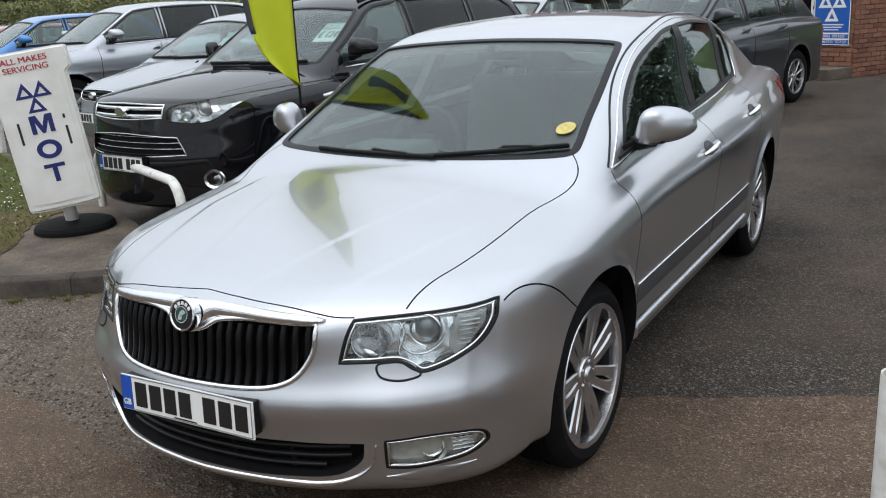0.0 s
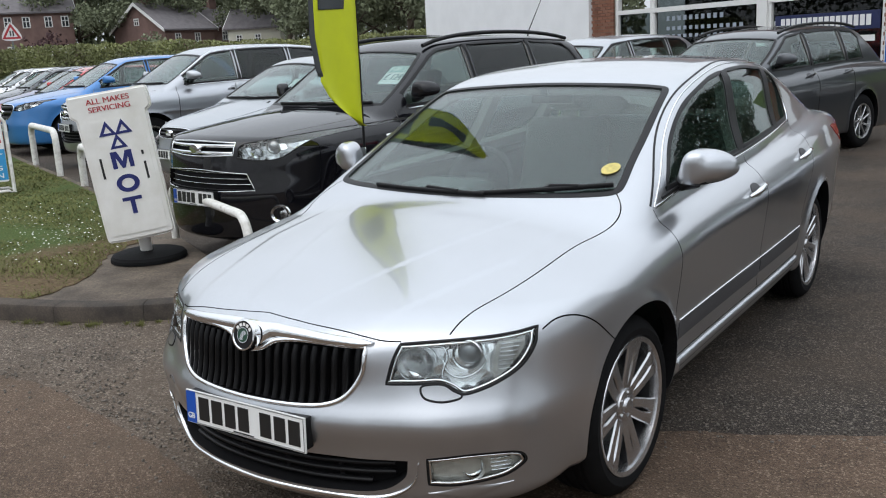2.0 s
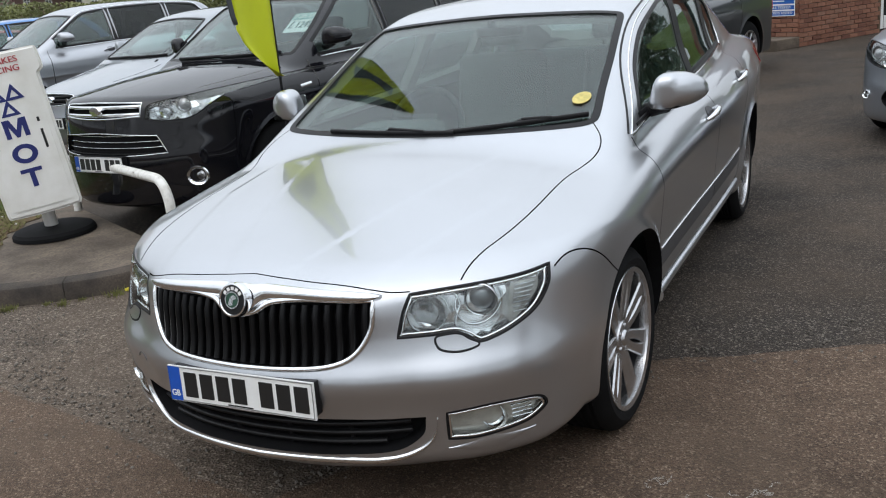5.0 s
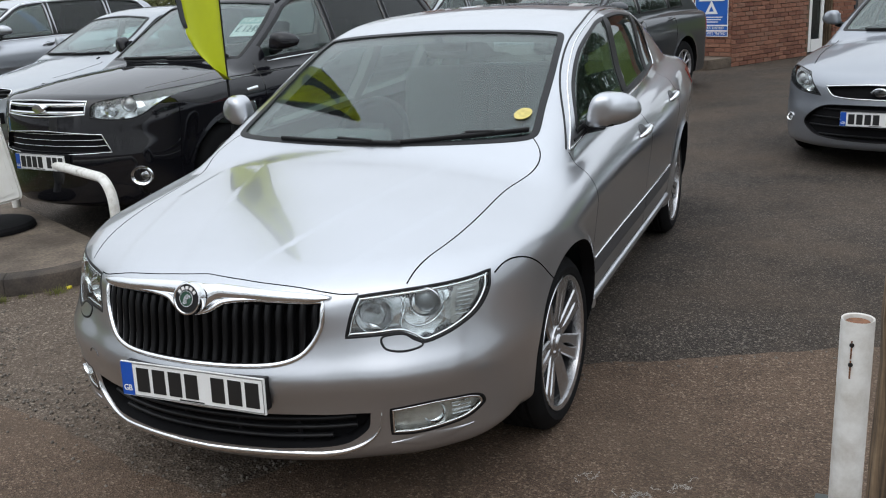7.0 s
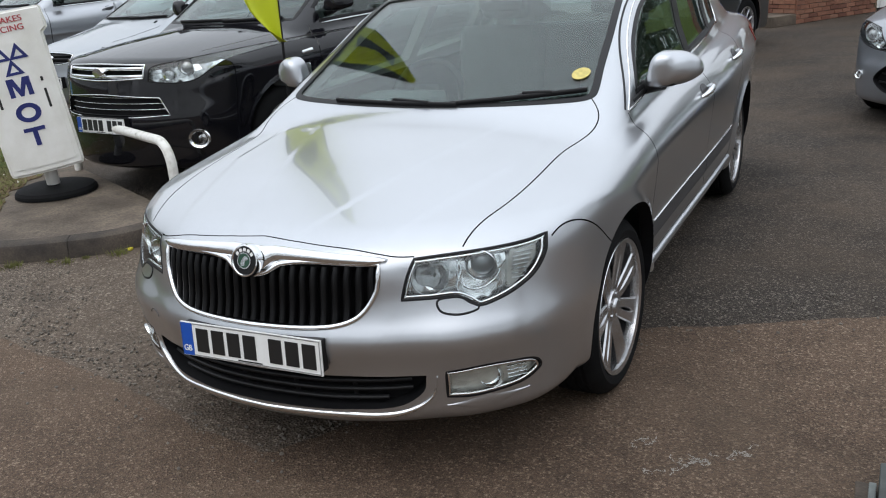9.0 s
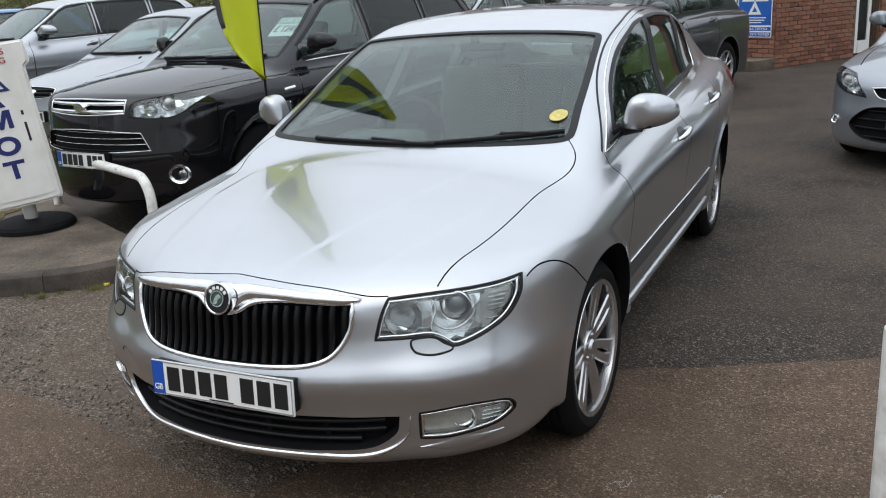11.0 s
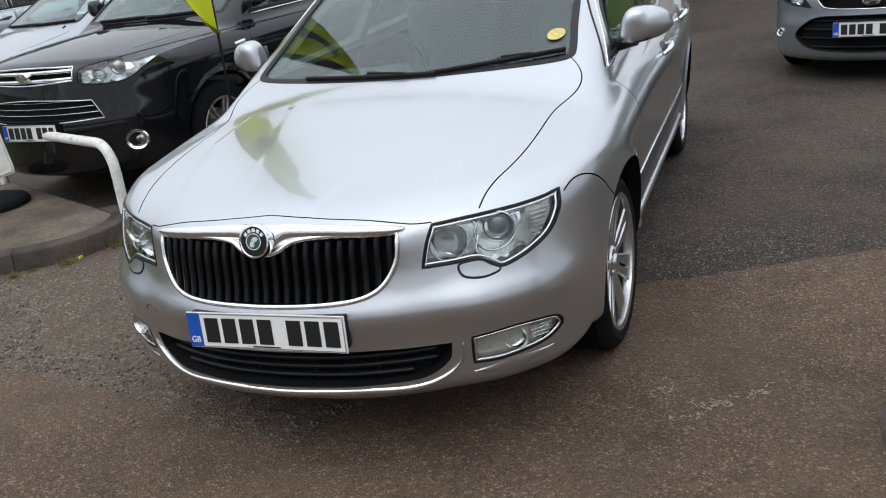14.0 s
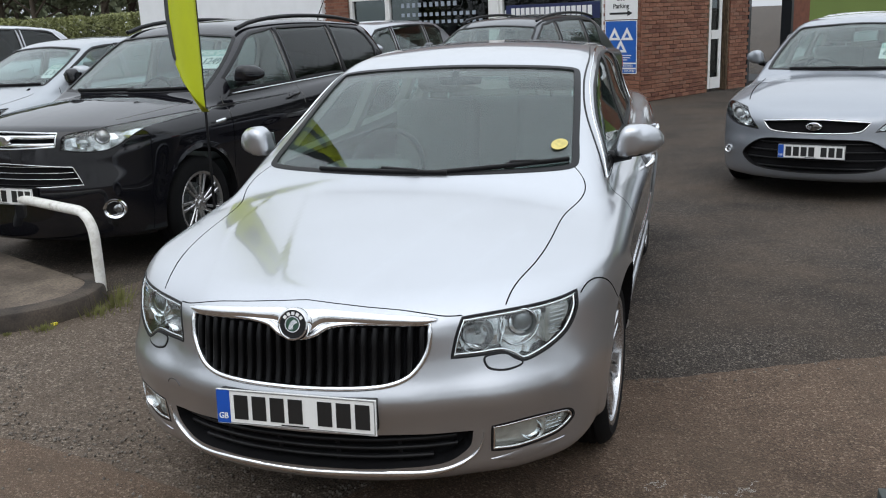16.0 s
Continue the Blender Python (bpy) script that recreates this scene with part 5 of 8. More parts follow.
# ---- the other cars ----
def shape_of(length, half, hood, screen, roof, back, hubs, wheel, belt, low=0.2, blunt=1.0, rear=0.03):
    """A car's skin from its main sizes: hood is the height of the bonnet's lip and its foot at the screen."""
    k, (z0, z1), (a, b) = half / 0.905, hood, screen
    top = max(z for _, z in roof)
    nose = [(0, -0.03), (0.15, -0.022), (0.3, 0.005), (0.42, 0.045), (0.52, 0.10), (0.62, 0.18), (0.72, 0.28), (0.80, 0.40), (0.86, 0.55), (0.92, 0.85)]
    face = [(0.1, 0.14), (0.2, 0.05), (0.3, 0.008), (0.45, -0.008), (0.58, -0.01), (0.70, 0.008), (0.82, 0.02), (0.93, 0.045), (1.0, 0.085), (1.08, 0.2)]
    deck = [(-0.1, z0 - 0.06), (0, z0 - 0.025), (0.1, z0), (0.3, z0 + 0.3 * (z1 - z0)), (0.6, z0 + 0.62 * (z1 - z0)), (a[0], z1), (a[0] + 0.5, z1 + 0.02), (2.5, belt + 0.09), (length - 0.8, belt + 0.10), (length, belt + 0.06)]
    crown = [(0, 0), (0.2, 0.004), (0.4, 0.018), (0.55, 0.036), (0.68, 0.058), (0.78, 0.086), (0.86, 0.122), (0.92, 0.18), (1.0, 0.3)]
    s = belt / 0.96
    side = [(0.1, 0.80), (0.18, 0.845), (0.26, 0.868), (0.36, 0.880), (0.5, 0.890), (0.68, 0.903), (0.76, 0.904), (0.84, 0.893), (0.92, 0.875), (1.1, 0.83)]
    h = top - belt
    cabin = [(belt - 0.15, 0.84 * k), (belt, 0.80 * k), (belt + 0.25 * h, 0.765 * k), (belt + 0.5 * h, 0.715 * k), (belt + 0.75 * h, 0.655 * k), (belt + h, 0.585 * k)]
    return Shape(length, [(x * k, y * blunt) for x, y in nose], [(z * z0 / 0.98, y) for z, y in face], deck, [(x * k, y) for x, y in crown], [(z * s, x * k) for z, x in side], [(0, 0.96), (0.6, 0.975), (1.2, 0.992), (2, 1), (3, 1), (length - 0.9, 0.985), (length - 0.3, 0.95), (length, 0.91)], (a, b), roof, cabin, back, [(0, -0.02), (0.4, 0), (0.6, 0.05), (0.75, 0.12), (0.85, 0.25), (0.92, 0.45)], low, hubs, wheel, (), 0.012, 0.24, rear)


def side_windows(S, belt, doors):
    """Outlines of the side glass between the belt and the roof: doors gives the y of the screen pillar's foot and the pillars behind it."""
    (a0, b0), (a1, b1) = S.screen
    top = lambda y: min(float(S.roof(y)) - 0.075, b0 + (y - a0 - 0.16) * (b1 - b0) / (a1 - a0))  # noqa: E731
    (c0, d0), (c1, d1) = S.back
    tail = lambda y: d0 + (y - c0 + 0.26) * (d1 - d0) / (c1 - c0)  # noqa: E731
    out = []
    for y0, y1 in zip(doors, doors[1:]):
        y0, y1 = y0 + 0.03, y1 - 0.03
        up = [(y, min(top(y), tail(y) - 0.02)) for y in np.linspace(y0, y1, 9)]
        foot = [(y, belt + 0.02 * (y - doors[0])) for y in np.linspace(y1, y0, 5)]
        pts = [(y, max(z, belt + 0.02 * (y - doors[0]) + 0.02)) for y, z in up] + foot
        out.append(np.array(pts))
    return out


def sale_card(parent, m, price):
    """A printed card behind the windscreen."""
    bm = bmesh.new()
    slab(bm, rounded([(-0.17, -0.12), (0.17, -0.12), (0.17, 0.12), (-0.17, 0.12)], 4, (0, 1, 2, 3)), 0.004)
    c = part("price_card", bm, SIGNWHITE, parent, "white for sale price card behind the glass")
    c.matrix_basis = m
    bm = bmesh.new()
    box(bm, (-0.168, -0.002, 0.035), (0.168, 0.0, 0.118))
    part("card_band", bm, plain("pale_green_print", (0.35, 0.50, 0.47), 0.5), c)
    words("card_word", "FOR SALE", 0.055, pose(0, -0.004, 0.075), SIGNWHITE, c, width=0.29)
    words("card_price", price, 0.085, pose(0, -0.003, -0.035), plain("grey_print", (0.10, 0.14, 0.14), 0.5), c, width=0.28)
    return c


def road_car(name, m, S, coat, label, belt, doors, lamp, grille, intake, step=0.03, plate=None, fog=None, style=(5, (-0.02, 0.02), 0.022), grille_mat=None, bars=3, rails=False, rim=0.22, metal=None, price=None, mirror=None, cabin=True, chrome_belt=False, group="cars parked on the forecourt", intake_chrome=False, privacy=False):
    car = thing(name, m, label, "car", group)
    R = lambda pts, keep=(): rounded(pts, 5, keep)  # noqa: E731
    (a0, b0), (a1, b1) = S.screen
    w0, w1 = float(S.cabin(b0)) - 0.10, float(S.cabin(b1)) - 0.045
    screen = R([(-w0, b0 + 0.03), (-(w0 + w1) / 2 - 0.02, (b0 + b1) / 2), (-w1, b1 - 0.05), (-w1 + 0.05, b1 - 0.02), (0, b1 + 0.01), (w1 - 0.05, b1 - 0.02), (w1, b1 - 0.05), ((w0 + w1) / 2 + 0.02, (b0 + b1) / 2), (w0, b0 + 0.03), (w0 - 0.06, b0 + 0.018), (0, b0 + 0.01), (-w0 + 0.06, b0 + 0.018)])
    (c0, d0), (c1, d1) = S.back
    rearwin = R([(-0.5, d1 + 0.06), (-0.45, d0 - 0.09), (0, d0 - 0.06), (0.45, d0 - 0.09), (0.5, d1 + 0.06), (0, d1 + 0.04)], (0, 4))
    wins = side_windows(S, belt, doors)
    cuts = [cutter(S, inset(screen, 0.008), "front", deep=0.075), cutter(S, inset(rearwin, 0.008), "rear", deep=0.075)]
    cuts += [cutter(S, g, "front", deep=0.04) for g in (grille, intake) if g is not None]
    for s in (1, -1):
        o = lamp if s > 0 else mirrored(lamp)
        cuts.append(cutter(S, o, "front", deep=0.05, step=0.03))
        cuts += [cutter(S, inset(w, 0.008), "side", s, deep=0.075, step=0.05) for w in wins]
        joints = [[(y, belt - 0.02), (y - 0.01, belt - 0.25), (y - 0.01, 0.35)] for y in (doors[0] - 0.10, *doors[1:3])]
        cuts += [groove(S, open_curve(j, 5), "side", s, width=0.008) for j in joints]
        hx = 0.66 * float(S.side(0.7)) / 0.9
        cuts.append(groove(S, open_curve([(s * (hx - 0.05), 0.42), (s * hx, 0.7), (s * (hx + 0.02), a0)], 8), "top", width=0.008))
    me = body(S, step, cuts, float(S.side(0.7)) + 0.03, (a0 + 0.06, S.length - 0.5))
    kind = split(me, [], S)
    panels(me, kind, ["body"], coat, car, S, CAVITY)
    shell("windscreen", S, screen, "front", GLASS, car, out=-0.004, thick=0.005, step=0.06).visible_shadow = False
    ribbon("screen_seal", S, inset(screen, 0.006), "front", BLACK, car, 0.03, out=0.002, closed=True)
    shell("rear_screen", S, rearwin, "rear", GLASS, car, out=-0.004, thick=0.005, step=0.08).visible_shadow = False
    if grille is not None:
        lo, hi = grille.min(0), grille.max(0)
        ribbon("grille_surround", S, grille, "front", grille_mat or CHROME, car, 0.010, out=0.005, closed=True)
        for k in range(bars):
            z = lo[1] + (hi[1] - lo[1]) * (k + 0.5) / bars
            xs = np.linspace(lo[0] + 0.01, hi[0] - 0.01, 40)
            xs = xs[inside(grille, np.stack([xs, np.full(40, z)], 1))]
            ribbon("grille_bar", S, np.stack([xs, np.full(len(xs), z)], 1), "front", grille_mat or BLACK, car, 0.48 * (hi[1] - lo[1]) / bars, out=0.012, lift=-0.012)
        bm = bmesh.new()
        (c,), _ = S.onto([((lo[0] + hi[0]) / 2, (lo[1] + hi[1]) / 2)], "front")
        lathe(bm, [(0.0001, -0.02), (0.035, -0.018), (0.042, -0.008), (0.042, 0.02)], 24, Matrix.Translation(c) @ pose(0, 0, 0, 0, 0, 90) @ Matrix.Diagonal((1, 1.5, 0.85, 1)))
        part("badge", bm, CHROME, car, smooth=40)
    if intake is not None:
        lo, hi = intake.min(0), intake.max(0)
        for k in range(4):
            z = lo[1] + (hi[1] - lo[1]) * (k + 0.5) / 4
            xs = np.linspace(lo[0], hi[0], 40)
            xs = xs[inside(intake, np.stack([xs, np.full(40, z)], 1))]
            ribbon("intake_bar", S, np.stack([xs, np.full(len(xs), z)], 1), "front", CHROME if intake_chrome and k else BLACK, car, 0.006 if intake_chrome else 0.012, out=0.008, lift=-0.026)
        ribbon("intake_edge", S, intake, "front", CHROME if intake_chrome else BLACK, car, 0.007, out=0.003, closed=True)
    if plate is not None:
        (c,), _ = S.onto([(0, plate)], "front")
        number_plate(car, pose(0, c[1] - 0.022, plate, -3))
        bm = bmesh.new()
        box(bm, (-0.262, c[1] - 0.017, plate - 0.058), (0.262, c[1] + 0.03, plate + 0.058), 0.005)
        part("plate_holder", bm, BLACK, car)
    for s in (1, -1):
        o = lamp if s > 0 else mirrored(lamp)
        h = new("headlamp")
        h.parent = car
        shell("lamp_housing", S, inset(o, 0.003), "front", LENSIN, h, out=-0.04, thick=0.006, step=0.03)
        shell("lamp_lens", S, inset(o, 0.003), "front", LENS, h, out=0.0, thick=0.003, step=0.03).visible_shadow = False
        ribbon("lamp_seal", S, o, "front", BLACK, h, 0.008, out=0.002, closed=True)
        mid = o.mean(0)
        for f, r in ((0.0, 0.055), (0.45, 0.045)):
            q = mid + f * (o[np.argmin(np.abs(o[:, 0]))] - mid)
            (c,), _ = S.onto([q], "front")
            bm = bmesh.new()
            r = min(r, 0.42 * (o[:, 1].max() - o[:, 1].min()))
            lathe(bm, [(r, -0.006), (r * 0.85, -0.02), (r * 0.75, -0.02), (r * 0.5, -0.004), (0.0001, 0.004)][::-1] if f == 0 else [(r, -0.008), (r * 0.8, -0.02), (r * 0.4, -0.034), (0.0001, -0.038)], 24)
            ob = part("lamp_bowl", bm, LAMPDARK if f == 0 else LENSIN, h, smooth=40)
            ob.matrix_basis = Matrix.Translation(c - np.array((0, -0.014, 0))) @ pose(0, 0, 0, 0, 0, -90 + 25 * s) @ Matrix.Diagonal((1, 1, 1, 1))
        if fog is not None:
            (c,), _ = S.onto([(fog[0] * s, fog[1])], "front")
            bm = bmesh.new()
            lathe(bm, [(0.095, 0.01), (0.088, 0.022), (0.070, 0.016), (0.060, 0.0)], 32)
            ob = part("fog_lamp_ring", bm, CHROME, car, smooth=40)
            ob.matrix_basis = Matrix.Translation(c) @ pose(0, 0, 0, 0, 0, -90 + 28 * s) @ Matrix.Diagonal((1, fog[2], 0.85 * fog[2], 1))
            bm = bmesh.new()
            lathe(bm, [(0.058, 0.004), (0.05, -0.006), (0.0001, 0.008)], 32)
            o2 = part("fog_lamp_glass", bm, LENSIN, ob, smooth=40)
        for nm, w in zip(("front_window", "rear_window", "quarter_window"), wins):
            shell(nm, S, w, "side", TINTED if privacy and nm != "front_window" else GLASS, car, s, out=-0.004, thick=0.004, step=0.07).visible_shadow = False
            ribbon("window_seal", S, inset(w, 0.004), "side", BLACK, car, 0.03, s, out=0.003, closed=True)
        for w, v in zip(wins, wins[1:]):
            shell("pillar_cover", S, np.array([w[9] + (0.004, 0), w[8] + (0.004, 0), v[0] - (0.004, 0), v[-1] - (0.004, 0)]), "side", BLACK, car, s, out=0.012, thick=0.014, step=0.05)
        if chrome_belt or rails and coat is BLACKP:
            ribbon("belt_chrome", S, np.stack([np.linspace(doors[0] + 0.05, doors[-1] - 0.05, 20), belt - 0.015 + 0.02 * np.linspace(0.05, doors[-1] - doors[0], 20)], 1), "side", CHROME, car, 0.014, s, out=0.006)
            if chrome_belt:
                ribbon("window_chrome", S, np.concatenate([w[:9] + (0, 0.02) for w in wins]), "side", CHROME, car, 0.014, s, out=0.006)
        for y in doors[1:3]:
            door_handle(car, S, y - 0.16, belt - 0.10, s, coat)
        door_mirror(car, (float(S.side(0.75)) - 0.10) * s, doors[0] + 0.18, belt + 0.06, s, mirror or coat)
        for hy in S.hubs:
            wheel(car, (float(S.side(0.5)) - 0.03) * s, hy, S.wheel, rim, style, s, metal=metal)
        if rails:
            ys = np.linspace(a1 + 0.1, c0 - 0.15, 14)
            bm = bmesh.new()
            tube(bm, [(0.56 * s, y, float(S.roof(y)) - 0.022 + 0.03 * (1 - abs(2 * i / 13 - 1) ** 4)) for i, y in enumerate(ys)], 0.018, 8)
            part("roof_rail", bm, BLACK if coat is not SILVER2 else ALLOY, car, smooth=50)
        tl = R([(0.60, d1 - 0.10), (0.80, d1 - 0.10), (0.82, d1 - 0.26), (0.66, d1 - 0.26)], (0, 1, 2, 3))
        shell("tail_lamp", S, tl if s > 0 else mirrored(tl), "rear", REDLENS, car, out=0.005, thick=0.012, step=0.05)
    for a, b in ((-0.5, 0.1), (0.05, 0.6)):
        ribbon("wiper", S, np.stack([np.linspace(a, b, 12), np.linspace(b0 + 0.022, b0 + 0.03, 12)], 1), "front", BLACK, car, 0.02, out=0.02, lift=0.005)
    if cabin:
        cabin_fittings(car, S, a0 + 0.1, b0)
    if price:
        x, y, z, text = price
        sale_card(car, pose(x, y, z, -55), text)
    return car


def hoop(pts, keep=()):
    return rounded(pts, 5, keep)


OUT = shape_of(4.66, 0.905, (1.015, 1.135), ((1.16, 1.13), (1.86, 1.56)), [(1.2, 1.3), (1.6, 1.5), (1.9, 1.60), (2.3, 1.655), (2.9, 1.675), (3.6, 1.655), (4.3, 1.60)], ((4.25, 1.56), (4.58, 1.10)), (0.93, 3.60), 0.352, 1.10, 0.24, 0.85)
suv = road_car("suv_car", pose(-3.34, 2.68, 0, 0, 0, -7.2), OUT, BLACKP, "glossy black five-door SUV parked nose out behind the kerb", 1.12, (1.45, 2.42, 3.35, 4.15),
    hoop([(0.43, 0.865), (0.45, 0.955), (0.62, 0.990), (0.76, 1.020), (0.855, 1.045), (0.80, 0.945), (0.70, 0.855), (0.56, 0.845)], (0, 4)),
    hoop([(-0.40, 0.885), (-0.40, 0.972), (0, 0.982), (0.40, 0.972), (0.40, 0.885), (0, 0.872)], (0, 1, 3, 4)),
    hoop([(-0.56, 0.63), (-0.50, 0.75), (0, 0.775), (0.50, 0.75), (0.56, 0.63), (0, 0.615)], (0, 1, 3, 4)),
    0.022, 0.565, (0.70, 0.455, 0.85), (7, (-0.026, 0.026), 0.022), CHROME, 2, True, 0.235, None, (0.42, 1.80, 1.36, "£ 12495"), BLACKP, True, False, intake_chrome=True, privacy=True)

bm = bmesh.new()
tube(bm, [(0.05, 4.15, 1.60), (0.06, 4.16, 1.68), (0.16, 4.28, 2.02)], [0.012, 0.006, 0.003], 8)
part("roof_aerial", bm, BLACK, suv, smooth=50)
ribbon("wing_badge", OUT, np.stack([np.linspace(1.14, 1.26, 8), np.linspace(0.925, 0.935, 8)], 1), "side", CHROME, suv, 0.026, out=0.006, label="small chrome wing badge")

MON = shape_of(4.78, 0.93, (0.745, 0.975), ((1.22, 0.985), (2.05, 1.40)), [(1.4, 1.2), (1.8, 1.36), (2.1, 1.43), (2.5, 1.475), (3.0, 1.49), (3.6, 1.46), (4.2, 1.40)], ((4.1, 1.38), (4.6, 1.02)), (0.96, 3.80), 0.325, 0.955, 0.17, 1.0)
road_car("estate_car", pose(2.05, 5.62, 0, 0, 0, -17.3), MON, BLUESILVER, "blue-tinted silver family car parked with its nose towards the gate", 0.975, (1.55, 2.50, 3.40, 4.05),
    hoop([(0.455, 0.590), (0.545, 0.680), (0.61, 0.755), (0.72, 0.775), (0.83, 0.780), (0.86, 0.735), (0.84, 0.675), (0.68, 0.612)], (0, 2)),
    hoop([(-0.42, 0.665), (-0.34, 0.590), (0, 0.575), (0.34, 0.590), (0.42, 0.665), (0, 0.685)], (0, 4)),
    hoop([(-0.60, 0.37), (-0.48, 0.49), (-0.34, 0.525), (0.34, 0.525), (0.48, 0.49), (0.60, 0.37), (0.46, 0.275), (0, 0.250), (-0.46, 0.275)]),
    0.025, 0.43, (0.755, 0.385, 0.42), (5, (-0.022, 0.022), 0.022), CHROME, 0, False, 0.215, None, (0.36, 1.95, 1.14, "£ 3995"))

QAS = shape_of(4.5, 0.89, (0.93, 1.08), ((1.08, 1.08), (1.80, 1.48)), [(1.2, 1.3), (1.5, 1.45), (1.85, 1.54), (2.3, 1.59), (2.9, 1.61), (3.6, 1.58), (4.1, 1.53)], ((3.86, 1.48), (4.38, 1.06)), (0.90, 3.50), 0.345, 1.06, 0.22, 0.9, 0.08)
road_car("crossover_car", pose(-2.0, 7.95, 0, 0, 0, -16.5), QAS, GREYP, "dark grey crossover parked in front of the shop window", 1.10, (1.40, 2.33, 3.20, 3.68),
    hoop([(0.45, 0.80), (0.52, 0.88), (0.70, 0.93), (0.80, 0.96), (0.80, 0.88), (0.66, 0.79)], (0,)),
    hoop([(-0.40, 0.78), (-0.36, 0.88), (0.36, 0.88), (0.40, 0.78), (0, 0.75)]), None,
    0.03, 0.5, None, (9, (0.0,), 0.024), CHROME, 2, True, 0.222, ALLOY, None, GREYP)

road_car("crossover_car", pose(-4.55, 8.65, 0, 0, 0, -16.5), QAS, SILVER2, "silver crossover with a pale roof parked behind the black SUV", 1.10, (1.40, 2.33, 3.20, 3.68),
    hoop([(0.45, 0.80), (0.52, 0.88), (0.70, 0.93), (0.80, 0.96), (0.80, 0.88), (0.66, 0.79)], (0,)),
    hoop([(-0.40, 0.78), (-0.36, 0.88), (0.36, 0.88), (0.40, 0.78), (0, 0.75)]), None, 0.035, 0.5)

ROW = 0.10  # height of the paving under the row beyond the black SUV
CRV = shape_of(4.6, 0.91, (0.96, 1.12), ((1.14, 1.12), (1.86, 1.55)), [(1.2, 1.3), (1.6, 1.5), (1.9, 1.60), (2.3, 1.655), (2.9, 1.675), (3.6, 1.65), (4.2, 1.58)], ((4.15, 1.55), (4.52, 1.10)), (0.93, 3.55), 0.345, 1.10, 0.23, 0.85)
road_car("suv_car", pose(-10.0, 6.0, ROW, 0, 0, -17), CRV, SILVER2, "bright silver SUV with a dark grille parked in the row", 1.12, (1.48, 2.42, 3.35, 4.1),
    hoop([(0.42, 0.80), (0.45, 0.88), (0.62, 0.93), (0.80, 0.99), (0.78, 0.90), (0.62, 0.81)], (0, 3)),
    hoop([(-0.44, 0.90), (-0.38, 0.74), (0, 0.70), (0.38, 0.74), (0.44, 0.90), (0, 0.92)]),
    hoop([(-0.62, 0.42), (-0.5, 0.56), (0.5, 0.56), (0.62, 0.42), (0, 0.38)], (0, 1, 2, 3)),
    0.03, 0.60, None, (5, (-0.02, 0.02), 0.022), CHROME, 3, False, 0.22, None, None, None, True, True, privacy=True)

HAT = shape_of(4.05, 0.85, (0.74, 0.95), ((1.00, 0.955), (1.75, 1.36)), [(1.1, 1.15), (1.5, 1.32), (1.8, 1.40), (2.2, 1.445), (2.7, 1.455), (3.2, 1.43), (3.7, 1.37)], ((3.6, 1.34), (3.97, 0.98)), (0.82, 3.30), 0.305, 0.94, 0.17, 0.95)
HATLAMP = hoop([(0.46, 0.62), (0.50, 0.70), (0.62, 0.74), (0.72, 0.79), (0.76, 0.72), (0.68, 0.63)], (0,))
HATGRILLE = hoop([(-0.34, 0.70), (-0.30, 0.62), (0, 0.60), (0.30, 0.62), (0.34, 0.70), (0, 0.72)])
road_car("hatchback_car", pose(-6.5, 5.0, ROW, 0, 0, -12), HAT, PALEP, "small pale hatchback parked between two SUVs", 0.965, (1.35, 2.25, 3.1, 3.55), HATLAMP, HATGRILLE, None, 0.035, 0.42, price=(0.30, 1.62, 1.10, "£ 3495"))

NIS = shape_of(4.38, 0.90, (0.92, 1.08), ((1.10, 1.08), (1.82, 1.48)), [(1.2, 1.3), (1.5, 1.43), (1.85, 1.53), (2.3, 1.58), (2.9, 1.59), (3.5, 1.56), (4.0, 1.50)], ((3.9, 1.47), (4.3, 1.05)), (0.90, 3.55), 0.345, 1.05, 0.2, 0.9)
road_car("crossover_car", pose(-13.1, 6.85, ROW, 0, 0, -18), NIS, BLUEP, "bright blue crossover parked in the row", 1.075, (1.42, 2.35, 3.25, 3.9),
    hoop([(0.44, 0.78), (0.48, 0.85), (0.64, 0.90), (0.80, 0.94), (0.78, 0.85), (0.60, 0.78)], (0,)),
    hoop([(-0.42, 0.86), (-0.30, 0.66), (0, 0.62), (0.30, 0.66), (0.42, 0.86), (0, 0.88)]), None, 0.035, 0.5)
FARCARS = (
    (-15.1, 7.6, REDP, "red hatchback parked far along the row"),
    (-18.1, 9.4, PURPLEP, "dark blue hatchback parked far along the row"),
    (-20.8, 10.6, GREYP, "dark grey hatchback parked far along the row"),
    (-23.5, 11.7, WHITEP, "white hatchback parked far along the row"),
    (-26.2, 12.9, WHITEP, "white hatchback parked at the end of the row"),
    (2.8, 11.3, WHITEP, "white hatchback parked behind the family car"),
)
first = None
for x, y, coat, text in FARCARS:
    if first is None:
        first = road_car("hatchback_car", pose(x, y, ROW, 0, 0, -19), HAT, coat, text, 0.965, (1.35, 2.25, 3.1, 3.55), HATLAMP, HATGRILLE, None, 0.05, 0.42)
        continue
    c = tagged(copy_thing(first, pose(x, y, ROW if x < 0 else 0.0, 0, 0, -19)), text)
    for o in c.children_recursive:
        if o.type == "MESH" and REDP.name in o.data.materials:
            o.data = o.data.copy()
            o.data.materials[o.data.materials.find(REDP.name)] = coat


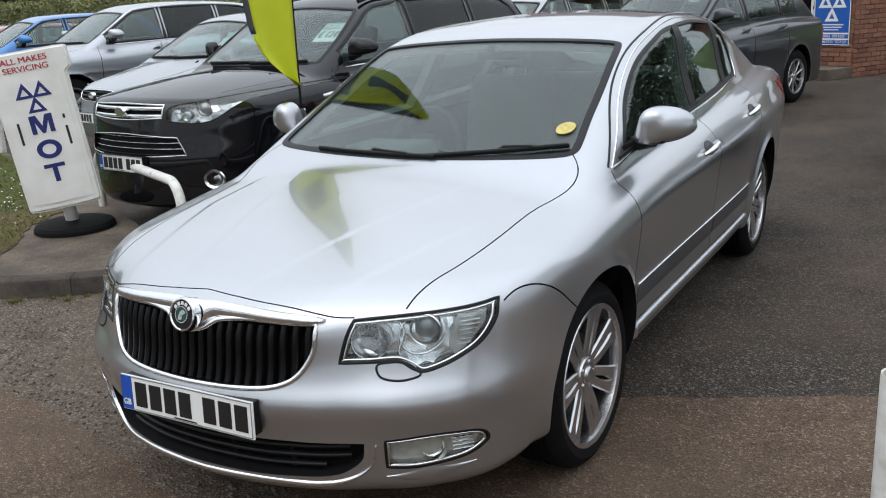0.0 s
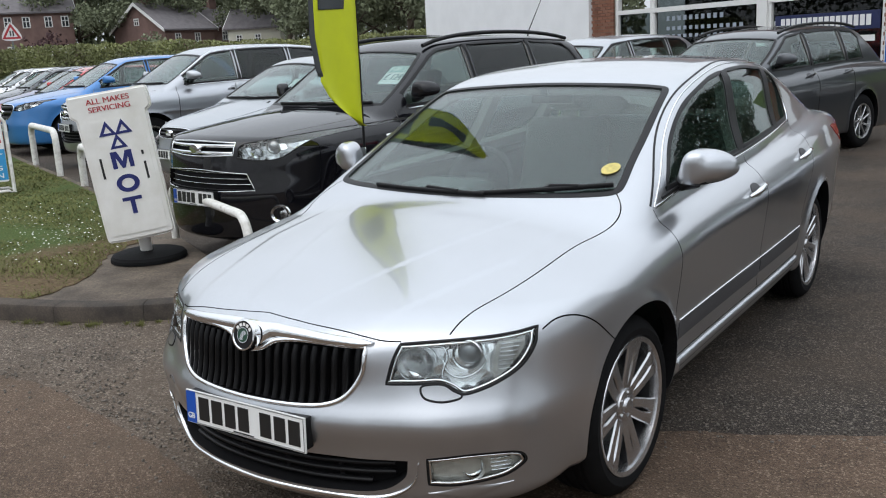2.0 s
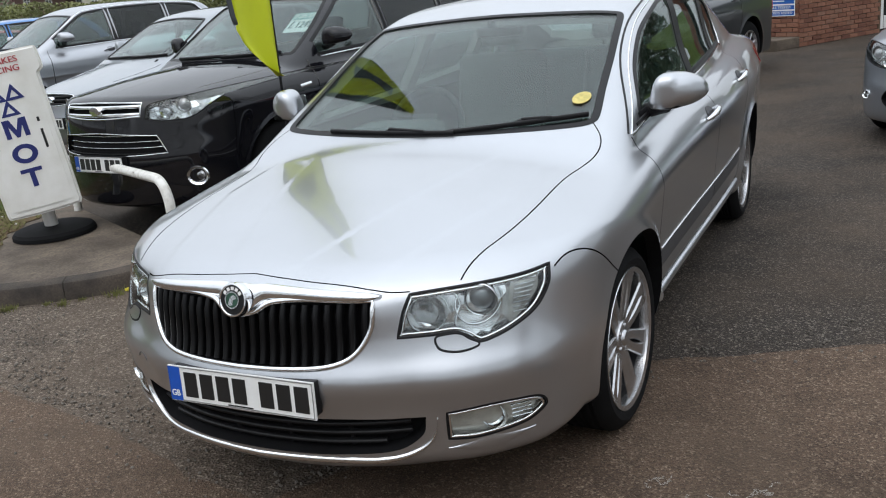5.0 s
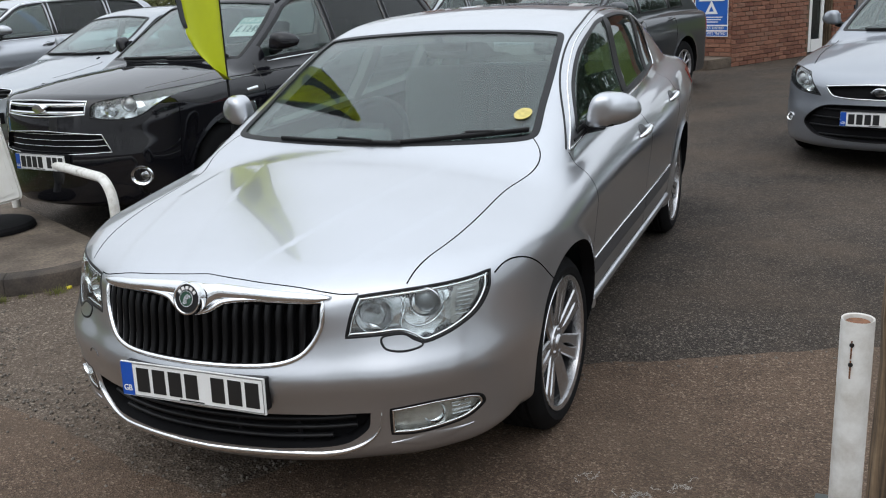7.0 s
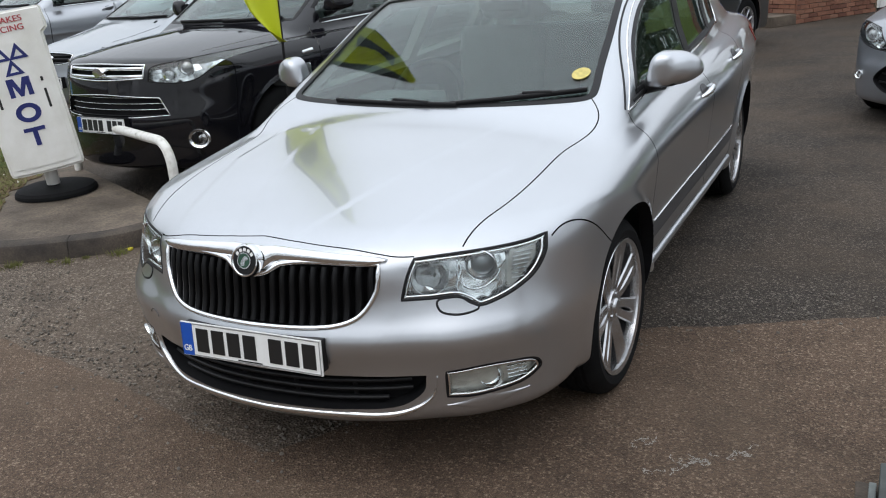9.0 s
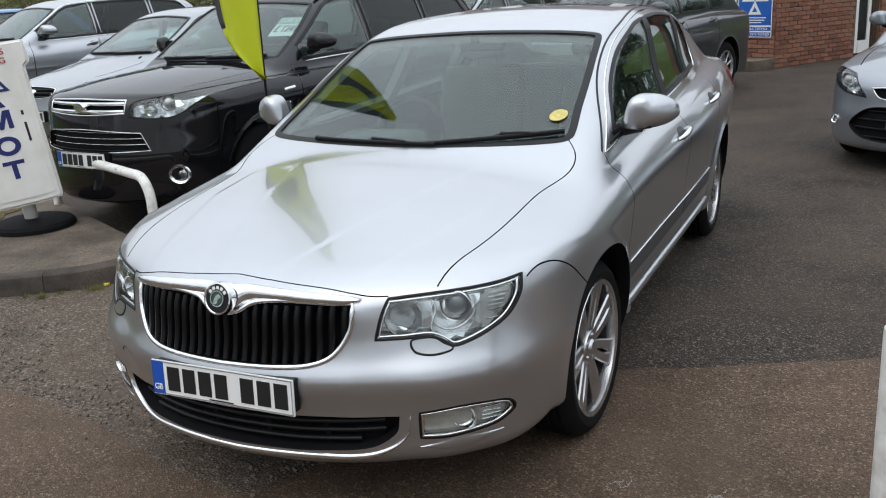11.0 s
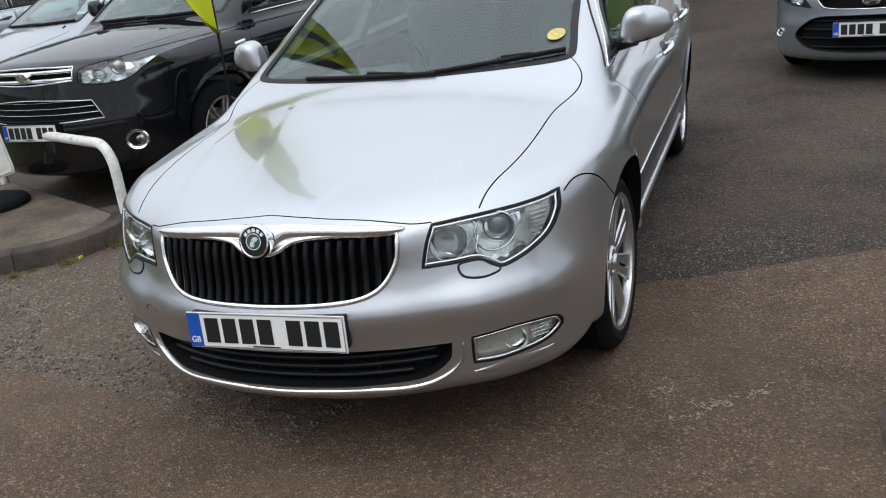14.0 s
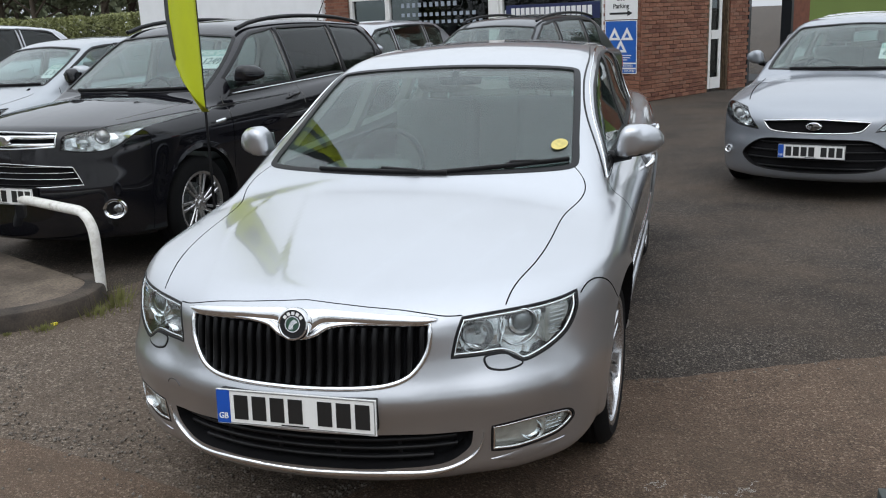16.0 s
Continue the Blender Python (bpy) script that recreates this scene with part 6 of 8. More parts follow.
# ---- ground ----
def sheet(name, outline, z, material, label, category="ground", thick=0.0):
    """A level surface, with its outline turned down to the ground where it has a height of its own."""
    bm = bmesh.new()
    top = [bm.verts.new((x, y, z)) for x, y in outline]
    f = bm.faces.new(top)
    if thick:
        low = [bm.verts.new((x, y, z - thick)) for x, y in outline]
        for k in range(len(top)):
            bm.faces.new((top[k], top[k - 1], low[k - 1], low[k]))
    bmesh.ops.recalc_face_normals(bm, faces=bm.faces[:])
    bm.faces.ensure_lookup_table()
    if not thick and f.normal.z < 0:
        f.normal_flip()
    return tagged(part(name, bm, material), label, category, kind="structure")


def wavy(line, amount, step=0.05):
    """A line with a worn, uneven course."""
    p = np.array(line, float)
    t = np.r_[0, np.cumsum(np.linalg.norm(np.diff(p, axis=0), axis=1))]
    q = np.arange(0, t[-1], step)
    out = np.stack([np.interp(q, t, p[:, k]) for k in (0, 1)], 1)
    return [(x + amount * noise.noise((x * 7, y * 7, 0)), y + amount * noise.noise((x * 7, y * 7, 9))) for x, y in out]


sheet("ground", [(-900, -900), (900, -900), (900, 1500), (-900, 1500)], 0.0, TARMAC, "dark grey worn tarmac forecourt with stone chips")
SEAM = [(-9.0, -1.6), (-5.0, -0.45), (-3.2, 0.17), (-2.74, 0.40), (-2.5, 0.51), (-2.24, 0.55), (-1.89, 0.50), (-1.56, 0.44), (-1.34, 0.40), (-0.94, 0.32), (-0.73, 0.24), (-0.45, 0.15), (-0.12, 0.10), (0.2, 0.6), (0.55, 1.28), (0.80, 1.47), (1.05, 1.57), (1.35, 1.71), (1.7, 1.87), (2.1, 2.05), (2.8, 2.15), (6.0, 3.1), (9.0, 4.0)]
sheet("stony_patch", wavy(SEAM[:15], 0.03) + [(0.5, 2.2), (-0.5, 2.5), (-1.4, 2.8), (-2.3, 3.0), (-2.5, 2.2), (-3.0, 1.5), (-9, 0.5)], 0.003, STONYTAR, "older tarmac with loose stones showing, beside the kerb", "ground", 0.003)
sheet("road", wavy(SEAM, 0.03) + [(9, -12), (-9, -12)], 0.006, REDTAR, "smoother brown tarmac of the entrance, laid up to the darker forecourt", "road", 0.006)

sheet("parking_row", [(-5.25, 3.6), (-5.4, 5.0), (-4.9, 9.6), (-14, 16), (-60, 40), (-60, 14), (-30, 12.9), (-20, 9.7), (-11.2, 6.05), (-8.2, 4.85)], ROW, TARMAC, "dark tarmac of the parking row beyond the island", "pavement", ROW)

# kerbed island
KERBLINE = [(-14.0, -1.9), (-9.0, -0.45), (-6.0, 0.42), (-3.85, 1.04), (-3.4, 1.17), (-2.95, 1.33), (-2.62, 1.52), (-2.40, 1.72), (-2.30, 1.94), (-2.31, 2.14), (-2.42, 2.34), (-2.62, 2.46)]
kc = open_curve(KERBLINE, 24)
kd = np.r_[0, np.cumsum(np.linalg.norm(np.diff(kc, axis=0), axis=1))]
at = lambda s: np.array([np.interp(s, kd, kc[:, 0]), np.interp(s, kd, kc[:, 1])])  # noqa: E731
kerb = thing("kerb", pose(0, 0, 0), "weathered concrete kerb round the grass island", "kerb", kind="structure")
s0, length = kd[-1], 0.90
while s0 > 0.3:
    s1 = max(0.0, s0 - (length if s0 < kd[-1] - 1.2 else 0.60))
    bm = bmesh.new()
    ss = np.linspace(s1 + 0.0018, s0 - 0.0018, 7)
    rings = []
    for s in ss:
        p = at(s)
        d = at(min(s + 0.02, kd[-1])) - at(max(s - 0.02, 0))
        d /= np.linalg.norm(d)
        n = np.array([-d[1], d[0]])
        lift = 0.003 * noise.noise((p[0] * 2, p[1] * 2, 0))
        rings.append([bm.verts.new((*(p + n * o), max(0, h + (lift if h > 0.05 else 0)))) for o, h in ((0.0, 0.0), (0.006, 0.085), (0.016, 0.104), (0.034, 0.112), (0.125, 0.114), (0.125, 0.0))])
    for a, b in zip(rings, rings[1:]):
        for k in range(5):
            bm.faces.new((a[k], a[k + 1], b[k + 1], b[k]))
    bm.faces.new(rings[0][::-1])
    bm.faces.new(rings[-1])
    bmesh.ops.recalc_face_normals(bm, faces=bm.faces[:])
    part("kerb_stone", bm, KERB, kerb, smooth=30)
    s0 = s1
inner = np.array([at(s) for s in np.linspace(0, kd[-1], 160)])
dd = np.gradient(inner, axis=0)
dd /= np.linalg.norm(dd, axis=1)[:, None]
inner = inner + 0.12 * np.stack([-dd[:, 1], dd[:, 0]], 1)
ISLAND = [tuple(p) for p in inner] + [(-4.2, 3.12), (-8.2, 4.95), (-11.2, 6.15), (-20, 9.8), (-30, 13), (-30, -5)]
sheet("concrete_apron", ISLAND, 0.106, CONCRETE, "dirty worn concrete at the tip of the kerbed island", "pavement", 0.106)
GR = wavy([(-3.42, 1.30), (-3.55, 1.72), (-3.72, 1.98), (-4.05, 2.30), (-4.3, 2.75), (-4.5, 3.2)], 0.06)
GRASSAREA = [p for p in GR] + [(-8.2, 4.86), (-11.2, 6.05), (-20, 9.7), (-28, 12.4), (-28, -5.0)] + [tuple(p) for p in inner[:118:6]]
GRASSAREA = [p for p in GRASSAREA if p[0] > -29]
sheet("lawn_soil", GRASSAREA, 0.112, SOIL, "thin dry soil under patchy grass", "ground", 0.004)


def blades():
    """Grass in tufts, thin and bare near the concrete, as one mass of blades."""
    rng = np.random.default_rng(3)
    n = 200000
    u = rng.random(n) ** 1.8
    x = -3.45 - 8.5 * u
    y = rng.uniform(-1.5, 6.4, n)
    ok = inside(np.array(GRASSAREA), np.stack([x, y], 1))
    bare = np.array([noise.noise((a * 1.3, b * 1.3, 2.0)) for a, b in zip(x, y)])
    ok &= bare + 0.55 * np.clip((-4.4 - x) / 1.4, 0, 1) + 0.25 * rng.standard_normal(n) * 0.6 > 0.22
    x, y = x[ok], y[ok]
    n = len(x)
    h, a = rng.uniform(0.008, 0.030, n) * (0.8 + 0.5 * bare[ok]), rng.uniform(0, 2 * math.pi, n)
    w, lean = rng.uniform(0.002, 0.0042, n) * (1 + 0.25 * np.clip(-3.5 - x, 0, 6)), rng.uniform(0.01, 0.07, n)
    dx, dy = np.cos(a) * w, np.sin(a) * w
    lx, ly = np.cos(a + 1.3) * lean, np.sin(a + 1.3) * lean
    z = np.full(n, 0.111)
    p = np.stack([np.stack([x - dx, y - dy, z], 1), np.stack([x + dx, y + dy, z], 1), np.stack([x + lx, y + ly, z + h], 1)], 1).reshape(-1, 3)
    me = bpy.data.meshes.new("grass")
    me.from_pydata(p.tolist(), [], np.arange(3 * n).reshape(-1, 3).tolist())
    me.materials.append(GRASS)
    tagged(new("grass", me), "patchy short grass growing on the island", "grass", kind="stuff")


blades()


def daisies():
    rng = np.random.default_rng(8)
    bm = bmesh.new()
    for _ in range(420):
        c = np.array([(-5.0, 2.55), (-4.6, 2.2), (-5.7, 2.9), (-6.6, 3.2), (-5.6, 2.2), (-7.2, 2.4)][rng.integers(6)]) + rng.normal(0, 0.38, 2)
        if not inside(np.array(GRASSAREA), c[None])[0]:
            continue
        r = rng.uniform(0.005, 0.009)
        bmesh.ops.create_circle(bm, cap_ends=True, segments=6, radius=r, matrix=pose(c[0], c[1], 0.135 + rng.uniform(0, 0.02), rng.uniform(-25, 25), rng.uniform(-25, 25)))
    tagged(part("daisies", bm, DAISY), "small white daisies scattered over the grass", "flowers", kind="stuff")


daisies()


def weeds(name, centres, label, count=70, material=None):
    rng = np.random.default_rng(len(name) + count)
    bm = bmesh.new()
    for x, y, s in centres:
        for _ in range(count):
            a, r = rng.uniform(0, 6.28), abs(rng.normal(0, 0.05 * s))
            bx, by = x + r * math.cos(a), y + r * math.sin(a)
            h, w, l = rng.uniform(0.02, 0.07) * s, rng.uniform(0.002, 0.005), rng.uniform(0.0, 0.04) * s
            v = [bm.verts.new(q) for q in ((bx - w, by, 0.004), (bx + w, by, 0.004), (bx + l * math.cos(a), by + l * math.sin(a), h))]
            bm.faces.new(v)
    tagged(part(name, bm, material or GRASS), label, "weeds", kind="stuff")


FOOT = [(kc[k][0] + 0.02, kc[k][1] - 0.03, 0.35 + 0.25 * noise.noise((k * 0.7, 2.0, 0.0))) for k in range(70, 250, 4)]
weeds("weeds", FOOT + [(-2.24, 1.95, 1.2), (-2.22, 2.10, 1.6), (-2.27, 2.24, 1.8), (-2.36, 1.66, 0.8), (-2.56, 1.46, 0.6), (-2.85, 1.30, 0.7), (-3.05, 1.24, 0.6), (-3.3, 1.15, 0.6)], "tufts of weeds growing along the foot of the kerb")

# loose chips washed over the edge of the tarmac
rng = np.random.default_rng(12)
chip = bmesh.new()
bmesh.ops.create_icosphere(chip, subdivisions=1, radius=1)
cv, cf = np.array([v.co for v in chip.verts]), [[v.index for v in f.verts] for f in chip.faces]
chip.free()
vs, fs = [], []
seam_x, seam_y = [p[0] for p in SEAM], [p[1] for p in SEAM]
for k in range(2600):
    x = rng.uniform(-3.6, 2.4) if k < 700 else rng.uniform(-3.4, 0.6)
    y = float(np.interp(x, seam_x, seam_y)) + (rng.normal(0.10, 0.16) if k < 700 else abs(rng.normal(0, 0.55)))
    if k >= 700 and noise.noise((x * 2.1, y * 2.1, 4.0)) < -0.05:
        continue
    r = rng.uniform(0.002, 0.0075)
    base = len(vs)
    vs += (cv * r * rng.uniform(0.6, 1.3, 3) + (x, y, 0.006 + 0.3 * r)).tolist()
    fs += [[i + base for i in f] for f in cf]
me = bpy.data.meshes.new("gravel")
me.from_pydata(vs, [], fs)
me.materials.append(SETT)
tagged(new("gravel", me), "loose grey stone chips scattered along the tarmac joint", "gravel", kind="stuff")

# granite setts of the gutter
gutter = thing("gutter", pose(0, 0, 0), "row of worn granite setts set in the entrance", "gutter", kind="structure")
gs, ge = np.array((-3.3, 0.525)), np.array((-0.45, -0.557))
gd = (ge - gs) / np.linalg.norm(ge - gs)
gn = np.array((gd[1], -gd[0]))
s = 0.0
while s < np.linalg.norm(ge - gs):
    ln = rng.uniform(0.12, 0.20)
    bm = bmesh.new()
    box(bm, (-ln / 2, -0.062, -0.03), (ln / 2, 0.062, 0.0), 0.016)
    bmesh.ops.subdivide_edges(bm, edges=bm.edges[:], cuts=1)
    for v in bm.verts:
        v.co += Vector((rng.normal(0, 0.0035), rng.normal(0, 0.0035), rng.normal(0, 0.0025)))
    o = part("sett", bm, SETT, gutter, smooth=60)
    c = gs + gd * (s + ln / 2) + gn * (0.065 + rng.normal(0, 0.004))
    o.matrix_basis = pose(c[0], c[1], 0.017 + rng.uniform(-0.004, 0.005), rng.uniform(-2, 2), rng.uniform(-2, 2), math.degrees(math.atan2(gd[1], gd[0])) + rng.uniform(-4, 4))
    s += ln + rng.uniform(0.008, 0.02)

bm = bmesh.new()
bmesh.ops.create_icosphere(bm, subdivisions=2, radius=0.018)
for v in bm.verts:
    v.co *= 1 + 0.5 * noise.noise(v.co * 90)
    v.co.z = max(-0.008, v.co.z * 0.6)
o = part("wrapper", bm, plain("yellow_wrapper", (0.60, 0.50, 0.03), 0.5, 0.0, 0.1))
o.matrix_basis = pose(-2.35, 1.75, 0.011)
tagged(o, "small crumpled yellow wrapper at the foot of the kerb", "litter")

# worn white paint on the tarmac
bm = bmesh.new()
for k in range(34):
    t, small = rng.random(), rng.random() < 0.2
    x, y = (1.080 + 0.287 * t, 0.410 + 0.217 * t) if not small else (0.998 + 0.081 * t, 0.557 + 0.055 * t)
    turn, q = rng.uniform(0, 6.28), Vector((x + rng.normal(0, 0.008), y + rng.normal(0, 0.014), 0.0085))
    for _ in range(9):
        turn += rng.normal(0, 0.9)
        q = q + Vector((math.cos(turn), math.sin(turn), 0)) * 0.006
        bmesh.ops.create_circle(bm, cap_ends=True, segments=5, radius=rng.uniform(0.0015, 0.0035), matrix=pose(q.x, q.y, q.z, 0, 0, rng.uniform(0, 360)))
tagged(part("worn_paint", bm, plain("worn_road_paint", (0.30, 0.28, 0.25), 0.8, 0.0, 0.4, 30)), "flecks of worn white paint on the brown tarmac", "road marking", kind="stuff")


# ---- signs, rails, posts and the flag ----
def rail(a, b, z, height, label, r=0.03):
    """A hoop barrier: one bent tube with two upright feet."""
    a, b = Vector((*a, z)), Vector((*b, z))
    d, up = (b - a).normalized(), Vector((0, 0, 1))
    bend = 0.16
    pts = [a - up * 0.05, a + up * (height - bend)]
    pts += [a + d * (bend * (1 - math.cos(t))) + up * (height - bend + bend * math.sin(t)) for t in np.linspace(0.2, math.pi / 2, 7)]
    pts += [b - d * (bend * (1 - math.sin(t))) + up * (height - bend + bend * math.cos(t)) for t in np.linspace(0, math.pi / 2 - 0.2, 7)]
    pts += [b + up * (height - bend), b - up * 0.05]
    bm = bmesh.new()
    tube(bm, pts, r, 14)
    return tagged(part("hoop_barrier", bm, RAILPAINT, smooth=50), label, "barrier", "white hoop barriers along the parking row")


m, nt, n, l, p = shader("chipped_white_paint")
big, fine = tex_noise(nt, 14, 6, 0.7), tex_noise(nt, 60, 3)
r = ramp(nt, big.outputs["Fac"], [(0.30, (0.07, 0.06, 0.055)), (0.36, (0.55, 0.53, 0.48)), (0.55, (0.74, 0.73, 0.69))])
l.new(mixc(nt, 0.2, r.outputs["Color"], fine.outputs["Fac"], "OVERLAY"), p.inputs["Base Color"])
p.inputs["Roughness"].default_value = 0.45
l.new(bump(nt, big.outputs["Fac"], 0.4, 0.003).outputs[0], p.inputs["Normal"])
RAILPAINT = m
rail((-2.395, 2.255), (-4.15, 3.06), 0.10, 0.445, "white painted steel hoop barrier with chipped paint at the kerb's tip", 0.032)
rail((-8.05, 4.86), (-6.2, 4.02), 0.10, 0.50, "white painted steel hoop barrier in front of the parked cars", 0.045)
rail((-9.36, 5.38), (-11.1, 6.10), 0.10, 0.62, "white painted steel hoop barrier in front of the parked cars", 0.045)

# forecourt sign on a round base
sign = thing("forecourt_sign", pose(-3.60, 2.30, 0.112, 0, 0, 46.5), "white plastic forecourt sign leaning on a round black base", "sign")
bm = bmesh.new()
lathe(bm, [(0.0001, 0.075), (0.10, 0.072), (0.20, 0.060), (0.245, 0.045), (0.26, 0.025), (0.262, 0.0), (0.0001, 0.0)], 48, pose(0.03, 0.16, 0, 0, -90) @ Matrix.Diagonal((1, 1.08, 1.08, 1)))
part("base", bm, RUBBER, sign, "round black rubber base", smooth=30)
bm = bmesh.new()
tube(bm, [(0.02, 0.13, 0.06), (0.02, 0.02, 0.26)], 0.045, 16)
part("stem", bm, WHITEPL, sign, smooth=40)
board = new("board")
board.parent = sign
board.matrix_basis = pose(0.02, -0.045, 0.20, -2, -7.0, 0)
OUTB = rounded([(-0.225, 0.0), (0.225, 0.0), (0.245, 0.06), (0.25, 0.90), (0.285, 0.94), (0.280, 1.07), (0.26, 1.085), (-0.26, 1.085), (-0.280, 1.07), (-0.285, 0.94), (-0.25, 0.90), (-0.245, 0.06)], 5)
bm = bmesh.new()
slab(bm, OUTB, 0.09)
es = [e for e in bm.edges if abs(e.verts[0].co.y - e.verts[1].co.y) < 1e-6 and len(e.link_faces) == 2 and abs(e.calc_face_angle(0) - math.pi / 2) < 0.2]
bmesh.ops.bevel(bm, geom=es, offset=0.016, segments=3, affect="EDGES")
part("board_shell", bm, WHITEPL, board, smooth=35)
bm = bmesh.new()
vs = slab(bm, inset(rounded([(-0.195, 0.05), (0.195, 0.05), (0.20, 0.10), (0.20, 0.84), (0.18, 0.88), (-0.18, 0.88), (-0.20, 0.84), (-0.20, 0.10)], 4), 0.0), 0.006, pose(0, -0.006, 0))
part("print_panel", bm, WHITEPL, board)
for x, z0, z1 in ((-0.150, 0.47, 0.62), (0.150, 0.42, 0.55), (0.150, 0.60, 0.63)):
    bm = bmesh.new()
    box(bm, (x - 0.008, -0.009, z0), (x + 0.008, -0.004, z1), 0.003)
    part("slot", bm, INK, board)
words("heading", "ALL MAKES", 0.040, pose(0, -0.003, 1.025), REDPRINT, board, width=0.30)
words("heading", "SERVICING", 0.040, pose(0, -0.003, 0.968), REDPRINT, board, width=0.29)
LETTERS = {
    "M": [[(-0.5, -0.5), (-0.29, -0.5), (-0.29, 0.14), (-0.07, -0.5), (0.07, -0.5), (0.29, 0.14), (0.29, -0.5), (0.5, -0.5), (0.5, 0.5), (0.20, 0.5), (0.0, -0.10), (-0.20, 0.5), (-0.5, 0.5)]],
    "T": [[(-0.11, -0.5), (0.11, -0.5), (0.11, 0.29), (0.46, 0.29), (0.46, 0.5), (-0.46, 0.5), (-0.46, 0.29), (-0.11, 0.29)]],
    "O": [[(r * 1.04 * math.cos(t), r * math.sin(t)) for r, t in ((0.52, a), (0.52, b), (0.29, b), (0.29, a))] for a, b in ((2 * math.pi * k / 28, 2 * math.pi * (k + 1) / 28) for k in range(28))],
}
for ch, z in (("M", 0.590), ("O", 0.415), ("T", 0.250)):
    bm = bmesh.new()
    for outline in LETTERS[ch]:
        slab(bm, [(0.150 * a, 0.125 * b) for a, b in outline], 0.003)
    bmesh.ops.remove_doubles(bm, verts=bm.verts[:], dist=1e-5)
    part("letter", bm, NAVY, board).matrix_basis = pose(0, -0.009, z)


def triangle(name, cx, cz, w, h, y, mat, parent, t=0.014):
    bm = bmesh.new()
    c = [(-w / 2, 0), (w / 2, 0), (0, h)]
    o = [(cx + a, cz + b) for a, b in c]
    i = [(cx + a * (1 - 3.2 * t / h * 1.0), cz + t + (b * (1 - 3.2 * t / h))) for a, b in c]
    for k in range(3):
        q = [o[k], o[(k + 1) % 3], i[(k + 1) % 3], i[k]]
        slab(bm, q, 0.003, pose(0, y, 0))
    return part(name, bm, mat, parent)


for cx, cz in ((-0.056, 0.772), (0.056, 0.772), (0.0, 0.672)):
    triangle("test_mark", cx, cz, 0.124, 0.106, -0.009 - 0.0008 * (cx > 0), NAVY, board, 0.018)

# A-board on the grass
ab = thing("a_board", pose(-8.78, 3.98, 0.112, 0, 0, 60), "white framed A-board with coloured posters on the grass", "sign")
bm = bmesh.new()
for tilt, y in ((-9, -0.16), (9, 0.16)):
    m = pose(0, y, 0, tilt)
    tube(bm, [m @ Vector(q) for q in ((-0.33, 0, 0.0), (-0.33, 0, 0.85), (-0.27, 0, 0.95), (0.27, 0, 0.95), (0.33, 0, 0.85), (0.33, 0, 0.0), (0.27, 0, 0.02), (-0.27, 0, 0.02), (-0.33, 0, 0.0))], 0.022, 8)
part("frame", bm, WHITEMETAL, ab, smooth=50)
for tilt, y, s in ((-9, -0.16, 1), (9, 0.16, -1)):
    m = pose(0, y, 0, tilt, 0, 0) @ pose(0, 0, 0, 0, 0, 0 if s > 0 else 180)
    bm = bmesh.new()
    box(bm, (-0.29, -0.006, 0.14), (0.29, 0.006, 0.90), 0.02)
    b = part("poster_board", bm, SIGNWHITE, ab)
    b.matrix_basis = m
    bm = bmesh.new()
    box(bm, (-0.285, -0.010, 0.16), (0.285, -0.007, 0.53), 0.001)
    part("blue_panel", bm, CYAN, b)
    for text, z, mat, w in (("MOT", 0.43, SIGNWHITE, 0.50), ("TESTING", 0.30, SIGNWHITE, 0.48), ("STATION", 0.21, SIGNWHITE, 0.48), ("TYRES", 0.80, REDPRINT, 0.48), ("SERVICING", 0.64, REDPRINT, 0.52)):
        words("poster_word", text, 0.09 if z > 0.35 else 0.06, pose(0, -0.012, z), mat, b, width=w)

# steel post in its socket, and a timber post
post = thing("steel_post", pose(1.803, 0.42, 0.006), "white painted steel post with a rusty cap in a ground socket", "post")
bm = bmesh.new()
lathe(bm, [(0.0001, 0.674), (0.030, 0.673), (0.036, 0.668), (0.037, 0.684), (0.041, 0.686), (0.042, 0.674), (0.042, 0.0), (0.0001, 0.0)], 40, pose(0, 0, 0, 0, -90))
part("tube", bm, WHITEMETAL, post, smooth=40)
bm = bmesh.new()
lathe(bm, [(0.0001, 0.677), (0.030, 0.676), (0.033, 0.672)], 32, pose(0, 0, 0, 0, -90))
part("cap", bm, plain("rusty_steel", (0.22, 0.10, 0.05), 0.8, 0.2, 0.5, 40), post, smooth=40)
for z in (0.57, 0.625):
    bm = bmesh.new()
    tube(bm, [(-0.012, -0.044, z), (-0.012, -0.035, z)], 0.006, 10)
    part("bolt_hole", bm, INK, post)
    bm = bmesh.new()
    box(bm, (-0.0145, -0.0425, z - 0.040), (-0.0105, -0.0405, z + 0.012), 0.001)
    part("rust_streak", bm, MATS["rusty_steel"], post)
bm = bmesh.new()
box(bm, (-0.075, -0.10, 0.0), (0.12, 0.10, 0.10), 0.006)
part("socket_box", bm, plain("dull_green_steel", (0.075, 0.085, 0.080), 0.6, 0.3, 0.4, 14), post, "grey galvanised socket box")
bm = bmesh.new()
for lo, hi in (((-0.10, -0.14, 0.0), (0.14, -0.12, 0.03)), ((-0.10, -0.12, 0.0), (-0.08, 0.10, 0.03))):
    box(bm, lo, hi, 0.004)
part("angle_frame", bm, STEEL, post)
bm = bmesh.new()
box(bm, (-0.13, -0.165, -0.004), (0.17, 0.13, 0.004), 0.002)
for v in bm.verts:
    v.co += Vector((0.03 * noise.noise(v.co * 9), 0.03 * noise.noise(v.co * 9 + Vector((5, 0, 0))), 0))
part("cement_bed", bm, KERB, post)

tp = bmesh.new()
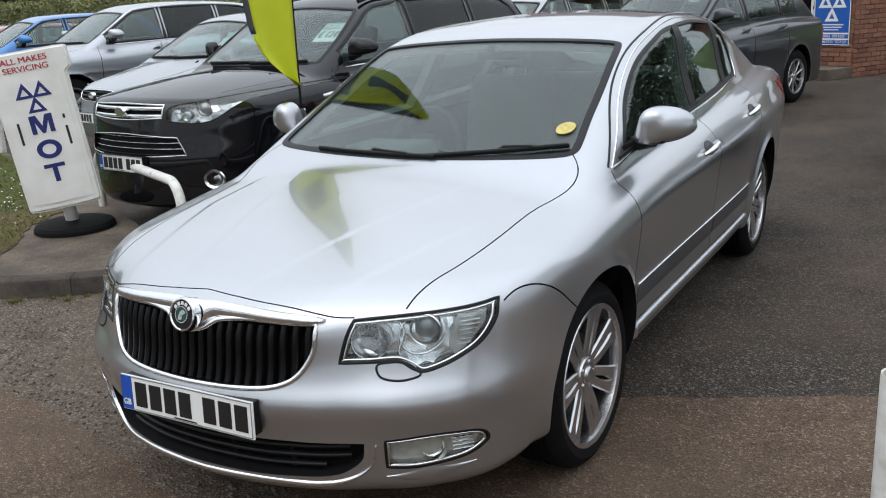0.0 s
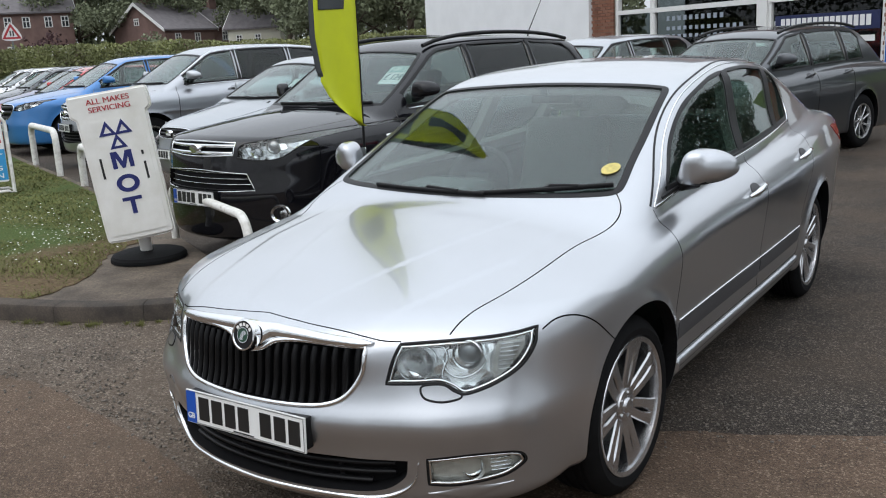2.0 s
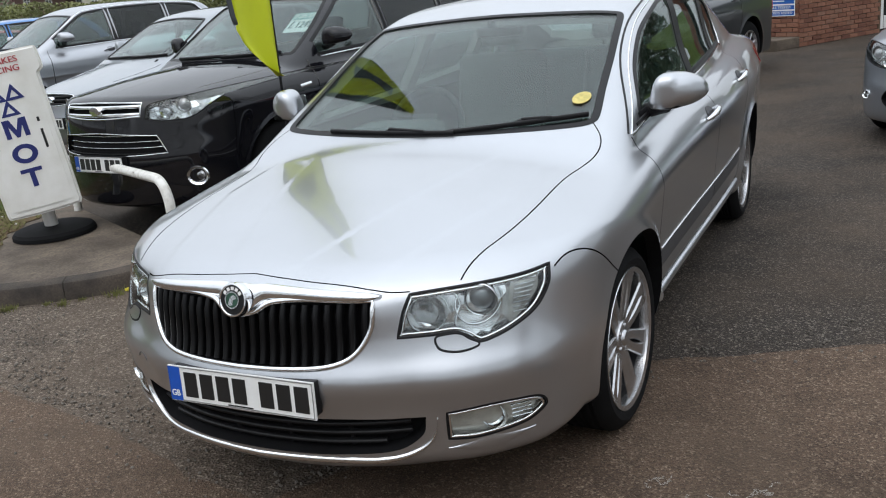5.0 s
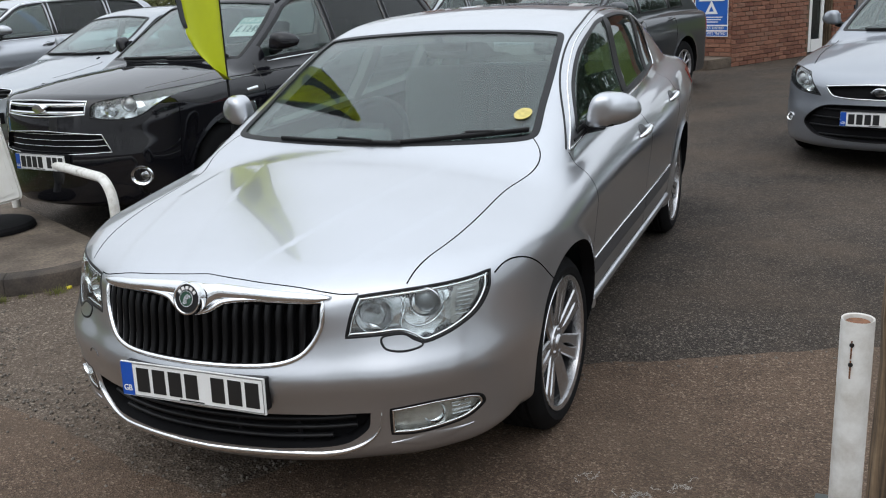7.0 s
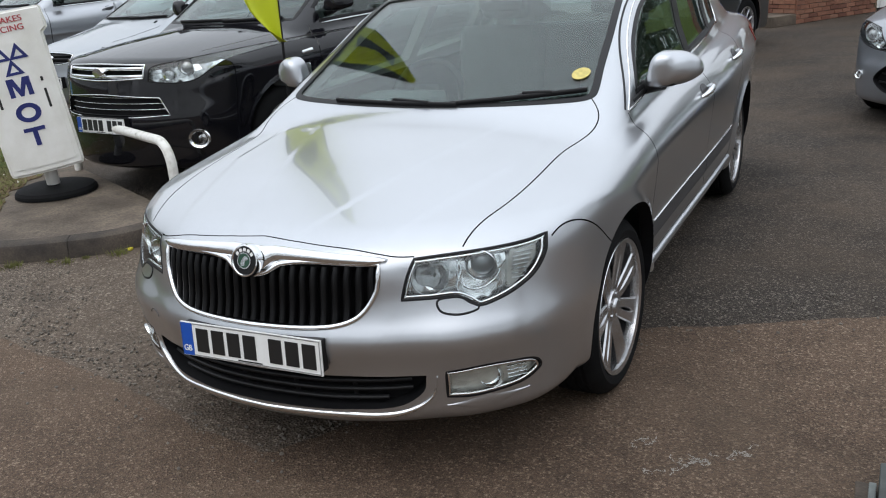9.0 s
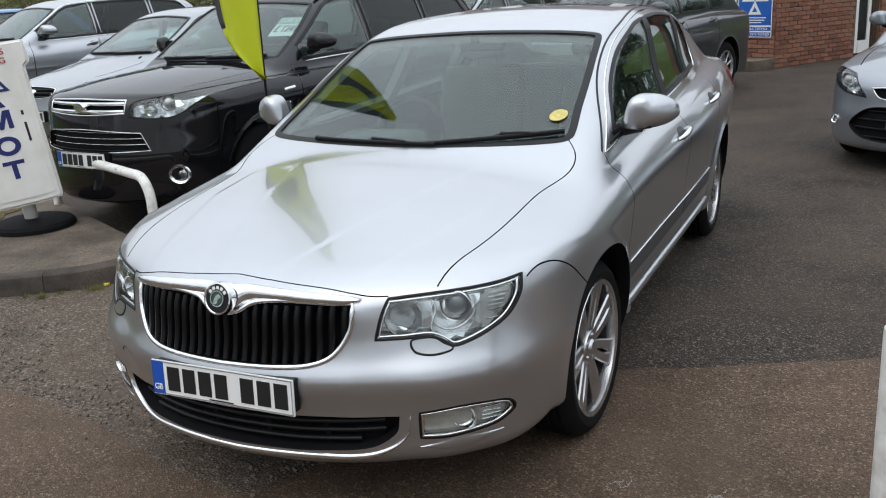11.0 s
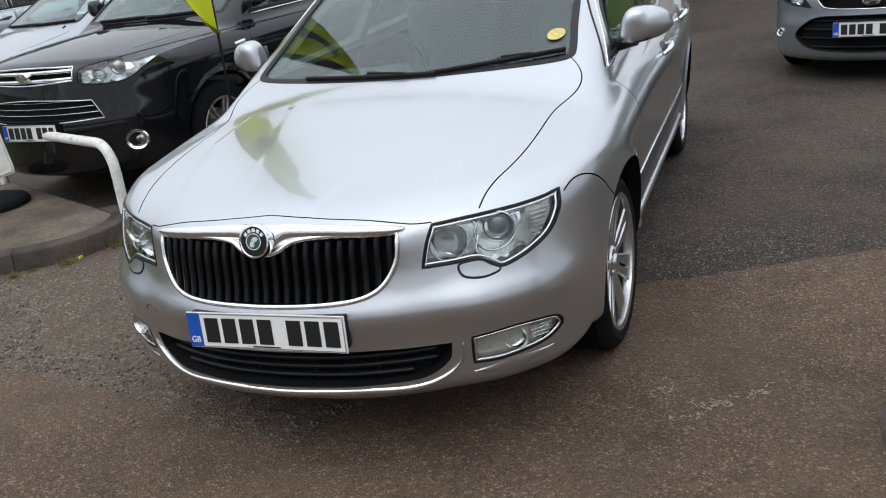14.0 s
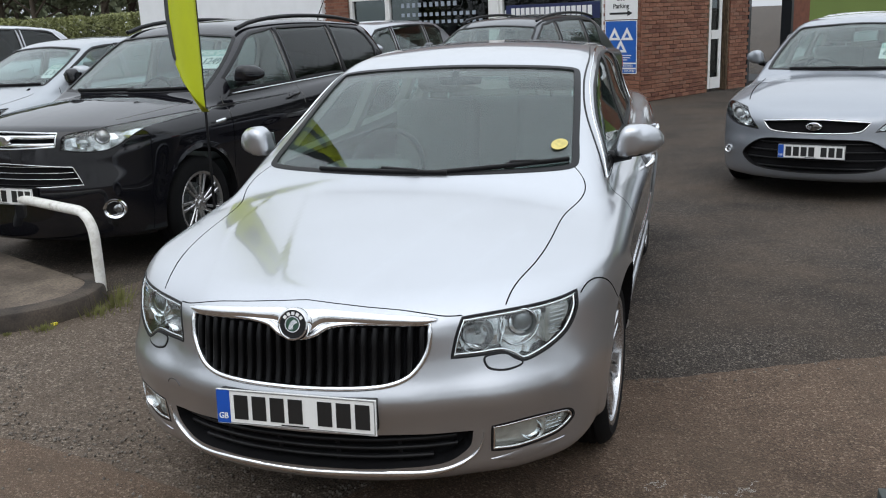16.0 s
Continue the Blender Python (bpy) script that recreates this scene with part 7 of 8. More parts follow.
rings = tube(tp, [(1.888, -0.12, 0.0), (1.886, -0.12, 0.3), (1.885, -0.118, 0.6), (1.884, -0.118, 0.80), (1.884, -0.118, 0.90), (1.883, -0.118, 0.975), (1.883, -0.118, 1.020), (1.883, -0.118, 1.043)], [0.064, 0.062, 0.061, 0.056, 0.062, 0.060, 0.052, 0.026], 20)
for v in tp.verts:
    a = math.atan2(v.co.y + 0.12, v.co.x - 1.885)
    k = 1 + 0.07 * noise.noise((3 * math.cos(a), 3 * math.sin(a), v.co.z * 1.5))
    v.co.x, v.co.y = 1.885 + (v.co.x - 1.885) * k, -0.12 + (v.co.y + 0.12) * k
tagged(part("timber_post", tp, TIMBER, smooth=40), "weathered round timber post with a rounded top", "post")

# feather flag on its pole
flag = thing("feather_flag", pose(-2.03, 3.08, 0.0), "tall yellow and dark grey feather flag on a thin black pole", "flag")
FW = [(1.065, 0.0), (1.17, 0.30), (1.29, 0.54), (1.45, 0.70), (1.70, 0.76), (2.0, 0.72), (2.5, 0.56), (3.0, 0.38), (3.5, 0.20), (4.0, 0.04)]
zs = np.array([f[0] for f in FW])


def cloth(name, u0, u1, z0, z1, mat, parent, off=0.0, label=""):
    """A stretch of the flag's cloth, between parts u0 and u1 of its width."""
    bm = bmesh.new()
    nz, nu = 60, 8
    grid = []
    for i in range(nz + 1):
        z = z0 + (z1 - z0) * i / nz
        w = float(np.interp(z, zs, [f[1] for f in FW]))
        a, b = (u0(z), u1(z)) if callable(u0) else (u0, u1)
        row = []
        for k in range(nu + 1):
            u = a + (b - a) * k / nu
            d = u * w
            fold = 0.035 * math.sin(5.5 * u + 1.6 * z) * u + off
            x, y = 0.25 * d + 0.968 * fold, -0.968 * d + 0.25 * fold
            row.append((x + 0.012 * (z - 1.07), y, z - 0.03 * u * (1 if z > 1.5 else 0)))
        grid.append(row)
    vs = [[bm.verts.new(c) for c in r] for r in grid]
    for a, b in zip(vs, vs[1:]):
        for k in range(nu):
            bm.faces.new((a[k], a[k + 1], b[k + 1], b[k]))
    bmesh.ops.remove_doubles(bm, verts=bm.verts[:], dist=1e-5)
    ob = part(name, bm, mat, parent, label, smooth=60)
    s = ob.modifiers.new("thick", "SOLIDIFY")
    s.thickness = 0.002
    return ob


edge = lambda z: 0.86 - 0.08 * math.sin(2.2 * z) if z > 1.42 else 1.0  # noqa: E731
cloth("yellow_cloth", lambda z: 0.0, edge, 1.065, 3.99, YELLOW, flag, label="bright yellow flag cloth")
cloth("dark_border", edge, lambda z: 1.0, 1.43, 3.9, FLAGDARK, flag, label="dark grey flag border")
for s in (1, -1):
    cloth("dark_print", lambda z: 0.45 - 0.22 * abs(math.sin(4.0 * z)), lambda z: 0.72 - 0.14 * math.sin(2.2 * z), 1.86, 2.25, FLAGDARK, flag, 0.0035 * s)
    cloth("dark_print", lambda z: 0.3, lambda z: 0.6 - 0.1 * math.sin(5 * z), 2.5, 3.3, FLAGDARK, flag, 0.0035 * s)
bm = bmesh.new()
tube(bm, [(-0.01, 0, 0.0), (0.0, 0, 1.0), (0.01, 0, 2.0), (0.02, 0, 3.0), (-0.01, -0.01, 3.7), (-0.10, -0.07, 4.02)], [0.010, 0.009, 0.008, 0.007, 0.005, 0.003], 10)
part("pole", bm, BLACK, flag, smooth=50)
bm = bmesh.new()
box(bm, (-0.22, -0.22, 0.0), (0.22, 0.22, 0.02), 0.006)
part("base_plate", bm, STEEL, flag)


# ---- the brick shop ----
CORNER = Vector((0.10, 14.38, 0))
FRONT = pose(CORNER.x, CORNER.y, 0, 0, 0, 148.5)  # x runs along the shop front, away from the corner; +y is outside
SIDE = pose(CORNER.x, CORNER.y, 0, 0, 0, 58.5)  # x runs along the side wall; -y is outside

m, nt, n, l, p = shader("brick_faces")
info = n.new("ShaderNodeObjectInfo")
r = ramp(nt, info.outputs["Random"], [(0.0, (0.13, 0.052, 0.034)), (0.35, (0.20, 0.086, 0.053)), (0.7, (0.245, 0.112, 0.070)), (1.0, (0.20, 0.102, 0.068))])
fine, big = tex_noise(nt, 55, 5), tex_noise(nt, 0.8, 4)
l.new(mixc(nt, 0.35, r.outputs["Color"], fine.outputs["Fac"], "OVERLAY"), p.inputs["Base Color"])
p.inputs["Roughness"].default_value = 0.92
l.new(bump(nt, fine.outputs["Fac"], 0.6, 0.004).outputs[0], p.inputs["Normal"])
BRICKOBJ = m
m, nt, n, l, p = shader("brick_faces_joined")
info = n.new("ShaderNodeNewGeometry")
r = ramp(nt, info.outputs["Random Per Island"], [(0.0, (0.13, 0.052, 0.034)), (0.35, (0.20, 0.086, 0.053)), (0.7, (0.245, 0.112, 0.070)), (1.0, (0.20, 0.102, 0.068))])
fine = tex_noise(nt, 55, 5)
l.new(mixc(nt, 0.35, r.outputs["Color"], fine.outputs["Fac"], "OVERLAY"), p.inputs["Base Color"])
p.inputs["Roughness"].default_value = 0.92
BRICKJOIN = m


def block(name, m, lo, hi, mat, label="", category="wall", bevel=0.0, kind="structure", parent=None):
    bm = bmesh.new()
    box(bm, lo, hi, bevel)
    ob = part(name, bm, mat, parent)
    ob.matrix_basis = m
    return tagged(ob, label, category, kind=kind) if parent is None else ob


def brick_mesh(w, h=0.065, d=0.02):
    bm = bmesh.new()
    box(bm, (0, -d, 0), (w, 0.01, h), 0.004, None, 1)
    me = bpy.data.meshes.new("brick")
    bm.to_mesh(me)
    bm.free()
    me.materials.append(BRICKOBJ)
    return me


STRETCHER, HALF = brick_mesh(0.215), brick_mesh(0.1025)


def brickwork(wall, x0, x1, z0, z1, limit=300, outward=-1, joined=False):
    """Bricks in stretcher bond laid proud of a wall's mortar face."""
    turn = pose(0, 0, 0) if outward < 0 else pose(0, 0, 0, 0, 0, 180)
    count, course, z = 0, 0, z0
    bm = bmesh.new() if joined else None
    while z + 0.065 <= z1 + 1e-6:
        x = x0 - (0.1125 if course % 2 else 0)
        while x < x1 - 0.02:
            a, b = max(x, x0), min(x + 0.215, x1)
            if b - a > 0.05:
                if joined:
                    y0, y1 = (-0.02, 0.01) if outward < 0 else (-0.01, 0.02)
                    box(bm, (a, y0, z), (b, y1, z + 0.065))
                else:
                    me = STRETCHER if b - a > 0.16 else HALF
                    o = new("brick", me)
                    o.parent = wall
                    k = (b - a) / (0.215 if me is STRETCHER else 0.1025)
                    dy = random.uniform(-0.002, 0.002)
                    o.matrix_basis = (pose(a, dy, z) if outward < 0 else pose(b, dy, z, 0, 0, 180)) @ Matrix.Diagonal((k, 1, 1, 1))
                count += 1
            x += 0.225
        z += 0.075
        course += 1
    if joined:
        o = part("brick_courses", bm, BRICKJOIN, wall)
        o["kind"] = "stuff"
    return count


# ledge and front
block("shop_step", FRONT, (-0.02, 0.0, 0.0), (9.0, 0.62, 0.17), CONCRETE, "worn raised concrete step along the shop front", "step", 0.012)
wf = block("wall_front", FRONT, (0.0, -0.25, 0.0), (0.80, -0.02, 3.2), MORTAR, "narrow red brick pier at the corner of the shop", "wall")
ws = block("wall_side", SIDE, (0.0, 0.02, 0.0), (2.18, 0.25, 3.2), MORTAR, "red brick side wall of the shop", "wall")
block("wall_pier", SIDE, (2.98, 0.02, 0.0), (3.7, 0.25, 3.2), MORTAR, "red brick pier between two doorways", "wall")
block("wall_end", SIDE, (5.6, 0.02, 0.0), (6.4, 0.25, 3.2), BRICKM, "red brick workshop wall beyond the doorway", "wall")
block("wall_top", SIDE, (0.0, 0.0, 3.2), (6.4, 0.27, 4.2), BRICKM, "red brick upper wall of the workshop", "wall")
block("wall_upper", FRONT, (0.0, -0.27, 3.2), (9.6, 0.02, 4.2), BRICKM, "red brick wall above the shop front", "wall")
# floor, back wall and ceiling share one colour that paints the room's shade
block("room_floor", SIDE, (0.3, 0.3, 0.0), (6.4, 9.0, 0.05), ROOMSHADE, "shop floor, near black to stand in for the unlit room", "floor")
block("room_back", SIDE, (0.3, 6.0, 0.05), (6.4, 6.2, 3.4), ROOMSHADE, "workshop back wall, near black to stand in for the unlit room", "wall")
block("ceiling", SIDE, (0.0, 0.25, 3.4), (6.4, 9.5, 3.5), ROOMSHADE, "shop ceiling, near black to stand in for the unlit room", "ceiling")

block("yellow_notice", SIDE, (3.02, -0.012, 2.05), (3.16, -0.004, 2.75), plain("yellow_notice_print", (0.65, 0.55, 0.03), 0.5), "small yellow notice on the brick pier", "notice", kind="")

# doorway in the side wall
d1 = thing("door_1", SIDE @ pose(2.2, 0.05, 0.0), "white framed door with glazed panels beside a dark opening", "door", kind="structure")
leaf = pose(0.06, -0.01, 0.06, 0, 0, -4)
for nm, lo, hi, mat in (("door_stile", (0, -0.02, 0), (0.08, 0.025, 2.55), PVC), ("door_stile", (0.34, -0.02, 0), (0.42, 0.025, 2.55), PVC), ("door_rail", (0.10, -0.02, 0.0), (0.34, 0.025, 0.22), PVC), ("door_rail", (0.10, -0.02, 0.95), (0.34, 0.025, 1.12), PVC), ("door_rail", (0.10, -0.02, 2.43), (0.34, 0.025, 2.55), PVC), ("door_pane", (0.10, 0.0, 0.22), (0.34, 0.008, 0.95), SHOPGLASS), ("door_pane", (0.10, 0.0, 1.12), (0.34, 0.008, 2.43), SHOPGLASS)):
    block(nm, leaf, lo, hi, mat, parent=d1)
block("door_frame", pose(0, 0, 0), (-0.02, -0.04, 0), (0.05, 0.12, 2.2), TIMBER, parent=d1)
block("door_frame", pose(0, 0, 0), (0.73, -0.04, 0), (0.79, 0.12, 2.2), TIMBER, parent=d1)
d2 = thing("door_2", SIDE @ pose(3.7, 0.02, 0.0), "open workshop doorway with a dark metal frame", "door", kind="structure")
for x in (0.0, 1.80):
    block("door_frame", pose(0, 0, 0), (x, -0.03, 0), (x + 0.1, 0.2, 2.6), GREYP, parent=d2)
block("door_head", pose(0, 0, 0), (0.0, -0.03, 2.6), (1.9, 0.2, 3.2), GREYP, parent=d2)
block("door_leaf", pose(0.1, 0.05, 0.02, 0, 0, 70), (0, 0, 0), (0.9, 0.05, 2.5), plain("grey_door_paint", (0.05, 0.045, 0.042), 0.5), parent=d2)

# shop windows
w1 = thing("window_1", FRONT, "wide shop window in white frames with a web banner", "window", kind="structure")
w2 = thing("window_2", FRONT, "wide shop window in white frames with lettering", "window", kind="structure")
for w, x0, x1, cols in ((w1, 0.82, 3.45, 1), (w2, 3.70, 7.0, 2)):
    block("stall_riser", pose(0, 0, 0), (x0, -0.2, 0.17), (x1, -0.05, 0.55), BRICKM, parent=w)
    block("window_sill", pose(0, 0, 0), (x0, -0.2, 0.55), (x1, 0.0, 0.60), PVC, parent=w)
    block("window_frame", pose(0, 0, 0), (x0, -0.14, 0.60), (x0 + 0.07, -0.05, 3.2), PVC, parent=w)
    block("window_frame", pose(0, 0, 0), (x1 - 0.07, -0.14, 0.60), (x1, -0.05, 3.2), PVC, parent=w)
    block("window_transom", pose(0, 0, 0), (x0, -0.14, 2.06), (x1, -0.03, 2.16), PVC, parent=w)
    block("window_head", pose(0, 0, 0), (x0, -0.14, 3.1), (x1, -0.05, 3.2), PVC, parent=w)
    for k in range(cols):
        a, b = x0 + 0.07 + (x1 - x0 - 0.14) * k / cols, x0 + 0.07 + (x1 - x0 - 0.14) * (k + 1) / cols
        block("window_pane", pose(0, 0, 0), (a, -0.10, 0.60), (b - 0.02, -0.094, 2.06), SHOPGLASS, parent=w)
        block("window_pane", pose(0, 0, 0), (a, -0.10, 2.16), (b - 0.02, -0.094, 3.1), SHOPGLASS, parent=w)
block("shop_column", FRONT, (3.45, -0.2, 0.17), (3.70, 0.0, 3.2), PVC, "white painted column between the shop windows", "column", 0.01)
d3 = thing("door_3", FRONT @ pose(7.0, 0, 0.17), "dark glazed shop door in a white frame", "door", kind="structure")
for lo, hi, mat, nm in (((0, -0.14, 0), (0.08, -0.04, 3.0), PVC, "door_frame"), ((1.3, -0.14, 0), (1.42, -0.04, 3.0), PVC, "door_frame"), ((0.08, -0.14, 1.90), (1.3, -0.04, 2.0), PVC, "door_head"), ((0.08, -0.11, 0.05), (1.3, -0.10, 1.9), SHOPGLASS, "door_pane")):
    block(nm, pose(0, 0, 0), lo, hi, mat, parent=d3)
wp = block("wall_brick_pier", FRONT, (8.42, -0.25, 0.0), (9.35, -0.02, 3.2), MORTAR, "red brick pier at the far end of the shop front", "wall")
block("wall_white", FRONT, (9.35, -0.3, 0.0), (19.5, 0.1, 3.6), RENDERW, "plain white rendered wall of the next building", "wall")
block("roof", SIDE, (-0.3, -0.3, 4.2), (6.7, 9.8, 4.35), SLATE, "flat dark roof over the shop", "roof")

# lettering on the glass
bm = bmesh.new()
box(bm, (0.95, -0.085, 1.50), (3.30, -0.075, 1.80), 0.005)
ban = part("web_banner", bm, plain("banner_navy", (0.012, 0.02, 0.08), 0.4))
ban.matrix_basis = FRONT
tagged(ban, "dark blue banner with white bars in the shop window", "banner")
for k in range(16):
    block("character_bar", pose(0, 0, 0), (3.05 - 0.128 * k, -0.072, 1.56), (3.05 - 0.128 * k + 0.095, -0.066, 1.74), SIGNWHITE, parent=ban)
let = thing("window_lettering", FRONT, "rows of pale lettering bars on the shop window", "lettering")
for row, (z, h, cnt) in enumerate(((1.86, 0.15, 10), (1.66, 0.12, 13), (1.50, 0.11, 14))):
    for k in range(cnt):
        block("character_bar", pose(0, 0, 0), (6.45 - 0.19 * k, -0.088, z), (6.45 - 0.19 * k + 0.10, -0.082, z + 0.65 * h), plain("pale_print", (0.30, 0.34, 0.40), 0.5) if "pale_print" not in MATS else MATS["pale_print"], parent=let)
for x, z, w, h in ((1.05, 1.30, 0.30, 0.10), (1.12, 0.98, 0.24, 0.16), (3.05, 1.55, 0.28, 0.16)):
    nt_ = block("paper_notice", FRONT, (x, -0.088, z), (x + w, -0.084, z + h), SIGNWHITE, "small white paper notice stuck to the shop window", "notice", kind="")

# test station sign, on the corner pier
ts = thing("test_sign", FRONT @ pose(0.40, 0.012, 0.0, 0, 0, 180), "blue test station sign with three white triangles on the brick pier", "sign")
block("sign_board", pose(0, 0, 0), (-0.34, -0.02, 0.70), (0.34, 0.0, 1.44), SIGNBLUE, parent=ts)
for z in (0.52, 0.61):
    block("sign_strip", pose(0, 0, 0), (-0.34, -0.02, z), (0.34, 0.0, z + 0.08), SIGNBLUE, parent=ts)
bm = bmesh.new()
for z0, z1 in ((0.51, 0.605), (0.605, 0.695), (0.695, 1.445)):
    for lo, hi in (((-0.35, -0.024, z0), (0.35, -0.021, z0 + 0.012)), ((-0.35, -0.024, z1 - 0.012), (0.35, -0.021, z1)), ((-0.35, -0.024, z0), (-0.335, -0.021, z1)), ((0.335, -0.024, z0), (0.35, -0.021, z1))):
        box(bm, lo, hi)
part("sign_border", bm, SIGNWHITE, ts)
for cx, cz in ((-0.135, 1.10), (0.135, 1.10), (0.0, 0.885)):
    triangle("test_mark", cx, cz, 0.27, 0.225, -0.026, SIGNWHITE, ts, 0.042)
words("strip_words", "DIESELS TESTED", 0.040, pose(0, -0.024, 0.65), SIGNWHITE, ts, width=0.52)
words("strip_words", "CATALYSTS TESTED", 0.040, pose(0, -0.024, 0.56), SIGNWHITE, ts, width=0.60)
for z, w in ((0.825, 0.46), (0.785, 0.40), (0.745, 0.28)):
    block("print_bar", pose(0, 0, 0), (-w / 2, -0.024, z), (w / 2, -0.0205, z + 0.016), SIGNWHITE, parent=ts)
rs = thing("reception_sign", FRONT @ pose(0.40, 0.012, 0.0, 0, 0, 180), "white reception and parking sign with a black arrow", "sign")
block("sign_board", pose(0, 0, 0), (-0.35, -0.02, 1.46), (0.35, 0.0, 2.25), SIGNWHITE, parent=rs)
for text, z in (("MOT", 2.12), ("Reception", 1.96), ("and", 1.82), ("Parking", 1.69)):
    words("sign_words", text, 0.085, pose(0, -0.024, z), INK, rs)
bm = bmesh.new()
slab(bm, [(-0.25, -0.018), (0.14, -0.018), (0.14, -0.05), (0.25, 0.0), (0.14, 0.05), (0.14, 0.018), (-0.25, 0.018)], 0.004, pose(0, -0.024, 1.565))
part("arrow", bm, INK, rs)

# hoarding and low roofs beyond the yard
block("fence_green", pose(7.6, 30, 0, 0, 0, -6), (-3.2, 0, 0), (9, 0.12, 3.2), GREENWALL, "bright green painted hoarding beyond the yard", "fence")

# ---- hedge, houses and trees ----
def leaf_mass(n, place, size, seed):
    """Many small leaves, each a bent quad, at the places given by place(rng)."""
    rng = np.random.default_rng(seed)
    c = np.array([place(rng) for _ in range(n)])
    a = rng.normal(size=(n, 3))
    a /= np.linalg.norm(a, axis=1)[:, None]
    b = np.cross(a, rng.normal(size=(n, 3)))
    b /= np.linalg.norm(b, axis=1)[:, None]
    s = size * rng.uniform(0.5, 1.3, (n, 1))
    p = np.stack([c - a * s, c + b * s * 0.5, c + a * s, c - b * s * 0.5], 1).reshape(-1, 3)
    return p.tolist(), np.arange(4 * n).reshape(-1, 4).tolist()


def leafy(name, n, place, size, seed, mat, parent=None):
    p, f = leaf_mass(n, place, size, seed)
    me = bpy.data.meshes.new(name)
    me.from_pydata(p, [], f)
    me.materials.append(mat)
    ob = new(name, me)
    ob.parent = parent
    return ob


H0, H1 = Vector((-33, 11.5, 0)), Vector((-17.5, 27.0, 0))
hd = (H1 - H0).normalized()
hn = Vector((-hd.y, hd.x, 0))


def in_hedge(rng):
    u, t, z = rng.random(), rng.uniform(-0.8, 0.8), rng.random() ** 0.7
    p = H0 + (H1 - H0) * u
    top = 2.22 + 0.16 * noise.noise((p.x * 0.35, p.y * 0.35, 0)) + 0.12 * noise.noise((p.x * 1.4, p.y * 1.4, 3))
    q = p + hn * t
    return q.x, q.y, z * top


tagged(leafy("hedge", 60000, in_hedge, 0.058, 5, LEAF), "clipped green boundary hedge behind the parked cars", "hedge")


def house(name, x, y, rz, w, d, eaves, ridge, wall, label, rows, chimney=True, gable_front=False):
    """A gabled house: walls, two roof slopes, chimney, and framed windows."""
    h = thing(name, pose(x, y, 0, 0, 0, rz), label, "house")
    bm = bmesh.new()
    prof = [(0, 0), (d, 0), (d, eaves), (d / 2, ridge), (0, eaves)]
    a = [bm.verts.new((0, q, z)) for q, z in prof]
    b = [bm.verts.new((w, q, z)) for q, z in prof]
    bm.faces.new(a[::-1]), bm.faces.new(b)
    for k in range(5):
        bm.faces.new((a[k], a[(k + 1) % 5], b[(k + 1) % 5], b[k]))
    bmesh.ops.recalc_face_normals(bm, faces=bm.faces[:])
    part("wall", bm, wall, h)
    for s in (0, 1):
        bm = bmesh.new()
        o = 0.35
        sl = (ridge - eaves) / (d / 2)
        q0, z0 = (-o, eaves - o * sl) if s == 0 else (d + o, eaves - o * sl)
        vs = [(-o, q0, z0), (w + o, q0, z0), (w + o, d / 2, ridge), (-o, d / 2, ridge)]
        lo = [bm.verts.new((v[0], v[1], v[2] + 0.03)) for v in vs]
        hi = [bm.verts.new((v[0], v[1], v[2] + 0.20)) for v in vs]
        bm.faces.new(lo[::-1]), bm.faces.new(hi)
        for k in range(4):
            bm.faces.new((lo[k], lo[(k + 1) % 4], hi[(k + 1) % 4], hi[k]))
        bmesh.ops.recalc_face_normals(bm, faces=bm.faces[:])
        part("roof", bm, SLATE, h)
    for gx in (-0.42, w + 0.36):
        for sy in (0, 1):
            bm = bmesh.new()
            q0, q1 = (-0.35, d / 2) if sy == 0 else (d / 2, d + 0.35)
            sl = (ridge - eaves) / (d / 2)
            z0, z1 = (eaves - 0.35 * sl, ridge) if sy == 0 else (ridge, eaves - 0.35 * sl)
            vs = [bm.verts.new((gx + dx, q, z + dz)) for dx in (0, 0.06) for q, z, dz in ((q0, z0, -0.12), (q1, z1, -0.12), (q1, z1, 0.22), (q0, z0, 0.22))]
            for f in ((3, 2, 1, 0), (4, 5, 6, 7), (0, 1, 5, 4), (2, 3, 7, 6), (1, 2, 6, 5), (3, 0, 4, 7)):
                bm.faces.new([vs[i] for i in f])
            part("bargeboard", bm, PVC, h)
    if chimney:
        for cx in (0.18, 0.8):
            bm = bmesh.new()
            box(bm, (w * cx - 0.45, d / 2 - 0.3, ridge - 0.5), (w * cx + 0.45, d / 2 + 0.3, ridge + 1.1), 0.03)
            part("chimney", bm, FARBRICK, h)
    for face, xx, zz, ww, hh in rows:
        ww, hh = ww * 0.75, hh * 0.8
        if face == "f":
            m = pose(xx, -0.02, zz)
        else:
            m = pose(-0.02, xx, zz, 0, 0, -90) if face == "l" else pose(w + 0.02, xx, zz, 0, 0, 90)
        wdw = new("window")
        wdw.parent, wdw.matrix_basis = h, m
        bm = bmesh.new()
        for lo, hi in (((-ww / 2, -0.05, 0), (ww / 2, 0.02, 0.07)), ((-ww / 2, -0.05, hh - 0.09), (ww / 2, 0.02, hh)), ((-ww / 2, -0.05, 0), (-ww / 2 + 0.09, 0.02, hh)), ((ww / 2 - 0.09, -0.05, 0), (ww / 2, 0.02, hh)), ((-0.04, -0.05, 0), (0.04, 0.02, hh)), ((-ww / 2, -0.05, hh * 0.55), (ww / 2, 0.02, hh * 0.55 + 0.06))):
            box(bm, lo, hi)
        part("window_frame", bm, PVC, wdw)
        bm = bmesh.new()
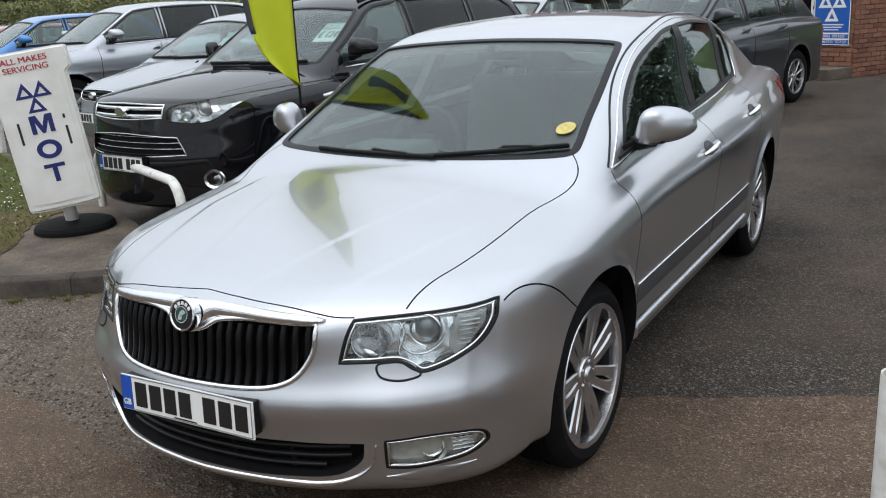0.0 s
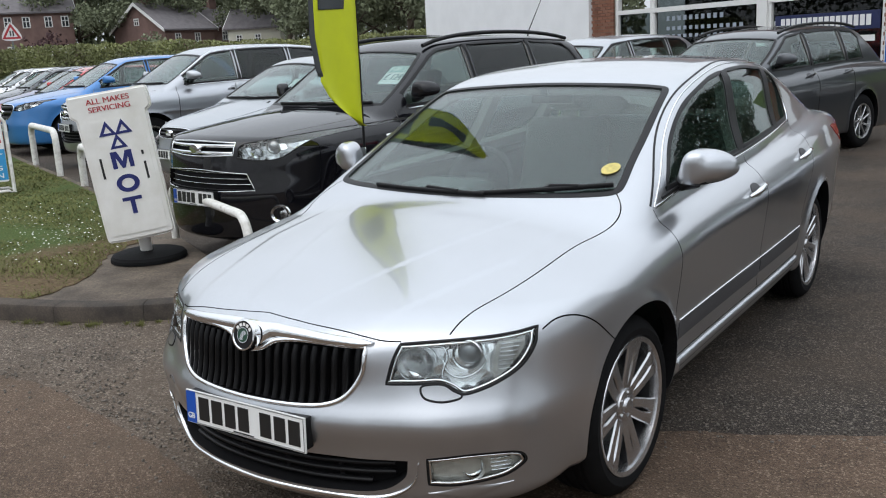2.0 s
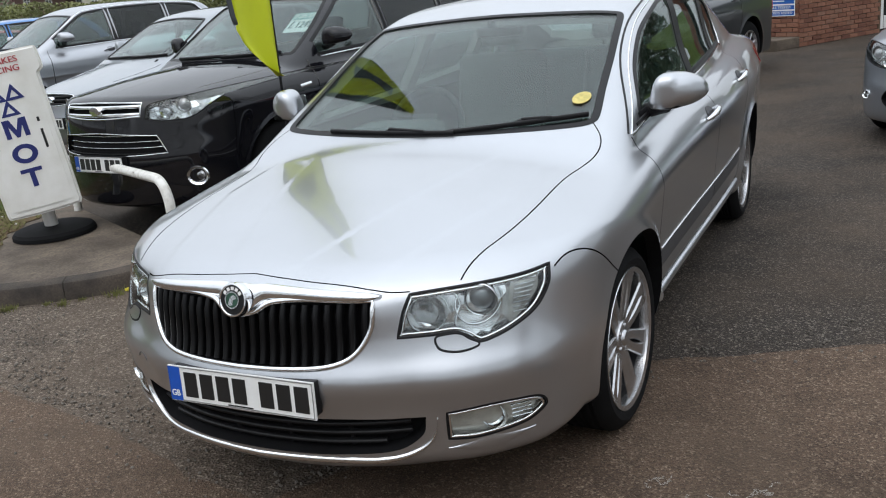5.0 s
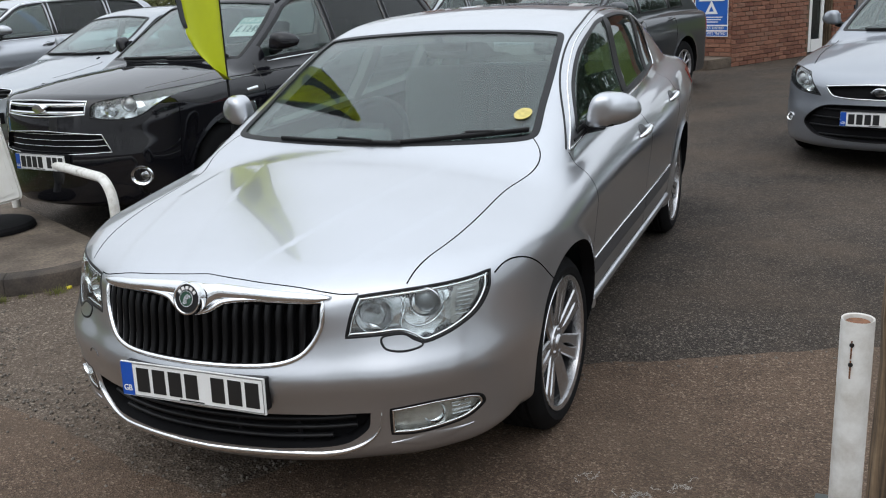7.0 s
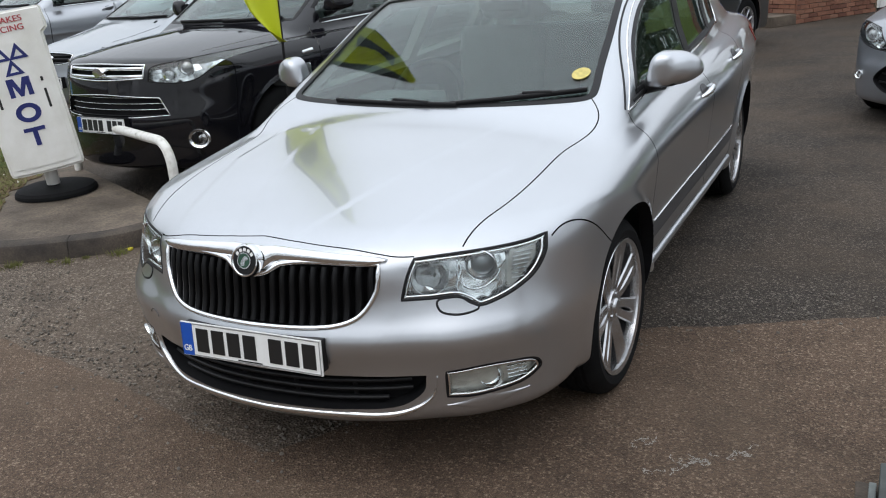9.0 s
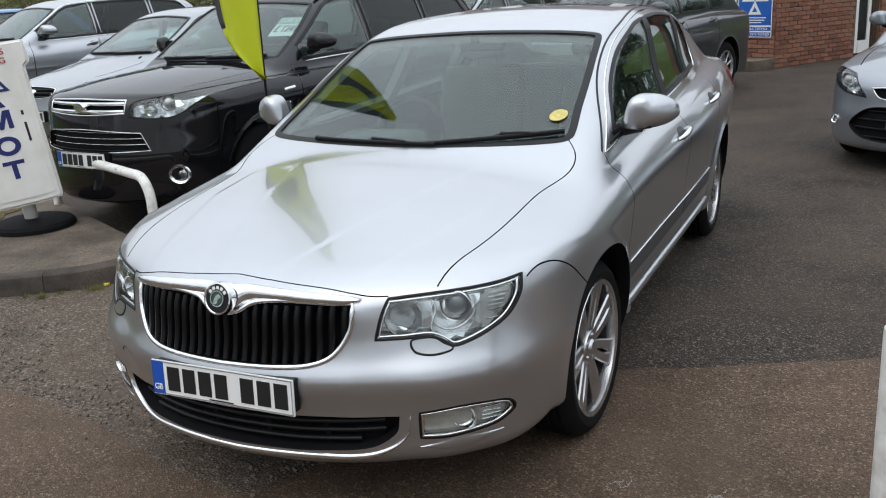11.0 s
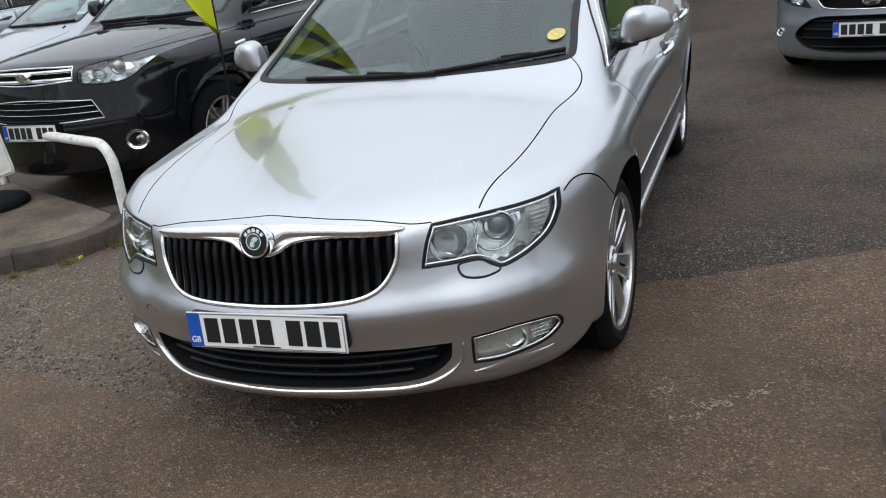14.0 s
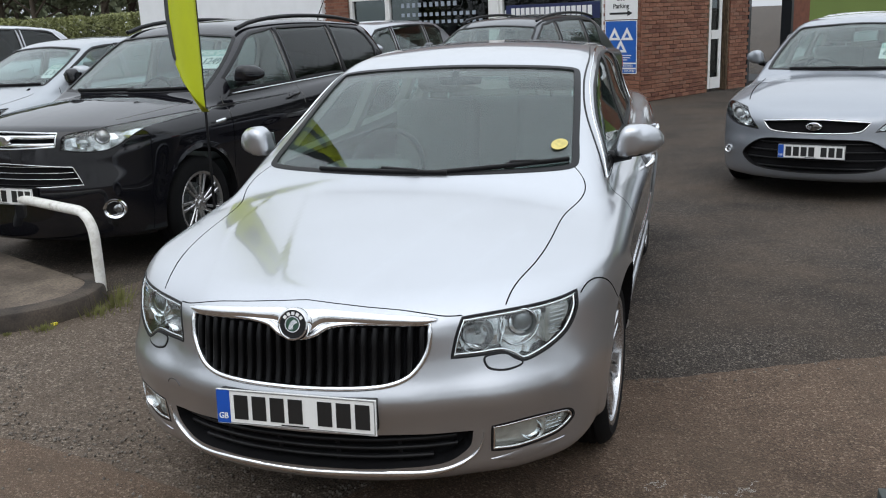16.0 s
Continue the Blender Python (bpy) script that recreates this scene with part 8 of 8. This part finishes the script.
        box(bm, (-ww / 2 + 0.05, -0.01, 0.05), (ww / 2 - 0.05, 0.01, hh - 0.05))
        part("pane", bm, plain("far_window_glass", (0.03, 0.035, 0.04), 0.1) if "far_window_glass" not in MATS else MATS["far_window_glass"], wdw)
    return h


def polar(az, dist):
    return 2.0 - dist * math.sin(radians(az)), -1.9 + dist * math.cos(radians(az))


x, y = polar(50.8, 98)
house("brick_house", x, y, 90.8, 6.5, 8.0, 4.7, 7.3, FARBRICK, "red brick house with a wide gable and slate roof", [("l", 4.2, 5.2, 1.0, 0.9), ("l", 2.2, 2.6, 1.1, 1.2), ("f", 1.6, 3.3, 1.0, 1.2), ("f", 4.2, 3.3, 1.0, 1.2)])
x, y = polar(48.9, 103)
house("brick_house", x, y, 84.0, 5.2, 6.0, 4.9, 6.9, FARBRICK, "red brick terrace with a small gable beyond the hedge", [("f", 1.2, 3.4, 1.0, 1.3), ("f", 3.4, 3.4, 1.0, 1.3), ("l", 3.0, 3.6, 1.0, 1.2)])
x, y = polar(47.2, 99)
house("cream_house", x, y, 27.0, 5.6, 5.0, 4.5, 6.3, CREAM, "cream rendered house with a grey roof beyond the hedge", [("f", 1.2, 2.9, 0.9, 1.1), ("f", 3.2, 2.9, 0.9, 1.1), ("r", 1.5, 3.0, 0.8, 1.1), ("r", 3.4, 3.0, 0.8, 1.1)], False)
x, y = polar(64.0, 104)
house("brick_house", x, y, 62, 15, 8, 7.1, 9.6, FARBRICK, "long red brick terrace in front of dark trees", [("f", q, 5.5, 1.0, 1.4) for q in (1.2, 2.9, 5.0, 6.7, 8.8, 10.5, 12.6, 14.2)] + [("f", q, 2.6, 1.0, 1.4) for q in (1.2, 2.9, 5.0, 6.7, 8.8, 10.5, 12.6, 14.2)])


def tree(x, y, height, spread, seed, mat, label):
    t = thing("tree", pose(x, y, 0), label, "tree", "trees behind the houses")
    rng = np.random.default_rng(seed)
    bm = bmesh.new()
    tube(bm, [(0, 0, -0.1), (0.1, 0.05, height * 0.25), (0.0, 0.15, height * 0.5), (0.1, 0.1, height * 0.85)], [0.32, 0.24, 0.17, 0.05], 9)
    tips = [(0.0, 0.1, height * 0.85)]
    for k in range(9):
        a, z = k * 2.4 + rng.uniform(0, 0.6), height * rng.uniform(0.25, 0.7)
        r = spread * rng.uniform(0.5, 0.9)
        q = (r * math.cos(a), r * math.sin(a), z + height * rng.uniform(0.08, 0.25))
        tube(bm, [(0.05, 0.1, z), (q[0] * 0.5, q[1] * 0.5, z + (q[2] - z) * 0.6), q], [0.11, 0.07, 0.02], 6)
        tips += [q, (q[0] * 0.6, q[1] * 0.6, q[2] + 0.8)]
    part("trunk", bm, BARK, t, smooth=50)

    def place(g):
        c = tips[g.integers(len(tips))]
        s = spread * 0.30 * g.uniform(0.6, 1.0)
        v = g.normal(size=3)
        v *= g.random() ** 0.35 / np.linalg.norm(v)
        return c[0] + v[0] * s * 1.25, c[1] + v[1] * s * 1.25, max(0.8, c[2] + v[2] * s)

    leafy("crown", 8000, place, 0.20, seed + 1, mat, t)
    return t


base = [tree(*polar(52, 104), 13, 5.2, 21, DARKLEAF, "tall dark green tree with a broken crown behind the houses"), tree(*polar(41.5, 78), 10, 4.4, 34, DARKLEAF, "dark leafy tree with gaps in its crown")]
rng = np.random.default_rng(77)
for az, dist, k in ((62, 108, 0), (58.5, 112, 0), (55.5, 106, 0), (48.5, 108, 0), (45.5, 100, 0), (43.5, 92, 1), (39.8, 70, 1), (38.0, 82, 1), (36.2, 66, 1), (34.6, 78, 1), (33.0, 68, 1), (31.0, 74, 1), (29.2, 66, 1), (27.5, 80, 1), (40.5, 96, 0), (37, 100, 0), (33.8, 98, 0), (30.2, 95, 0), (65, 100, 0), (68, 92, 1)):
    x, y = polar(az, dist)
    s = rng.uniform(0.85, 1.2)
    copy_thing(base[k], pose(x, y, 0, 0, 0, rng.uniform(0, 360)) @ Matrix.Diagonal((s, s, s, 1)))


def bush(x, y, r, h, seed, mat, label):
    def place(g):
        v = g.normal(size=3)
        v *= g.random() ** 0.3 / np.linalg.norm(v)
        return x + v[0] * r, y + v[1] * r, abs(v[2]) * h * (0.85 + 0.3 * noise.noise((v[0] * 2, v[1] * 2, seed)))

    tagged(leafy("bush", 2200, place, 0.16, seed, mat), label, "bush")


x, y = polar(57.0, 60)
bush(x, y, 2.6, 3.9, 51, REDLEAF, "copper-leaved shrub beyond the hedge")
x, y = polar(58.3, 52)
bush(x, y, 2.0, 2.9, 52, LEAF, "round green shrub beyond the hedge")
x, y = polar(54.3, 62)
bush(x, y, 2.2, 2.7, 53, DARKLEAF, "dark green shrub beyond the hedge")
x, y = polar(51.6, 64)
bush(x, y, 3.0, 3.8, 54, DARKLEAF, "dark green shrub in front of the brick house")

def woods(name, az0, az1, dist, low, high, n, seed, label, mat=None):
    """A far belt of trees as one mass of leaves with an uneven top."""
    def place(g):
        az, d = g.uniform(az0, az1), dist + g.uniform(-6, 6)
        top = low + (high - low) * (0.5 + 0.5 * noise.noise((az * 0.35, seed, 0))) + 2.2 * noise.noise((az * 1.3, seed, 5))
        x, y = polar(az, d)
        return x, y, top * g.random() ** 0.65

    ob = leafy(name, n, place, 0.42 * dist / 100, seed, mat or DARKLEAF)
    tagged(ob, label, "woods", kind="stuff")


woods("far_woods", 22, 74, 124, 13, 20, 60000, 61, "dark belt of tall trees behind the houses")
# added belts out of view: they darken what doors, bumper and glass reflect
woods("wood_belt", 74, 140, 62, 8, 12, 20000, 62, "unseen dark belt of trees, added to close the road side", DEEPLEAF)
woods("wood_belt", 140, 200, 32, 8, 12, 18000, 63, "unseen dark belt of trees, added behind the viewpoint for reflections", DEEPLEAF)
woods("wood_belt", 322, 350, 50, 9, 12, 36000, 65, "unseen dark trees, added behind the workshop for reflections", DEEPLEAF)
woods("wood_belt", 200, 322, 30, 12, 16, 55000, 64, "unseen tall dark belt of trees, added to darken reflections in the car", DEEPLEAF)

# warning sign on the road
rx, ry = polar(59.0, 40)
wsn = thing("road_sign", pose(rx, ry, 0, 0, 0, 59.0), "red and white triangular warning sign on a grey pole", "road sign")
bm = bmesh.new()
tube(bm, [(0, 0.03, 0), (0, 0.03, 3.30)], 0.035, 10)
part("pole", bm, STEEL, wsn)
bm = bmesh.new()
slab(bm, rounded([(-0.36, 2.70), (0.36, 2.70), (0, 3.32)], 4, ()), 0.01, pose(0, -0.01, 0))
part("sign_plate", bm, SIGNWHITE, wsn)
triangle("red_border", 0, 2.70, 0.70, 0.60, -0.016, REDPRINT, wsn, 0.07)
for a in ((-0.06, 0.05), (0.04, 0.05)):
    block("sign_symbol", pose(0, 0, 0), (a[0], -0.018, 2.81), (a[0] + a[1], -0.012, 3.01), INK, parent=wsn)

# bricks, nearest wall last
brickwork(wf, 0.0, 0.80, 0.175, 2.3, outward=1)
brickwork(ws, 0.0, 2.18, 0.005, 2.25)
for o in list(bpy.data.objects):
    if o.name.startswith("wall_pier"):
        brickwork(o, 2.98, 3.7, 0.005, 2.6, joined=True)
brickwork(wp, 8.42, 9.35, 0.5, 2.6, outward=1, joined=True)
